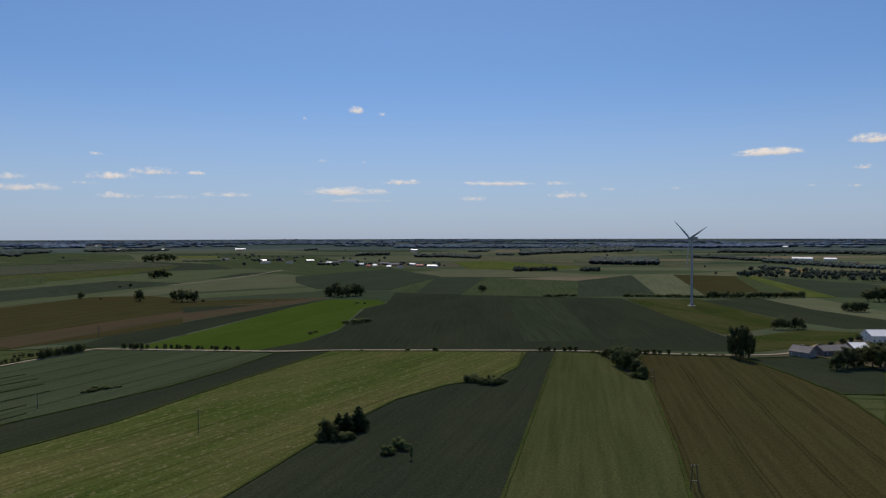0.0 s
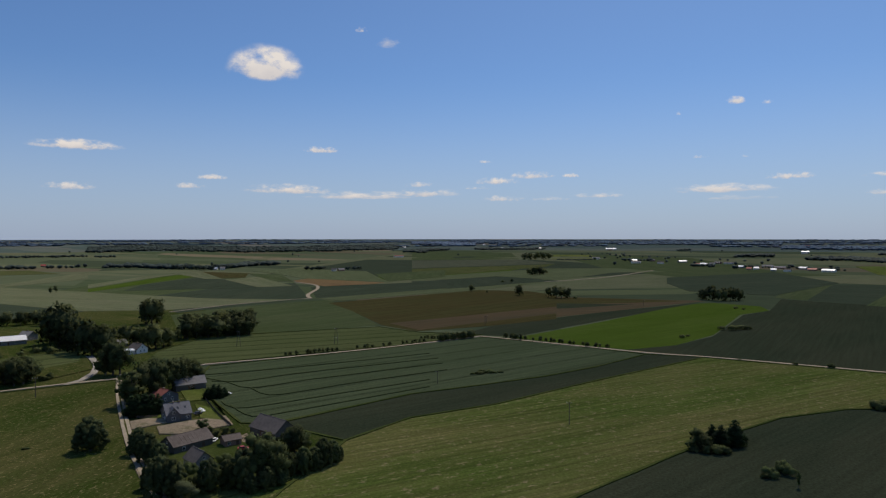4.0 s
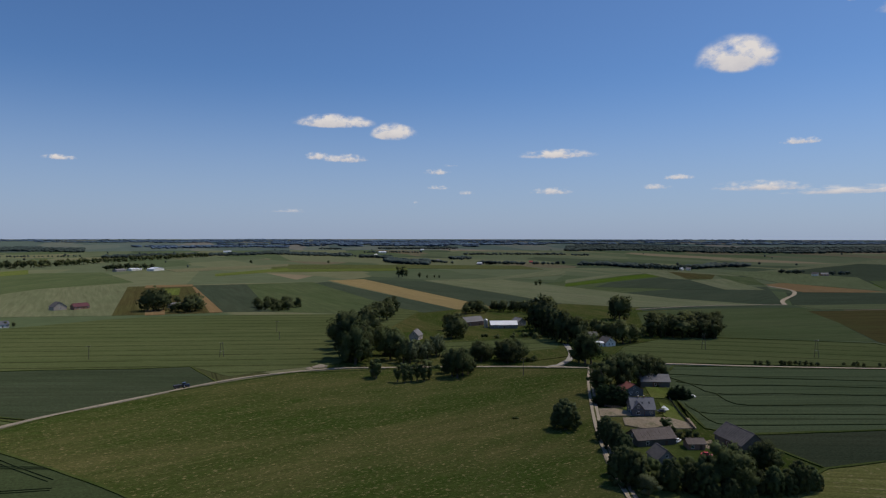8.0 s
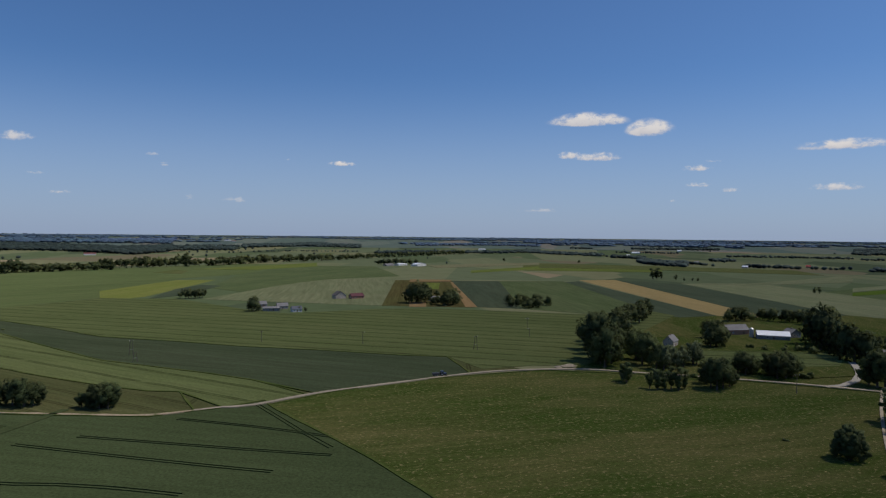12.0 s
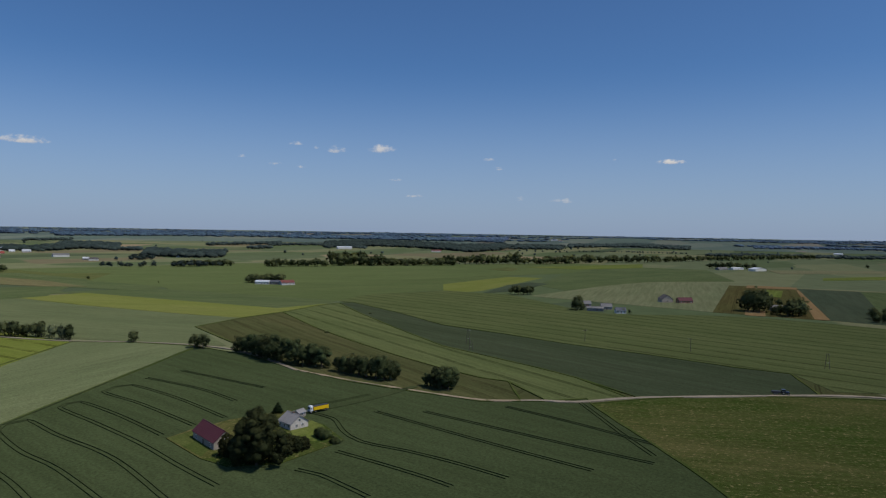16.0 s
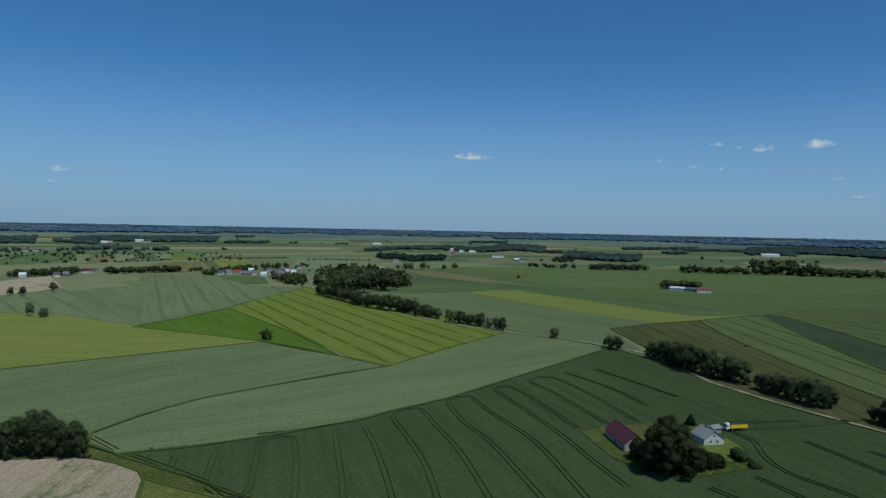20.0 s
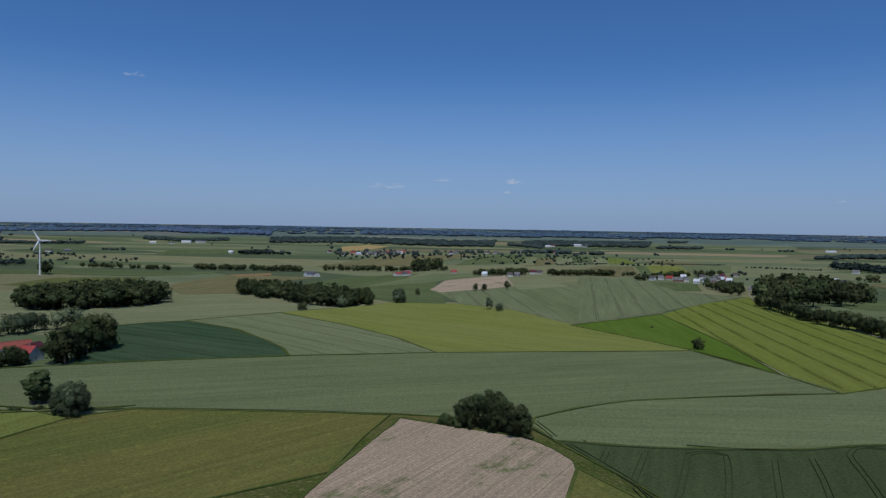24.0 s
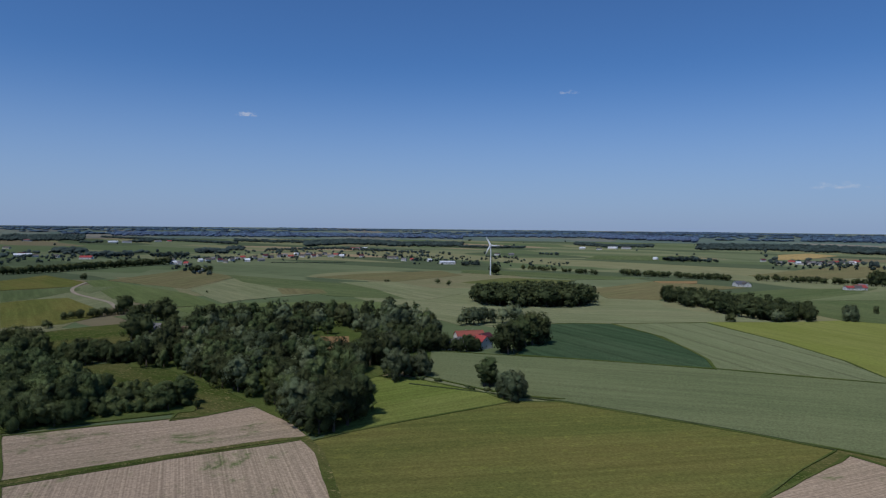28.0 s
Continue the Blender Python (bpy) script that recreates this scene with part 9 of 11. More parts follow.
row_of_trees([(362, 930), (418, 920), (495, 927)], 28, 7.4, 10.4, ['dark', 'round'], 15, "hedgerow trees", 1.5, 1.3, 0)
row_of_trees([(141, 952), (190, 960)], 11, 3.9, 5.5, ['bush'], 16, "", 1.5, 1.4, 0)
row_of_trees([(250, 950), (310, 940), (362, 930)], 22, 4.6, 6.5, ['bush'], 17, "", 1.5, 1.4, 0)
for x, y, h in [(58, 1042, 11.7), (63, 1042, 9.9)]:
    tree(x, y, h, "dark", 1.2)
wood_at([(441, 2029), (616, 1942), (707, 2241), (521, 2357)], 160, 11.1, 18.8, "far_leaf", "dark rectangular plantation among fields", 18, 0)
wood_at([(602, 1401), (799, 1224), (960, 1471), (762, 1676)], 130, 7.5, 12.8, "far_leaf", "loose woodland round a distant hamlet", 19, 0)
wood_at([(170, 1620), (274, 1642), (284, 1696), (175, 1673)], 18, 7.0, 11.8, "far_leaf", "distant line of trees", 20, 0)
wood_at([(327, 1613), (370, 1612), (382, 1664), (338, 1666)], 9, 7.0, 11.9, "far_leaf", "distant clump of trees", 21, 0)
for x, y, h in [(248.9, 427.6, 12.9), (258.5, 433, 14.9), (262.8, 432.9, 13.2), (270.9, 436.6, 15.2), (277, 436.5, 16.2), (281.8, 436.5, 18), (278.7, 427.2, 17.7)]:
    tree(x, y, h, "dark", 1.1, "farmstead trees")
for x, y, h in [(276.6, 496.7, 6.9), (295.5, 516.8, 5.2), (310, 527, 6.4), (324, 539, 5.4), (332, 541, 6.6), (344, 550, 6.7), (263.9, 501.8, 4.9), (272.9, 506.7, 4), (255.2, 497, 2.9)]:
    tree(x, y, h, "dark", 1.2)
# small trees along the dirt lane
row_of_trees([(-342.2, 358), (-288.7, 467.9)], 34, 3.0, 4.1, ['dark', 'round'], 22, "small trees along the lane", 1.5, 1, 0.25)
row_of_trees([(-282.3, 472.4), (-266.9, 506.3)], 13, 5.8, 8.1, ['dark', 'round'], 23, "trees along the lane", 1.5, 1.1, 0)
row_of_trees([(-303.4, 475.6), (-290.1, 486.8)], 6, 2.7, 3.7, ['dark', 'round'], 24, "small trees along the lane", 1.5, 1, 0)
row_of_trees([(-246.2, 515.7), (-223.5, 512.9)], 8, 4.1, 5.8, ['dark', 'round'], 25, "trees along the lane", 1.5, 1, 0)
row_of_trees([(-217.5, 512.8), (-207.1, 512.7), (-203.7, 512.6), (-154.1, 506.9)], 16, 3.3, 4.7, ['dark', 'round'], 26, "small trees along the lane", 1.5, 1, 0.15)
for x, y, h in [(-193.6, 371.8, 2.6), (-193.2, 377.1, 3), (-190.1, 379, 3), (-187.2, 380.6, 2.2), (-196.7, 369.9, 1.8), (-184.9, 383.6, 1.9)]:
    tree(x, y, h, "bush", 1.6)
# garden trees of the roadside farms
for x, y, h in [(-310.6, 211.9, 17.2), (-303.8, 211.8, 18.9)]:
    tree(x, y, h, "poplar", 1.2)
for x, y, h in [(-315.1, 225.2, 21.7), (-317.3, 232.4, 21.4), (-322, 241.7, 20.4), (-321, 248.6, 18.5), (-320.8, 254.5, 18.6), (-320.9, 259.9, 16.6), (-323.8, 267.5, 13.2)]:
    tree(x, y, h, "dark", 0.95)
for x, y, h in [(-289.4, 201.1, 10.6), (-286.7, 202.7, 11.1), (-284.9, 205.1, 11.1), (-284.2, 208.2, 10.6), (-284.6, 211.8, 10)]:
    tree(x, y, h, "conifer", 1.8, "spruce hedge")
for x, y, h in [(-287.2, 243.8, 6.6), (-285.8, 245.9, 7.9), (-283.9, 248.4, 7.3), (-284.3, 252.5, 5.3), (-312.7, 254.5, 4.9)]:
    tree(x, y, h, "conifer", 2)
for x, y, h in [(-236.9, 166.9, 11.4), (-225, 163, 12.4), (-215.7, 160.7, 10.6)]:
    tree(x, y, h, "full", 0.8)
for x, y, h in [(-192.6, 143.5, 14.4), (-188.4, 145.4, 13.4), (-201.7, 147.2, 11.3)]:
    tree(x, y, h, "full", 0.75)
for x, y, h in [(-181, 144.5, 7.6), (-187.2, 148, 5.6)]:
    tree(x, y, h, "willow", 1.2)
for x, y, h in [(-180.8, 154, 12.5), (-179.2, 160, 10.9), (-173.9, 161.6, 15.1)]:
    tree(x, y, h, "full", 0.72)
for x, y, h in [(-172.5, 167.3, 18.3), (-169.5, 171.4, 15.8)]:
    tree(x, y, h, "round", 1.05)
for x, y, h in [(-167.2, 165.3, 8.6), (-169.1, 160.8, 7.2), (-166.5, 171.8, 7.8)]:
    tree(x, y, h, "full", 0.9)
for x, y, h in [(-167.9, 179.4, 8.9), (-166.5, 183.3, 10.8), (-165.5, 188.7, 9.1), (-165.2, 193.2, 11.5), (-164.6, 198.1, 9.3), (-165, 201.8, 6.1)]:
    tree(x, y, h, "full", 0.72)
for x, y, h in [(-185.1, 199.1, 12.2), (-188.4, 199.4, 9.8), (-184.2, 202.7, 8.8)]:
    tree(x, y, h, "dark", 1.1)
for x, y, h in [(-240.1, 200.4, 6.1), (-233.2, 198.7, 4.4), (-226.3, 196, 4.3), (-225.4, 200.2, 4.8), (-224.1, 203.4, 3.8), (-227.9, 190.9, 4.2)]:
    tree(x, y, h, "dark", 1.2)
for x, y, h in [(-201, 163.3, 5.1), (-188.4, 155.2, 5.8), (-200.4, 178, 4.8), (-201.5, 208.5, 2.6), (-201.3, 215.8, 2.6)]:
    tree(x, y, h, "bush", 1)
for x, y, h in [(-257.7, 160.6, 14.6)]:
    tree(x, y, h, "full", 1.0)
for x, y, h in [(-282.1, 147.9, 1.4), (-281.2, 149.1, 1.1)]:
    tree(x, y, h, "bush", 1.4)
# the hamlet grove
for x, y, h in [(-506.9, 118.2, 28.9), (-460.4, 111.8, 34.6), (-438.2, 111.4, 30.7), (-448.7, 118.2, 25.1), (-527.6, 130.2, 28.3), (-466.3, 110.1, 23.3), (-477.5, 128.8, 21.5)]:
    tree(x, y, h, "dark", 0.85, "hamlet trees")
for x, y, h in [(-652, 184, 19.9), (-656, 192, 21.2), (-664, 202, 19.2), (-684, 212, 16.1), (-608, 168, 21.8), (-584, 158, 22), (-578, 165, 15.6)]:
    tree(x, y, h, "dark", 1.1, "hamlet trees")
for x, y, h in [(-464.6, 139.4, 21.9), (-445.8, 138.1, 23.6), (-463.3, 148.2, 19.5), (-430.9, 142.5, 18.2), (-493.1, 144.8, 19.6), (-516.3, 145.5, 14)]:
    tree(x, y, h, "round", 0.9, "hamlet trees")
for x, y, h in [(-428.1, 146.3, 17.4), (-435.3, 152.4, 16.1), (-436.5, 157.4, 12.1), (-439.6, 163.1, 14.7), (-445.9, 171.9, 17.5), (-448.6, 175.3, 15.9)]:
    tree(x, y, h, "willow", 0.8, "hamlet trees")
for x, y, h in [(-390.7, 112.1, 12.8), (-394.8, 111.4, 10.8)]:
    tree(x, y, h, "poplar", 1, "hamlet trees")
for x, y, h in [(-377, 121.1, 10.4), (-374.4, 124.7, 11.8), (-375, 128.7, 10.4), (-375.6, 132.7, 13.3), (-373.1, 136.1, 13.9), (-376.9, 140.8, 12)]:
    tree(x, y, h, "poplar", 1.1, "hamlet trees")
for x, y, h in [(-380.3, 156.9, 18), (-375.3, 158.3, 20), (-379.3, 163.5, 18.1), (-383.4, 169, 16.1), (-391.1, 158.5, 13.3)]:
    tree(x, y, h, "dark", 0.85, "hamlet trees")
for x, y, h in [(-421.8, 190.8, 13.7), (-415.4, 192.7, 15.2), (-418.8, 198.4, 12.9), (-414.8, 207.3, 14.5), (-404.8, 207.3, 18.2), (-405.7, 212.8, 17.6), (-410.8, 219.8, 15.4)]:
    tree(x, y, h, "dark", 1.05, "hamlet trees")
for x, y, h in [(-519.9, 213.7, 17.5), (-522.8, 219.7, 22.6), (-538.1, 230.2, 17.2)]:
    tree(x, y, h, "dark", 1, "hamlet trees")
for x, y, h in [(-681, 297, 11.5), (-686, 307, 15.6), (-686, 316, 14.3), (-687, 324, 9.2)]:
    tree(x, y, h, "round", 1.2, "hamlet trees")
for x, y, h in [(-698, 337, 9.4), (-693, 344, 10), (-686, 354, 9.3), (-681, 360, 12), (-677, 366, 13.3), (-672, 373, 9.9)]:
    tree(x, y, h, "dark", 1.2, "hamlet trees")
for x, y, h in [(-540, 304, 27.8), (-514.1, 296.2, 37), (-516.6, 304.5, 32.2), (-484.6, 292.1, 24.5), (-471.4, 289.5, 26.8), (-463.4, 290.4, 24.7), (-459.9, 295.2, 22.7), (-472.4, 308.8, 19.6)]:
    tree(x, y, h, "dark", 0.9, "hamlet trees")
for x, y, h in [(-391.1, 253.8, 20.3), (-385, 254.9, 24.1), (-382.7, 258, 21.7)]:
    tree(x, y, h, "dark", 0.95, "hamlet trees")
for x, y, h in [(-587, 424, 23.7), (-576, 422, 27.1), (-581, 432, 25)]:
    tree(x, y, h, "dark", 0.9)
for x, y, h in [(-484.9, 335.8, 15.3), (-465.3, 329.1, 17.8), (-456.2, 330.8, 18.5), (-447.9, 331.6, 19.3), (-449.5, 339.8, 16.6), (-454.3, 349.4, 13.9), (-509, 346, 13.8), (-470, 367.8, 10.3)]:
    tree(x, y, h, "round", 1.05, "hamlet trees")
grove([(-467.6, 371), (-440, 421), (-469, 445), (-506, 409)], 58, 12.8, 19.6, ['dark', 'tall', 'tall'], 27, 3, "dense plantation by the hamlet", 1)
for x, y, h in [(-607, 346, 6), (-406.7, 225.4, 4.9), (-408.3, 158.1, 3.8), (-423.9, 167.9, 4), (-519.3, 245.1, 4), (-508, 249.9, 4.4), (-505.3, 264.1, 4.4), (-505.3, 274.7, 6), (-494.1, 279.2, 6.9)]:
    tree(x, y, h, "bush", 1)
for x, y, h in [(-486.3, 114.4, 17.4), (-446.5, 110.6, 17.6), (-471.5, 122.5, 15.2), (-545.2, 124.9, 17.4), (-543.5, 146.8, 16.6), (-695, 208, 16.3), (-715, 220, 19.3), (-736, 232, 18.6), (-469.4, 148.5, 15.4), (-443.1, 150.5, 12.2), (-446.6, 158, 14), (-452.2, 168.1, 10.1), (-449.6, 173.6, 11.7)]:
    tree(x, y, h, "dark", 1, "hamlet trees")
for x, y, h in [(-395.2, 112.6, 10.8), (-393.7, 129.6, 8.7), (-387.1, 131.6, 7.9), (-400.5, 165.7, 12.9), (-393.7, 167.2, 11.2), (-396.5, 173.4, 12.8)]:
    tree(x, y, h, "willow", 0.9, "hamlet trees")
for x, y, h in [(-570, 231, 15.9), (-537.7, 224, 17.1), (-543.3, 232.2, 13.3), (-689, 302, 13), (-698, 319, 14.6), (-697, 340, 13.4), (-687, 346, 14.6), (-676, 353, 14.5), (-661, 363, 15.6), (-563, 317, 20.1), (-544, 314, 21.7), (-531, 312, 18.1), (-497.3, 299.1, 17.1), (-507.4, 312.4, 19.6), (-496.3, 312.7, 15.2)]:
    tree(x, y, h, "dark", 0.95, "hamlet trees")
for x, y, h in [(-438.9, 200.7, 12.6), (-423, 199.7, 13), (-418.2, 211.3, 14.7), (-414.1, 215.4, 16.3), (-417.3, 221.8, 12.3), (-407.4, 228.8, 4.9), (-525.6, 225.7, 5), (-518.6, 241.6, 3.5), (-514.8, 254.1, 3.5), (-516.4, 270.3, 4), (-521.4, 281.6, 4.6)]:
    tree(x, y, h, "round", 1, "hamlet trees")
for x, y, h in [(-514.4, 149.9, 6.5), (-508.8, 151.8, 8.3), (-509.4, 144.8, 5.5), (-450.5, 163, 4.2), (-441, 175.5, 4.1), (-517.1, 298.7, 6.2), (-509.6, 283.9, 5), (-526, 375, 7.8), (-539, 378, 6.8), (-509, 372, 7.6)]:
    tree(x, y, h, "bush", 1)
# copses and farm trees in the middle distance
grove([(-791, 80), (-776, 137), (-827, 148), (-857, 119), (-844, 88)], 24, 8.5, 12.9, ['dark', 'round'], 28, 5, "copse in a field", 1.3)
for x, y, h in [(-843, -28, 24.7), (-836, -22, 28.8), (-835, -16, 27.3), (-849, -11, 23.4)]:
    tree(x, y, h, "dark", 1, "farmstead trees")
for x, y, h in [(-815, -1, 9.8), (-821, 5, 11.3), (-808, 12, 15.3), (-814, 17, 21), (-820, 23, 21.2), (-833, 28, 11.5), (-893, -6, 10.8), (-925, 4, 9.5)]:
    tree(x, y, h, "dark", 1.2, "farmstead trees")
for x, y, h in [(-878, -327, 8.1), (-871, -318, 12.8), (-870, -313, 13.5), (-870, -306, 11.9), (-877, -302, 13.6), (-884, -300, 12)]:
    tree(x, y, h, "dark", 1.2, "clump of trees")
for x, y, h in [(-740, -200, 11.9), (-734, -195, 17), (-739, -192, 11.8), (-736, -139, 5.2), (-737, -146, 5.8)]:
    tree(x, y, h, "dark", 1)
for x, y, h in [(-328.5, -159.4, 11.6), (-326.3, -156, 13.4), (-326.8, -161.5, 12.8)]:
    tree(x, y, h, "dark", 1)
for x, y, h in [(-1348, 436, 21.9), (-1348, 444, 24.4), (-1348, 453, 14.6), (-1312, 469, 12), (-1295, 479, 7.1), (-1294, 495, 7.1), (-1294, 505, 7.2)]:
    tree(x, y, h, "tall", 1.4)
for x, y, h in [(-1029, 581, 11.2), (-1029, 589, 11.2)]:
    tree(x, y, h, "tall", 1.4)
for x, y, h in [(-1858, -154, 14.4), (-1859, -140, 17.6), (-1859, -122, 17.6), (-1860, -104, 19.2), (-1861, -86, 17.6), (-1896, -69, 17.9), (-1897, -50, 14.6)]:
    tree(x, y, h, "dark", 1.4, "farmstead trees")
for x, y, h in [(-2196, 225, 11.4), (-2120, 452, 9.3)]:
    tree(x, y, h, "dark", 1.2)
row_of_trees([(-1544, -754), (-1615, -671), (-1722, -561), (-1948, -471), (-2114, -330)], 48, 18.1, 25.3, ['dark', 'round'], 29, "avenue of roadside trees", 1.5, 1.25, 0)
row_of_trees([(-2114, -330), (-2484, -151), (-2943, 134)], 44, 14.9, 20.9, ['dark', 'round'], 30, "avenue of roadside trees", 1.5, 1.25, 0)
row_of_trees([(-1042, -1152), (-1101, -1086), (-1132, -1073)], 18, 11.3, 15.9, ['dark', 'round'], 31, "avenue of roadside trees", 1.5, 1.25, 0)
row_of_trees([(-1153, -995), (-1252, -906)], 18, 13.4, 18.7, ['dark', 'round'], 32, "avenue of roadside trees", 1.5, 1.2, 0)
grove([(-1253, -904), (-1355, -818), (-1488, -901), (-1394, -1000)], 34, 19.7, 30.1, ['dark', 'round'], 33, 6, "roadside copse", 1.2)
row_of_trees([(-1377, -829), (-1508, -709)], 26, 14.4, 20.2, ['dark', 'round'], 34, "avenue of roadside trees", 1.5, 1.3, 0)
for x, y, h in [(-1639, -715, 24.5), (-1651, -696, 27.6), (-1819, -680, 26.6), (-1828, -666, 30), (-1690, -693, 21.9), (-1696, -683, 25.1)]:
    tree(x, y, h, "round", 1.3)
# trees along the gravel lane
for x, y, h in [(-349.9, -365.3, 10.5), (-350.6, -357.8, 10.9)]:
    tree(x, y, h, "dark", 1.2)
for x, y, h in [(-352, -326, 12.5), (-350.7, -318.7, 13.2), (-349.5, -311.5, 14.7), (-345.3, -302, 16), (-344.1, -295.1, 16.6), (-340.2, -286, 17.8), (-339, -279.4, 16.1), (-339.4, -268.6, 16.6), (-338.3, -262.2, 13.5), (-342.5, -260, 14.3), (-341.1, -254.3, 14.9), (-339.8, -248.6, 14)]:
    tree(x, y, h, "dark", 1.1, "row of roadside trees")
for x, y, h in [(-335.4, -233.4, 9.3), (-334.1, -228, 11.3), (-333, -222.2, 12.6), (-332, -216.4, 12.5), (-331, -210.7, 11.7), (-330.4, -203.9, 13.6), (-329.6, -197.8, 14.2), (-330.8, -194.3, 12.1)]:
    tree(x, y, h, "dark", 1.1, "row of roadside trees")
for x, y, h in [(-328.2, -169.3, 7.8), (-327.1, -164.4, 10.3), (-326, -159.9, 12.1), (-329.2, -158.5, 9.6)]:
    tree(x, y, h, "dark", 1, "row of roadside trees")
for x, y, h in [(-456.4, -330, 2.4), (-582, -367, 1.8), (-561, -289, 1.6)]:
    tree(x, y, h, "bush", 1.6)
for x, y, h in [(-188.0, -165.6, 21.5)]:
    tree(x, y, h, "great", 1.08)
for x, y, h in [(-188.9, -181, 9.4)]:
    tree(x, y, h, "great", 0.8)
for x, y, h in [(-205.6, -164.7, 7.1), (-206.4, -161.9, 6.6), (-199.6, -163.1, 7), (-210.5, -161.8, 5.3), (-195, -162.1, 5.5)]:
    tree(x, y, h, "great", 1.1)
for x, y, h in [(-244.7, -203.4, 5.6)]:
    tree(x, y, h, "conifer", 2)
for x, y, h in [(-225.1, -164.6, 6), (-223.3, -161.5, 5.4), (-221.7, -155.6, 4.1), (-222.2, -154.2, 2.9)]:
    tree(x, y, h, "bush", 0.9, "garden bushes")
row_of_trees([(-285, -808), (-285, -737), (-286, -668)], 14, 12.7, 17.8, ['dark', 'round'], 35, "avenue along the lane", 1.5, 1, 0)
row_of_trees([(-284, -658), (-300, -617), (-307, -585)], 13, 12.0, 16.7, ['dark', 'round'], 36, "avenue along the lane", 1.5, 1, 0)
row_of_trees([(-304, -577), (-315, -549)], 7, 9.3, 13.1, ['dark', 'round'], 37, "avenue along the lane", 1.5, 1, 0)
row_of_trees([(-310, -529), (-322.8, -492.4)], 8, 9.5, 13.3, ['dark', 'round'], 38, "avenue along the lane", 1.5, 1, 0)
row_of_trees([(-322.4, -484.2), (-327.4, -463.4)], 4, 9.2, 12.8, ['round', 'willow'], 39, "avenue along the lane", 1.5, 0.8, 0)
for x, y, h in [(-343.3, -418.5, 9.4), (-136.3, -495.8, 9.8)]:
    tree(x, y, h, "round", 1.1)
grove([(-320, -920), (-369, -1014), (-440, -1070), (-478, -991), (-436, -857), (-406, -820), (-336, -785), (-302, -796), (-301, -844)], 75, 17.6, 26.9, ['dark', 'round', 'dark'], 40, 8, "wood beside the lane", 1.3)
grove([(-283, -1006), (-283, -918), (-307, -910), (-336, -1013), (-304, -1069)], 22, 9.9, 15.1, ['dark', 'round'], 41, 6, "wood beside the lane", 1.3)
for x, y, h in [(-604, -1235, 9.4), (-618, -1227, 14.2), (-627, -1222, 14.1), (-648, -1210, 15.3), (-675, -1236, 8.5), (-541, -1233, 11.6), (-518, -1210, 11.3), (-694, -1205, 10.7), (-723, -1209, 13.3), (-704, -961, 6.1), (-723, -829, 2.8), (-537, -913, 2.7)]:
    tree(x, y, h, "round", 1.3)
# copses of the last fields
for x, y, h in [(18.4, -286.1, 10.2), (15.5, -284.4, 13.2), (12.4, -284.9, 14.8), (9.1, -284.6, 16.8), (5.6, -282.8, 17.2), (2.1, -281, 15.1), (-1.2, -278.5, 13.5), (-4.5, -276.1, 13.9), (-7.3, -274.5, 11.8), (-8.9, -274, 8.4), (14.2, -282.6, 8.6), (4.5, -278.8, 10)]:
    tree(x, y, h, "dark", 0.85, "copse on a field corner")
for x, y, h in [(24.4, -288.6, 6.2), (22.9, -286.7, 4.1), (-10.1, -272.2, 2.9), (19.7, -284.3, 5.1)]:
    tree(x, y, h, "bush", 1)
for x, y, h in [(18, -696, 13.2), (9, -685, 8.9), (6, -685, 8.9)]:
    tree(x, y, h, "willow", 0.8)
for x, y, h in [(41, -883, 11.4), (30, -881, 11.4), (0, -921, 12.7), (108, -818, 9.2)]:
    tree(x, y, h, "dark", 0.9)
for x, y, h in [(120, -730, 12.7), (117, -734, 15.4), (114, -733, 11.5)]:
    tree(x, y, h, "willow", 1)
for x, y, h in [(-125, -600, 2.1), (-53.6, -269, 1), (-57, -268.8, 1), (-31.9, -272.7, 1)]:
    tree(x, y, h, "bush", 1.3)
grove([(165, -686), (140, -696), (145, -730), (177, -737)], 14, 10.6, 16.1, ['dark', 'round'], 42, 5, "copse", 1.1)
grove([(454, -590), (399, -597), (354, -667), (373, -707), (429, -695), (476, -662), (493, -645)], 170, 15.0, 22.9, ['dark', 'tall', 'dark'], 43, 3.2, "dense plantation of dark trees", 1.05)
grove([(320, -778), (273, -739), (205, -691), (164, -673), (147, -720), (158, -764), (235, -792), (309, -835), (338, -833)], 260, 10.5, 16.1, ['tall', 'dark', 'tall'], 44, 3, "dense plantation of dark trees", 1)
for x, y, h in [(168, -677, 13.2), (165, -683, 10.9)]:
    tree(x, y, h, "willow", 1.1)
for x, y, h in [(201, -648, 8.2), (623, -751, 8.4)]:
    tree(x, y, h, "round", 1.2)
for x, y, h in [(261.5, -285.1, 11.5), (258, -285.9, 15.5), (254.9, -286.6, 13.5)]:
    tree(x, y, h, "willow", 0.9)
for x, y, h in [(215.4, -291.4, 15.3), (212.8, -292.1, 16.5), (211.9, -293.4, 12.7)]:
    tree(x, y, h, "poplar", 1.3)
for x, y, h in [(193.3, -277.8, 13.8), (186.1, -272.7, 15.2), (184.2, -276, 13.5), (193, -284.9, 12.1)]:
    tree(x, y, h, "willow", 0.85)
for x, y, h in [(260.4, -283.1, 5.4), (250.4, -278.9, 3.3), (241.9, -283, 2.6), (216.1, -280.6, 1.9), (208.7, -284.4, 2.5), (220, -281.8, 1.9)]:
    tree(x, y, h, "bush", 1.3)
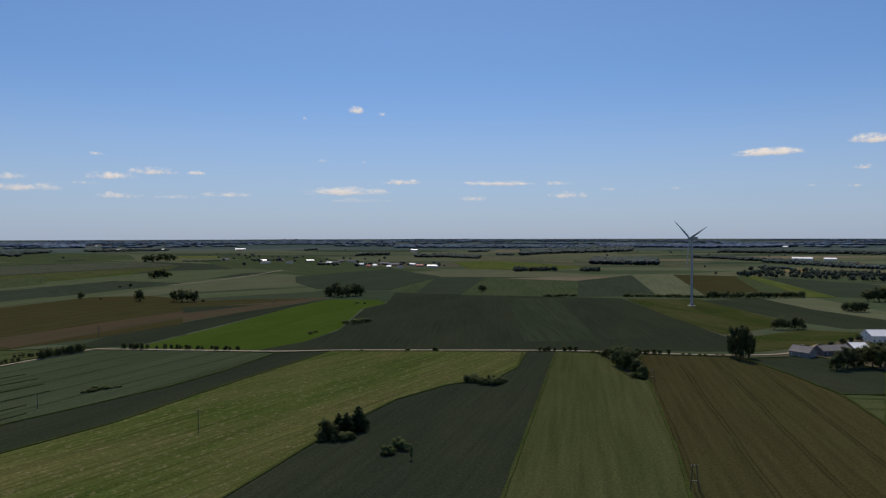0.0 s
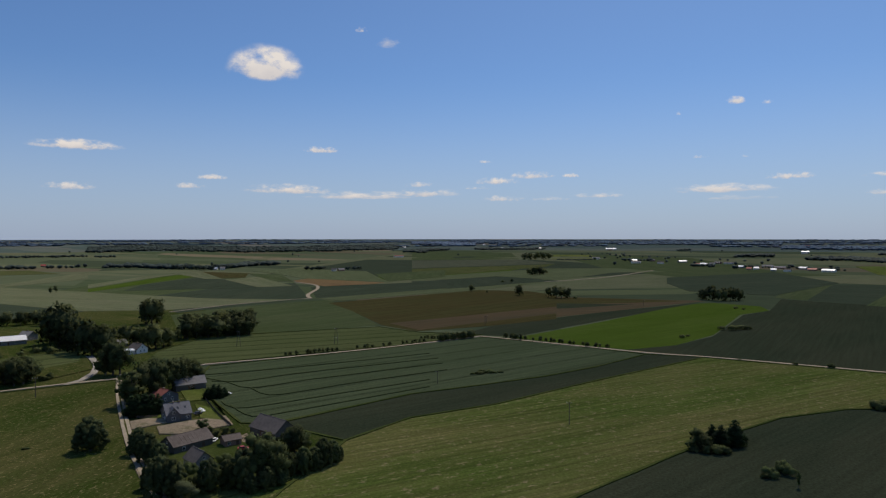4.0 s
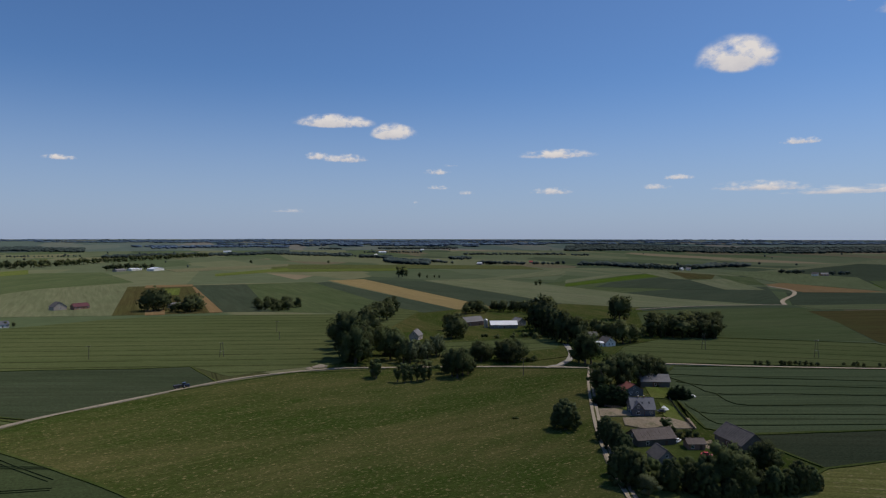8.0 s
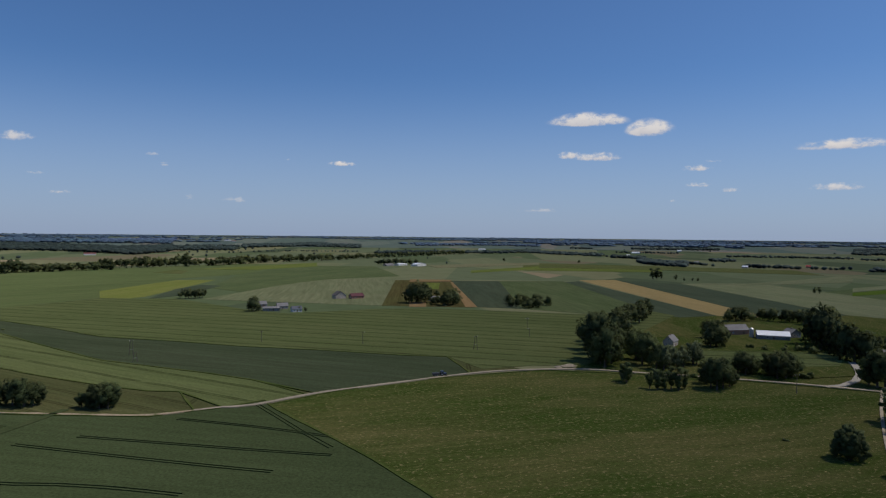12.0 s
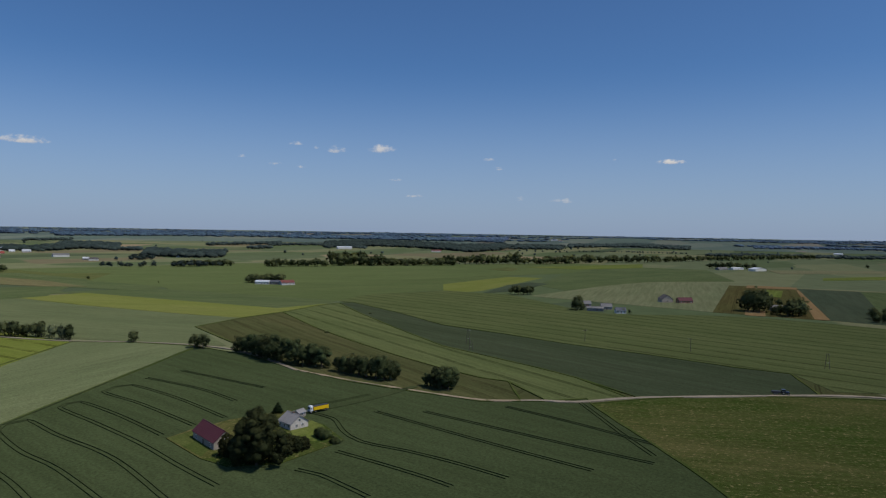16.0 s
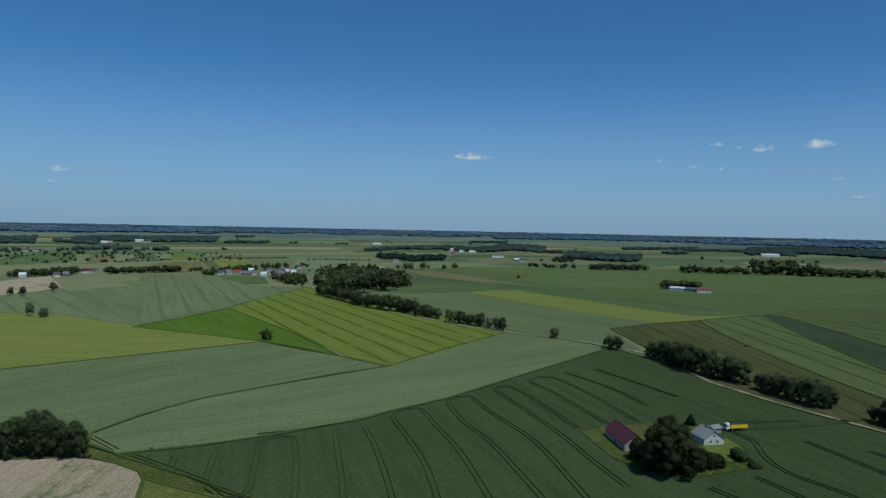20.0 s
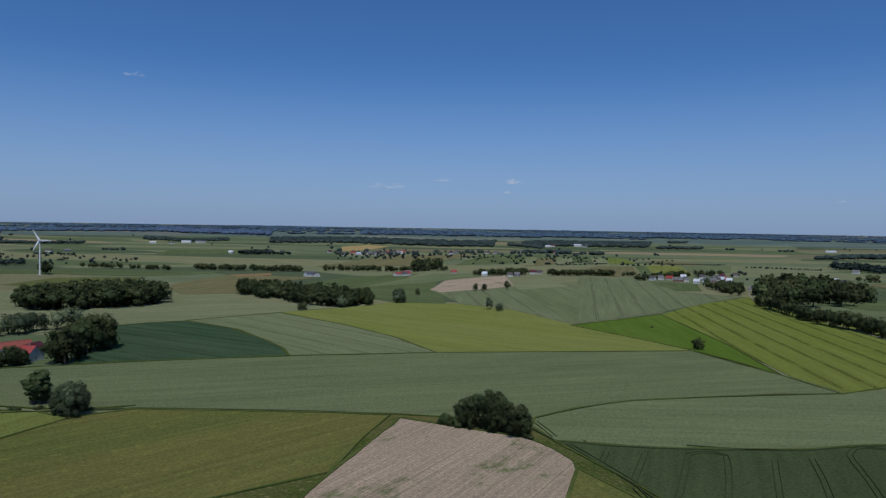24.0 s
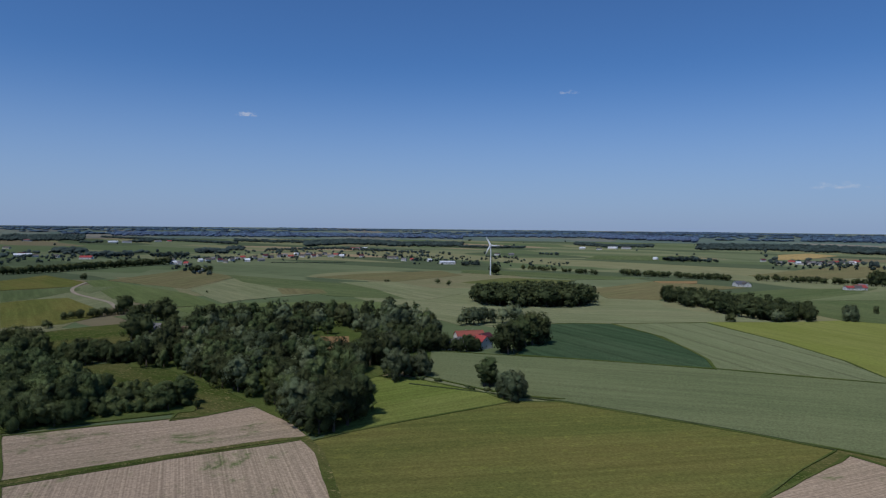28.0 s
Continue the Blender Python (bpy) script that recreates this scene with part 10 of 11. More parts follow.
grove([(394.5, -189), (373.9, -197.4), (306, -191.8), (243.2, -180.2), (220.1, -175.8), (211.3, -184.8), (221.4, -208.6), (241.3, -231.1), (270, -241.9), (287, -267.9), (298.3, -302.4), (328.4, -327.4), (335.4, -293), (331.5, -271.1), (374.9, -277.6), (409.4, -265.3), (437.6, -247.6), (439, -216.8)], 215, 12.6, 19.3, ['round', 'dark', 'dark', 'poplar', 'round', 'dark', 'willow'], 45, 4.2, "dense wood along the stream", 0.95)
grove([(412.3, -271.7), (376.2, -287.9), (401.9, -328.6), (401.9, -351), (380.6, -379.3), (336.9, -383.9), (375.6, -435), (429, -442), (476, -416), (513, -380), (529, -343), (511, -294.2), (462.1, -263.7)], 135, 12.8, 19.6, ['round', 'dark', 'dark', 'poplar', 'round', 'dark', 'willow'], 46, 5, "dense wood along the stream", 1)
grove([(311.1, -290.4), (308.8, -351.9), (332.3, -388.3), (361.5, -360.3)], 38, 10.5, 16.0, ['round', 'dark', 'dark', 'poplar', 'round', 'dark', 'willow'], 47, 5, "dense wood along the stream", 1)
for x, y, h in [(231.9, -179.1, 20.9), (223.2, -178.2, 19.9), (241, -182.2, 17.2)]:
    tree(x, y, h, "willow", 0.95, "dense wood along the stream")
for x, y, h in [(214.9, -177.4, 19.5), (213, -183.3, 21.1), (215.9, -193.6, 21.7), (223.2, -206.9, 19.5)]:
    tree(x, y, h, "dark", 0.95, "dense wood along the stream")
grove([(427.7, -157.9), (408.2, -199.1), (427.6, -211.2), (451.3, -168.3)], 46, 9.1, 13.9, ['dark', 'round'], 48, 3, "hedge of trees", 1)
grove([(311.8, -92.7), (300.9, -114.2), (321.2, -136.6), (360.3, -144.9), (414.9, -148.7), (480.6, -155.8), (470.8, -140.3)], 85, 10.8, 16.6, ['dark', 'round', 'bush'], 49, 5, "overgrown orchard", 1.05)
grove([(309.6, -119.8), (289, -163.5), (296.2, -170.5), (341.6, -162.2), (342.4, -145.7)], 62, 6.0, 9.2, ['round', 'bush', 'dark'], 50, 5, "overgrown orchard", 1.1)
for x, y, h in [(299.4, -153.9, 12.5), (295.1, -155.2, 13.6), (296.4, -162, 14.9), (296, -165.1, 14.4), (285.3, -164.2, 5.8)]:
    tree(x, y, h, "poplar", 1.3, "overgrown orchard")
for x, y, h in [(483.4, -226.4, 18.5), (516.5, -248, 22.8), (487.6, -239.2, 19.8), (562, -267, 18.3)]:
    tree(x, y, h, "dark", 1)
for x, y, h in [(572, -290, 20), (574, -298, 20.1), (557, -295, 18.5), (597, -297, 16.1), (510.7, -273.5, 13), (501.5, -262.6, 11.8)]:
    tree(x, y, h, "dark", 1)
for x, y, h in [(463, -262.9, 20.3), (478, -277.5, 23), (477.7, -285.5, 23.1), (477.7, -293.4, 22.3)]:
    tree(x, y, h, "dark", 1.05)
for x, y, h in [(591, -208, 8.1), (595, -213, 5.5), (636, -291, 18.1), (650, -301, 16.1)]:
    tree(x, y, h, "round", 1.2)
row_of_trees([(636, -237), (634, -260), (638, -290)], 12, 6.4, 9.0, ['dark', 'round'], 51, "hedge trees", 1.5, 1.2, 0)
for x, y, h in [(258.7, -286.2, 13.5), (265.6, -288, 11), (258.3, -290.6, 12.3)]:
    tree(x, y, h, "willow", 0.95)
for x, y, h in [(265.9, -271.5, 17.3), (259.2, -270.1, 19.1), (262.8, -278.4, 15.5), (256.8, -264.9, 7.8)]:
    tree(x, y, h, "willow", 0.9)
for x, y, h in [(215, -289.2, 14), (212.8, -291.3, 15.2), (213.4, -294.2, 11.5)]:
    tree(x, y, h, "poplar", 1.3)
for x, y, h in [(193.5, -276.5, 13.1), (187.7, -274.4, 15.3), (188.3, -281.3, 13.8), (198.4, -291, 11.8)]:
    tree(x, y, h, "willow", 0.85)
for x, y, h in [(264.8, -376.2, 20.8), (259.3, -375.7, 23.1), (261.3, -385.2, 19.5)]:
    tree(x, y, h, "dark", 0.95, "farmstead trees")
for x, y, h in [(273.8, -410.1, 21.4), (267.6, -409.6, 23), (266.6, -417, 25), (266.2, -424, 24.4), (263.8, -426.3, 20), (288.6, -437.5, 18.2)]:
    tree(x, y, h, "round", 1, "farmstead trees")
for x, y, h in [(363.9, -455.7, 11.1), (364.6, -464.5, 16.4), (356.1, -463.2, 17.2), (356.8, -472.1, 16.4), (357.4, -481.2, 15.6), (354, -485, 14.5), (346, -492, 15.6), (345, -504, 19), (341, -508, 16.9)]:
    tree(x, y, h, "willow", 0.95, "farmstead trees")
for x, y, h in [(313.1, -324.9, 11), (309.2, -328.5, 11.8), (308.2, -335.1, 13.5), (304.3, -338.8, 12.7), (303.2, -345.5, 14.4), (301.7, -352.7, 13.7), (297.5, -356.7, 13.8), (292.5, -358.6, 9.7), (284.7, -363.1, 12.9), (283.2, -367.4, 12.1), (287.8, -360.1, 8)]:
    tree(x, y, h, "dark", 1, "farmstead trees")
for x, y, h in [(356.8, -344.1, 17.2), (361.5, -360.3, 22.2), (370.3, -381.5, 24.9), (373.3, -394.4, 23.5), (366.8, -400.7, 20.7), (343.5, -384.8, 18.8), (333.8, -386.8, 16), (410, -415.3, 22.2), (388.6, -371.6, 16.8), (404.1, -376.9, 14.4)]:
    tree(x, y, h, "willow", 0.9, "dense wood along the stream")
for x, y, h in [(714, -986, 20.9), (702, -979, 20.7)]:
    tree(x, y, h, "dark", 1)
for x, y, h in [(731, -730, 4.4), (728, -734, 4.4), (657, -766, 7.8), (652, -458, 2.1), (765, -453, 3.1)]:
    tree(x, y, h, "dark", 1.4)
for x, y, h in [(198, -647, 9.3)]:
    tree(x, y, h, "round", 1)
row_of_trees([(761, -1150), (643, -1135), (577, -1120)], 26, 7.8, 11.0, ['dark', 'round'], 52, "roadside trees", 1.5, 1.2, 0.15)
row_of_trees([(548, -1153), (417, -1160), (363, -1166)], 42, 9.0, 12.7, ['dark', 'round'], 53, "roadside trees", 1.5, 1.2, 0.1)
row_of_trees([(330, -1203), (224, -1219), (151, -1225)], 30, 9.1, 12.7, ['dark', 'round'], 54, "roadside trees", 1.5, 1.2, 0.2)
for x, y, h in [(120, -762, 14.6), (125, -763, 13.3)]:
    tree(x, y, h, "willow", 1)
row_of_trees([(1239, -371), (1251, -459), (1312, -580), (1350, -714)], 60, 11.5, 16.1, ['dark', 'round'], 55, "belt of trees", 1.5, 1.3, 0)
for x, y, h in [(1105, -626, 10.9), (1099, -633, 14.2), (1092, -642, 10.9), (1112, -664, 11.1), (1074, -433, 9), (1065, -426, 7.9)]:
    tree(x, y, h, "dark", 1.3)
row_of_trees([(240, -1211), (175, -1245), (112, -1283)], 16, 7.5, 10.6, ['dark', 'round'], 56, "roadside trees", 1.5, 1.2, 0.2)
grove([(177, -1232), (123, -1283), (134, -1377), (189, -1347)], 22, 14.2, 21.8, ['dark', 'round'], 57, 7, "copse", 1.2)
row_of_trees([(56, -1172), (-5, -1192), (-32, -1217)], 18, 10.3, 14.5, ['dark', 'round'], 58, "village trees", 1.5, 1.3, 0)
row_of_trees([(-73, -1214), (-186, -1236)], 26, 9.2, 12.8, ['dark', 'round'], 59, "village trees", 1.5, 1.3, 0)
for x, y, h in [(-206, -1234, 8.6), (-214, -1234, 9.7), (-221, -1233, 9.7)]:
    tree(x, y, h, "dark", 1.3)
row_of_trees([(-206, -1124), (-316, -1259), (-398, -1306)], 18, 9.5, 13.3, ['dark', 'round'], 60, "village trees", 1.5, 1.2, 0)
grove([(470.8, -140.3), (456.2, -154), (462.7, -167.6), (514.9, -174), (531.2, -158.4)], 22, 11.2, 17.1, ['dark', 'round'], 61, 4, "overgrown orchard", 1)
row_of_trees([(-800, -723), (-835, -721), (-846, -698)], 16, 10.3, 14.4, ['dark', 'round'], 62, "farmstead trees", 1.5, 1.3, 0)
for x, y, h in [(314.5, -346.7, 8.6), (309.7, -351.3, 7.8), (303.8, -353.9, 9.3), (298.9, -358.5, 7.4), (292.5, -361.7, 8.5), (284.4, -366.5, 10.4), (280.7, -370.0, 9.3), (265.0, -379.1, 13.1), (261.2, -391.4, 13.3), (323.2, -344.5, 7.9), (329.6, -341.4, 9.5)]:
    tree(x, y, h, "full", 0.8, "farmstead trees")
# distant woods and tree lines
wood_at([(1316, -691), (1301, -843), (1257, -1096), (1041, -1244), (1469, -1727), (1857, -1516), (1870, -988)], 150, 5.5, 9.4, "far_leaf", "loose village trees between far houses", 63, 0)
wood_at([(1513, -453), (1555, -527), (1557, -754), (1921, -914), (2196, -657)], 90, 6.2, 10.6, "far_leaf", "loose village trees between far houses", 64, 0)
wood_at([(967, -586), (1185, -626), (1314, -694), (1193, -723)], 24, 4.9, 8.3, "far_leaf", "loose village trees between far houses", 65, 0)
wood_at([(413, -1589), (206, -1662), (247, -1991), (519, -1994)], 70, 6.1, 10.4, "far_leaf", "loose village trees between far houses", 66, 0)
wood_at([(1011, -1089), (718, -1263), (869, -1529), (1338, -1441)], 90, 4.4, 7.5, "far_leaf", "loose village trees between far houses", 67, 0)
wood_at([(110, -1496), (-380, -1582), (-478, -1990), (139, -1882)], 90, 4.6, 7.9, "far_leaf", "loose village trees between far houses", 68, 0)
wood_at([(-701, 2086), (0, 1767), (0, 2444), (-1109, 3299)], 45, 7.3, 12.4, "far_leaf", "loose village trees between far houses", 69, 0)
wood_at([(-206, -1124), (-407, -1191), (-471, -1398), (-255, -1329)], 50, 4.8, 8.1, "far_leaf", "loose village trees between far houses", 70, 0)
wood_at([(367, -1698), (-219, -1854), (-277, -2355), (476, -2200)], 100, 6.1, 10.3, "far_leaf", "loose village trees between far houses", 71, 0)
# closed woods, belts and hedges in the distance
belt([(-1902, 2915), (-1813, 2909)], [(-2079, 3187), (-1981, 3180)], 2, 15)
belt([(-2230, 3509), (-2016, 3492)], [(-2485, 3910), (-2245, 3888)], 2, 15)
belt([(-3675, 5635), (-3370, 5596), (-2637, 5000)], [(-5063, 7764), (-4631, 7691), (-3485, 6608)], 4, 23)
belt([(-1967, 3729), (-1870, 3721), (-1600, 3972)], [(-2207, 4185), (-2098, 4174), (-1809, 4494)], 2, 13)
belt([(-3724, 7063), (-2984, 7412), (-1557, 7170), (-457, 6544)], [(-5136, 9741), (-4194, 10418), (-2159, 9947), (-614, 8782)], 3, 23)
belt([(-874, 2287), (-765, 2332)], [(-893, 2339), (-782, 2386)], 1, 6)
belt([(-650, 2325), (-548, 2319)], [(-665, 2379), (-561, 2373)], 1, 12, 1.2)
belt([(-364, 1997), (-306, 1994)], [(-371, 2037), (-312, 2034)], 1, 11, 1.1)
belt([(-366, 2889), (-239, 3050)], [(-399, 3155), (-262, 3348)], 2, 14)
belt([(-244, 2031), (-139, 1986), (9, 1906)], [(-248, 2072), (-142, 2026), (10, 1942)], 1, 8, 1.6)
belt([(-108, 2649), (13, 2711), (137, 2504)], [(-121, 2954), (15, 3031), (152, 2775)], 3, 13)
belt([(-331, 4735), (256, 4667), (956, 4386)], [(-430, 6152), (331, 6039), (1215, 5576)], 4, 18)
belt([(234, 2928), (306, 2923)], [(248, 3106), (325, 3100)], 2, 13)
belt([(136, 3546), (247, 3663)], [(146, 3809), (266, 3944)], 2, 12)
belt([(335, 2921), (492, 3184), (736, 3377), (1005, 3595)], [(434, 3782), (655, 4234), (998, 4582), (1395, 4992)], 6, 17)
belt([(1153, 5023), (1742, 4496), (2487, 4854)], [(1433, 6244), (2112, 5450), (3066, 5985)], 3, 20.7)
belt([(947, 2581), (1007, 2392), (1028, 2182)], [(1024, 2791), (1083, 2572), (1098, 2331)], 2, 12)
belt([(1344, 3325), (1637, 3093), (1886, 2892)], [(1544, 3820), (1861, 3517), (2126, 3259)], 3, 15, 1.1)
belt([(819, 1769), (861, 1679)], [(833, 1800), (875, 1707)], 1, 8)
belt([(775, 1441), (823, 1380), (875, 1342)], [(821, 1527), (869, 1459), (924, 1416)], 3, 11, 1.2)
belt([(986, 2093), (1015, 1859), (1055, 1617)], [(1123, 2385), (1138, 2085), (1165, 1785)], 4, 12, 1.5)
belt([(583, 1491), (603, 1490)], [(585, 1497), (605, 1496)], 1, 10, 1.6)
belt([(627, 1447), (657, 1446)], [(636, 1467), (666, 1466)], 1, 12)
belt([(660, 1405), (678, 1405)], [(662, 1411), (681, 1410)], 1, 10, 1.2)
belt([(-822, 4050), (-785, 4209)], [(-856, 4217), (-818, 4389)], 1, 14)
belt([(-803, 5550), (-663, 5531)], [(-849, 5867), (-700, 5846)], 1, 16.1)
belt([(-3268, 428), (-2981, 537), (-2762, 683)], [(-3661, 480), (-3319, 598), (-3065, 759)], 3, 12, 1.1)
belt([(-2604, 681), (-2457, 762)], [(-2802, 733), (-2639, 818)], 2, 13)
belt([(-2128, 643), (-1971, 649), (-1876, 702)], [(-2415, 730), (-2220, 731), (-2108, 789)], 4, 14)
belt([(-2108, 789), (-1983, 804)], [(-2153, 805), (-2023, 821)], 1, 10, 1.3)
belt([(-2297, 938), (-2296, 1020)], [(-2407, 983), (-2409, 1070)], 2, 15)
belt([(-1880, 861), (-1815, 991)], [(-1917, 878), (-1851, 1011)], 1, 13, 1.1)
belt([(-1803, 1004), (-1770, 1101)], [(-1839, 1024), (-1806, 1123)], 1, 12, 1.2)
belt([(-2852, 1228), (-2780, 1434), (-2687, 1671)], [(-2937, 1265), (-2865, 1478), (-2771, 1723)], 1, 11)
belt([(-3389, 911), (-3272, 1184)], [(-3497, 941), (-3379, 1222)], 1, 12, 1.2)
belt([(-4386, 877), (-4272, 998)], [(-4560, 911), (-4441, 1037)], 1, 13)
belt([(-4251, 1238), (-4205, 1773)], [(-4614, 1343), (-4594, 1937)], 2, 15)
belt([(-1707, 1110), (-1613, 1156), (-1473, 1151), (-1371, 1167), (-1405, 1279), (-1455, 1391), (-1432, 1476)], [(-1777, 1156), (-1678, 1203), (-1529, 1195), (-1421, 1209), (-1459, 1328), (-1514, 1448), (-1492, 1537)], 2, 14, 1.1)
belt([(-1151, 1278), (-1118, 1315)], [(-1171, 1299), (-1137, 1337)], 1, 12)
belt([(-1084, 1354), (-1060, 1380)], [(-1102, 1377), (-1078, 1403)], 1, 12)
belt([(-3288, 2045), (-3453, 2563), (-2646, 2530), (-2464, 2920), (-2457, 3609)], [(-4946, 3076), (-5533, 4106), (-3892, 3722), (-3681, 4361), (-3896, 5722)], 6, 17)
belt([(-1953, 2917), (-2074, 3544)], [(-2167, 3236), (-2339, 3998)], 2, 15)
belt([(-2590, 1640), (-2539, 1696)], [(-2669, 1690), (-2616, 1748)], 1, 11)
belt([(-7065, 926), (-6728, 1761), (-5900, 2594)], [(-9203, 1207), (-8894, 2329), (-7765, 3415)], 3, 20.7, 1.1)
belt([(-2683, -1311), (-2837, -1262), (-3018, -1165), (-3154, -909)], [(-3332, -1628), (-3579, -1592), (-3881, -1497), (-4123, -1188)], 6, 17)
belt([(-4994, -2439), (-5735, -2170)], [(-6457, -3154), (-7792, -2948)], 4, 23)
belt([(-3703, -1039), (-4423, -761)], [(-4475, -1255), (-5593, -963)], 4, 17)
belt([(-2988, -792), (-3213, -553)], [(-3000, -796), (-3226, -555)], 1, 9, 2.2)
belt([(-2777, -1144), (-2827, -771)], [(-2788, -1148), (-2839, -775)], 1, 9, 5)
belt([(-4229, -794), (-3842, -418)], [(-5560, -1044), (-4924, -536)], 4, 17)
belt([(-2820, -239), (-3012, -36), (-3059, 293), (-3395, 525)], [(-3069, -260), (-3300, -40), (-3361, 321), (-3774, 584)], 2, 13, 1.1)
belt([(-3111, -584), (-3150, -343)], [(-3124, -587), (-3162, -344)], 1, 9, 2)
belt([(-4818, -137), (-5219, 368), (-4857, 751)], [(-5596, -159), (-6159, 434), (-5671, 877)], 2, 17)
belt([(-1484, -2190), (-1559, -2132), (-1533, -1940)], [(-1946, -2872), (-2057, -2814), (-1996, -2526)], 7, 17)
belt([(-1566, -1982), (-1582, -1899)], [(-1674, -2119), (-1691, -2029)], 2, 14)
belt([(-1144, -1411), (-1200, -1392)], [(-1181, -1456), (-1239, -1439)], 2, 15)
belt([(-1134, -1464), (-1144, -1453)], [(-1139, -1470), (-1148, -1459)], 1, 12)
belt([(-1337, -1583), (-1319, -1401), (-1408, -1358)], [(-1630, -1930), (-1592, -1691), (-1713, -1651)], 7, 17)
belt([(-2246, -2271), (-2786, -2306)], [(-2458, -2485), (-3099, -2565)], 2, 14, 1.1)
belt([(-2036, -1846), (-2103, -1795)], [(-2203, -1997), (-2278, -1945)], 2, 14)
belt([(-1010, -1130), (-1042, -1091), (-1106, -1079)], [(-1024, -1146), (-1056, -1106), (-1122, -1094)], 1, 14, 1.1)
belt([(-3078, -4543), (-3933, -4474), (-4677, -3872)], [(-4207, -6209), (-5723, -6510), (-7078, -5860)], 4, 23)
belt([(-2486, -2122), (-2756, -2074), (-2493, -1596)], [(-2734, -2334), (-3054, -2298), (-2726, -1745)], 2, 12)
belt([(-2410, -1755), (-2876, -1760), (-2686, -1355), (-2454, -1088), (-2878, -1108)], [(-3358, -2446), (-4257, -2607), (-3795, -1914), (-3322, -1473), (-4112, -1583)], 7, 18)
belt([(-4426, -3664), (-4710, -2884), (-4719, -1817)], [(-6044, -5004), (-6413, -3927), (-6259, -2410)], 4, 23)
belt([(-917, -1215), (-957, -1165), (-996, -1148)], [(-929, -1231), (-970, -1180), (-1009, -1164)], 1, 13, 1.2)
belt([(-67, -3002), (-232, -3026), (-456, -3059), (-624, -3083)], [(-85, -3851), (-302, -3932), (-602, -4044), (-836, -4132)], 6, 17)
belt([(-624, -2922), (-809, -2942)], [(-678, -3179), (-884, -3213)], 2, 14)
belt([(-954, -4176), (-1078, -4223)], [(-1034, -4527), (-1171, -4588)], 2, 15)
belt([(-88, -2192), (-195, -2184)], [(-93, -2318), (-207, -2313)], 2, 15)
belt([(-51, -2320), (-93, -2318)], [(-52, -2365), (-94, -2363)], 1, 12, 1.3)
belt([(-254, -2139), (-302, -2176)], [(-259, -2179), (-308, -2219)], 1, 13)
belt([(-463, -2209), (-483, -2208)], [(-465, -2218), (-485, -2216)], 1, 11)
belt([(-350, -1667), (-520, -1689)], [(-351, -1673), (-522, -1696)], 1, 4, 1.2)
belt([(-108, -1535), (-233, -1640)], [(-109, -1542), (-234, -1647)], 1, 4, 1.5)
belt([(-259, -1587), (-277, -1582)], [(-262, -1609), (-281, -1605)], 1, 8)
belt([(-917, -2130), (-1007, -2174)], [(-959, -2229), (-1056, -2279)], 2, 13)
belt([(-734, -1619), (-768, -1471), (-866, -1504)], [(-818, -1803), (-850, -1627), (-963, -1673)], 4, 14)
belt([(-1027, -2226), (-1306, -2269)], [(-1133, -2457), (-1454, -2526)], 3, 15)
belt([(-1243, -2159), (-1311, -1999), (-1602, -2196)], [(-1454, -2526), (-1523, -2323), (-1904, -2611)], 4, 16)
belt([(-1102, -2890), (-1156, -2895)], [(-1135, -2977), (-1192, -2983)], 1, 14)
belt([(-909, -2953), (-947, -2957)], [(-935, -3040), (-975, -3045)], 1, 13)
belt([(-2061, -3292), (-2347, -3334)], [(-2230, -3561), (-2549, -3621)], 2, 14)
belt([(-534, -1602), (-682, -1543)], [(-536, -1608), (-685, -1549)], 1, 5, 1.4)
belt([(-119, -5368), (-889, -5967), (-1944, -6154)], [(-162, -7279), (-1300, -8733), (-3040, -9624)], 4, 25.3)
belt([(-2210, -6995), (-3190, -6637), (-4383, -6014)], [(-3355, -10622), (-4938, -10275), (-6868, -9424)], 4, 23, 1.2)
belt([(1722, -2158), (1593, -2178), (1491, -2255)], [(1803, -2260), (1669, -2281), (1563, -2365)], 2, 12, 1.1)
belt([(1649, -2947), (1309, -2663), (1245, -2936)], [(1875, -3351), (1467, -2986), (1412, -3331)], 3, 13, 1.1)
belt([(2799, -5214), (2306, -4693), (1515, -4239)], [(4454, -8297), (3458, -7036), (2157, -6032)], 5, 23)
belt([(976, -2731), (736, -2915), (472, -2827), (220, -2674), (55, -2779)], [(1295, -3623), (996, -3941), (630, -3772), (288, -3496), (74, -3671)], 6, 17)
belt([(1167, -5344), (131, -5379), (-262, -5274)], [(1852, -8481), (207, -8478), (-406, -8187)], 5, 23)
belt([(-2, -2979), (-134, -2682)], [(-2, -3261), (-145, -2908)], 2, 14)
belt([(702, -1728), (619, -1733)], [(727, -1791), (642, -1796)], 2, 14)
belt([(916, -1148), (883, -1161)], [(939, -1176), (904, -1190)], 2, 12)
belt([(3412, -4276), (3041, -4633), (2799, -5214)], [(4391, -5503), (3994, -6083), (3810, -7098)], 4, 20.7, 1.1)
belt([(513, -2032), (494, -2042)], [(524, -2074), (505, -2084)], 1, 15)
belt([(442, -2070), (423, -2081)], [(452, -2114), (432, -2124)], 1, 14)
belt([(460, -1888), (269, -2026)], [(469, -1924), (274, -2068)], 1, 6, 2)
belt([(619, -1733), (577, -1754)], [(630, -1764), (588, -1785)], 1, 11)
belt([(179, -2073), (86, -2120)], [(183, -2115), (88, -2165)], 1, 11, 1.5)
belt([(-2, -2121), (-111, -2222)], [(-2, -2166), (-114, -2270)], 1, 12, 1.3)
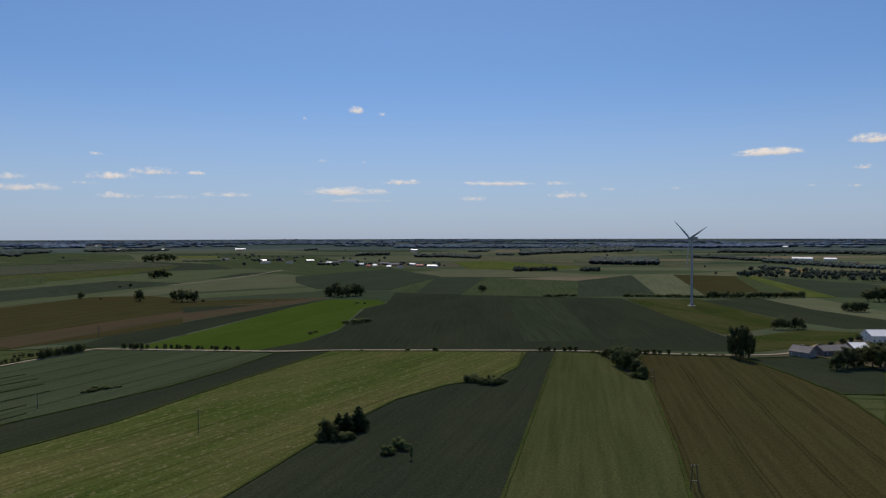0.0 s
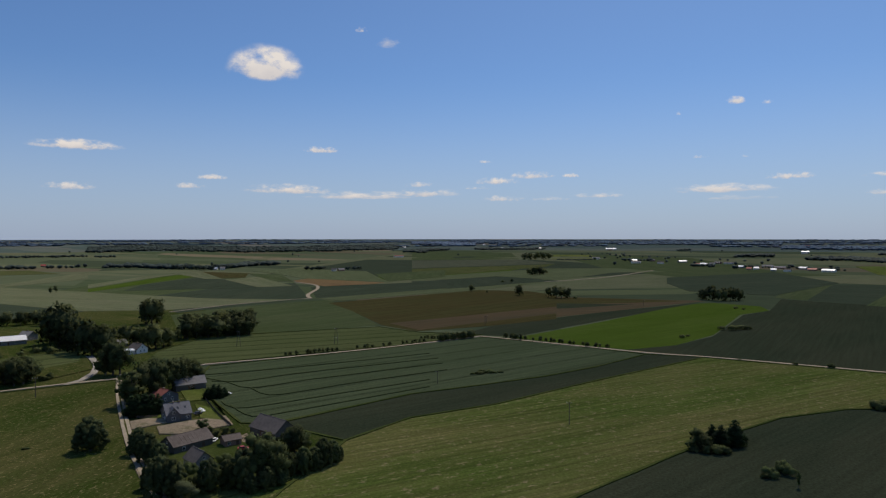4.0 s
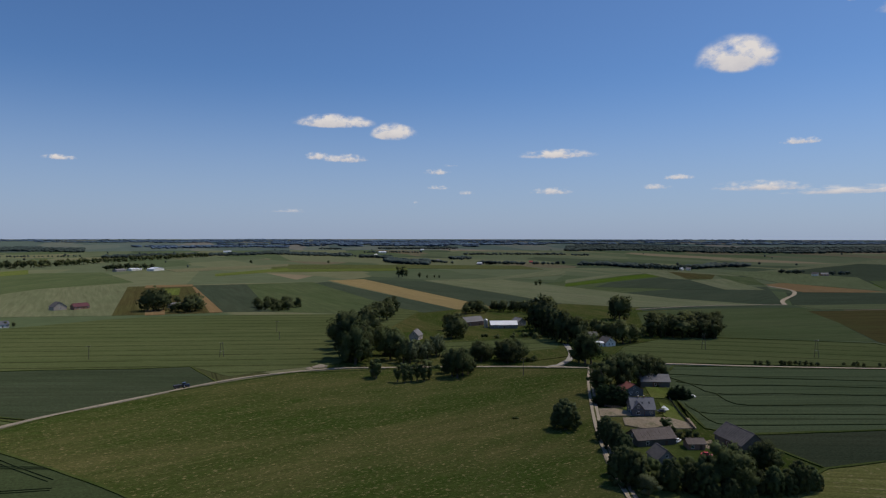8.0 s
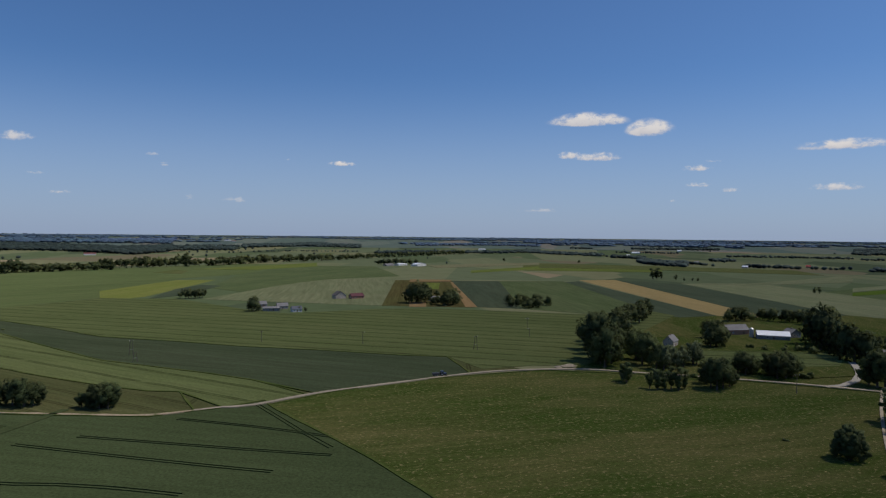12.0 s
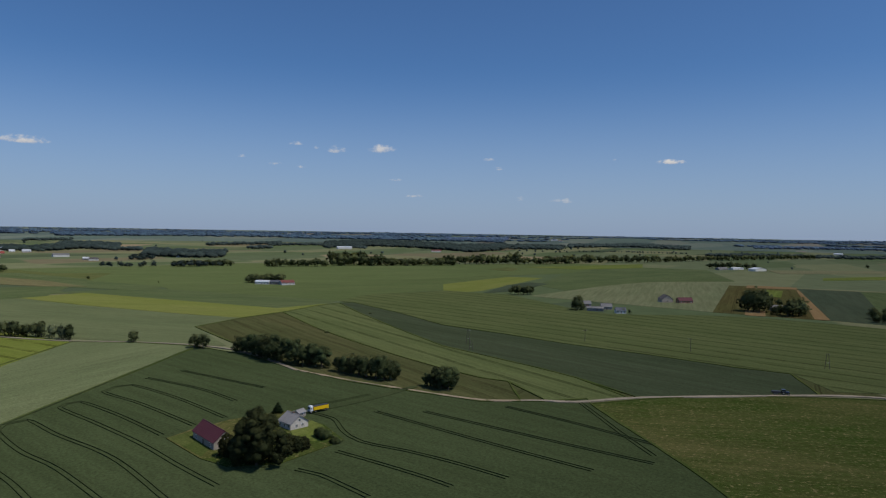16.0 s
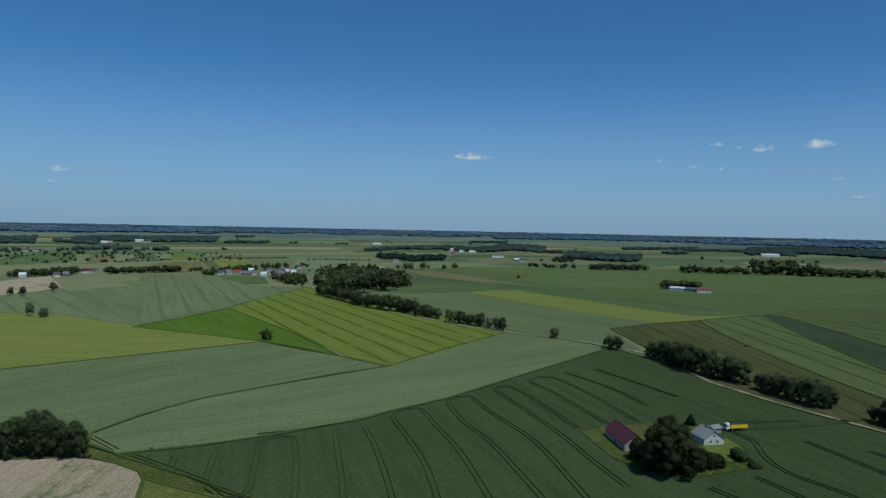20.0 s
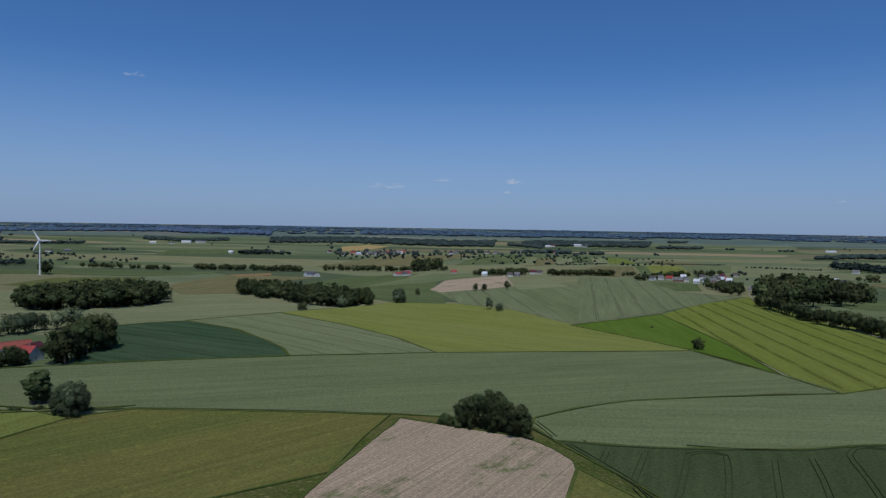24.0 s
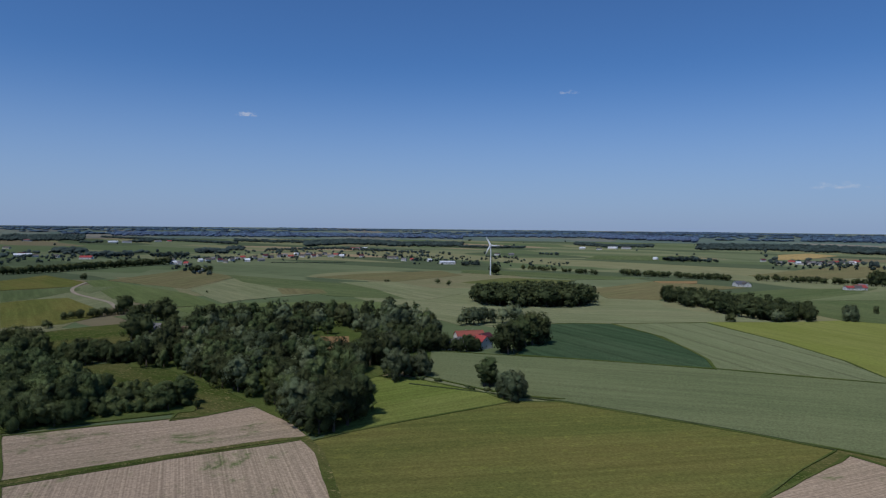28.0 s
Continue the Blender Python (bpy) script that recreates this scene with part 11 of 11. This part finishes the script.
belt([(1144, -1820), (1067, -1818)], [(1166, -1855), (1088, -1852)], 1, 10, 1.3)
belt([(1143, -1542), (1017, -1507)], [(1148, -1549), (1022, -1513)], 1, 8, 1.8)
belt([(3425, -1026), (3373, -1144), (3291, -1329)], [(4835, -1449), (4798, -1628), (4739, -1914)], 7, 17)
belt([(2942, -1165), (2904, -1240)], [(3024, -1198), (2986, -1275)], 1, 13)
belt([(2937, -1373), (2899, -1449)], [(3116, -1456), (3078, -1539)], 2, 14)
belt([(4004, -1709), (3399, -1676), (2906, -1660), (2509, -1626)], [(4332, -1849), (3646, -1797), (3095, -1768), (2657, -1722)], 2, 11)
belt([(2012, -731), (1932, -780)], [(2169, -788), (2081, -840)], 3, 17)
belt([(1769, -721), (1678, -791)], [(1861, -758), (1765, -832)], 2, 14, 1.1)
belt([(1914, -870), (1874, -927)], [(1950, -887), (1910, -945)], 1, 11)
belt([(1651, -828), (1603, -892)], [(1707, -856), (1658, -923)], 2, 13)
belt([(1798, -1035), (1718, -1081)], [(1946, -1121), (1858, -1169)], 3, 15)
belt([(1525, -806), (1431, -928)], [(1574, -832), (1478, -958)], 2, 8, 1.8)
belt([(2921, -1877), (2670, -1912), (2421, -1977)], [(3234, -2079), (2944, -2108), (2660, -2172)], 2, 13)
belt([(2128, -1682), (2278, -2053), (1942, -1997), (1742, -2191)], [(2599, -2054), (2874, -2590), (2396, -2464), (2153, -2708)], 5, 16)
belt([(1939, -1216), (1909, -1262)], [(2025, -1269), (1994, -1318)], 2, 15)
belt([(1832, -1290), (1821, -1588), (1528, -1572)], [(1913, -1347), (1909, -1665), (1596, -1642)], 2, 10, 1.6)
belt([(1528, -1572), (1402, -1599)], [(1561, -1606), (1431, -1632)], 1, 9, 1.2)
belt([(1118, -1199), (1071, -1259)], [(1122, -1204), (1075, -1264)], 1, 8, 1.3)
belt([(1261, -903), (1160, -1029)], [(1266, -907), (1164, -1033)], 1, 3.5, 1.2)
belt([(4501, -1993), (3934, -2550), (3507, -3266), (2817, -3543)], [(6071, -2688), (5331, -3455), (4856, -4522), (3829, -4815)], 4, 20, 1.1)
# woods and scattered trees towards the skyline, all round

def skyline():
    """Long woods lying across the view, hedges and single trees, thicker towards the skyline."""
    rng = random.Random(77)
    spots, hazy = [], []
    for i in range(170):
        a, d = rng.uniform(-0.75, 4.65) + math.pi / 2, rng.uniform(1900, 4200)
        spots.append((d * math.cos(a), d * math.sin(a)))
    for i in range(360):
        a, d = rng.uniform(-0.75, 4.65) + math.pi / 2, rng.uniform(5600, 16000)
        span, bend = rng.uniform(0.03, 0.2), rng.uniform(-0.12, 0.12)
        for k in range(int(span * d / 34)):
            t = rng.uniform(-0.5, 0.5)
            e = d * (1 + bend * t + rng.uniform(-0.02, 0.02))
            hazy.append((e * math.cos(a + t * span), e * math.sin(a + t * span)))
    # extra woods added so their painted haze blues the horizon line
    for i in range(90):
        a, d = rng.uniform(-0.75, 4.65) + math.pi / 2, rng.uniform(13000, 19500)
        span = rng.uniform(0.02, 0.10)
        for k in range(int(span * d / 90)):
            t = rng.uniform(-0.5, 0.5)
            e = d * (1 + rng.uniform(-0.03, 0.03))
            hazy.append((e * math.cos(a + t * span), e * math.sin(a + t * span)))
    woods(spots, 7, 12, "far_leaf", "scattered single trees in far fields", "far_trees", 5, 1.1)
    woods(hazy, 14, 18, "haze_leaf", "woods along the skyline with blue haze painted into their leaves", "skyline_woods", 6, 4.6)


skyline()
flock_trees()
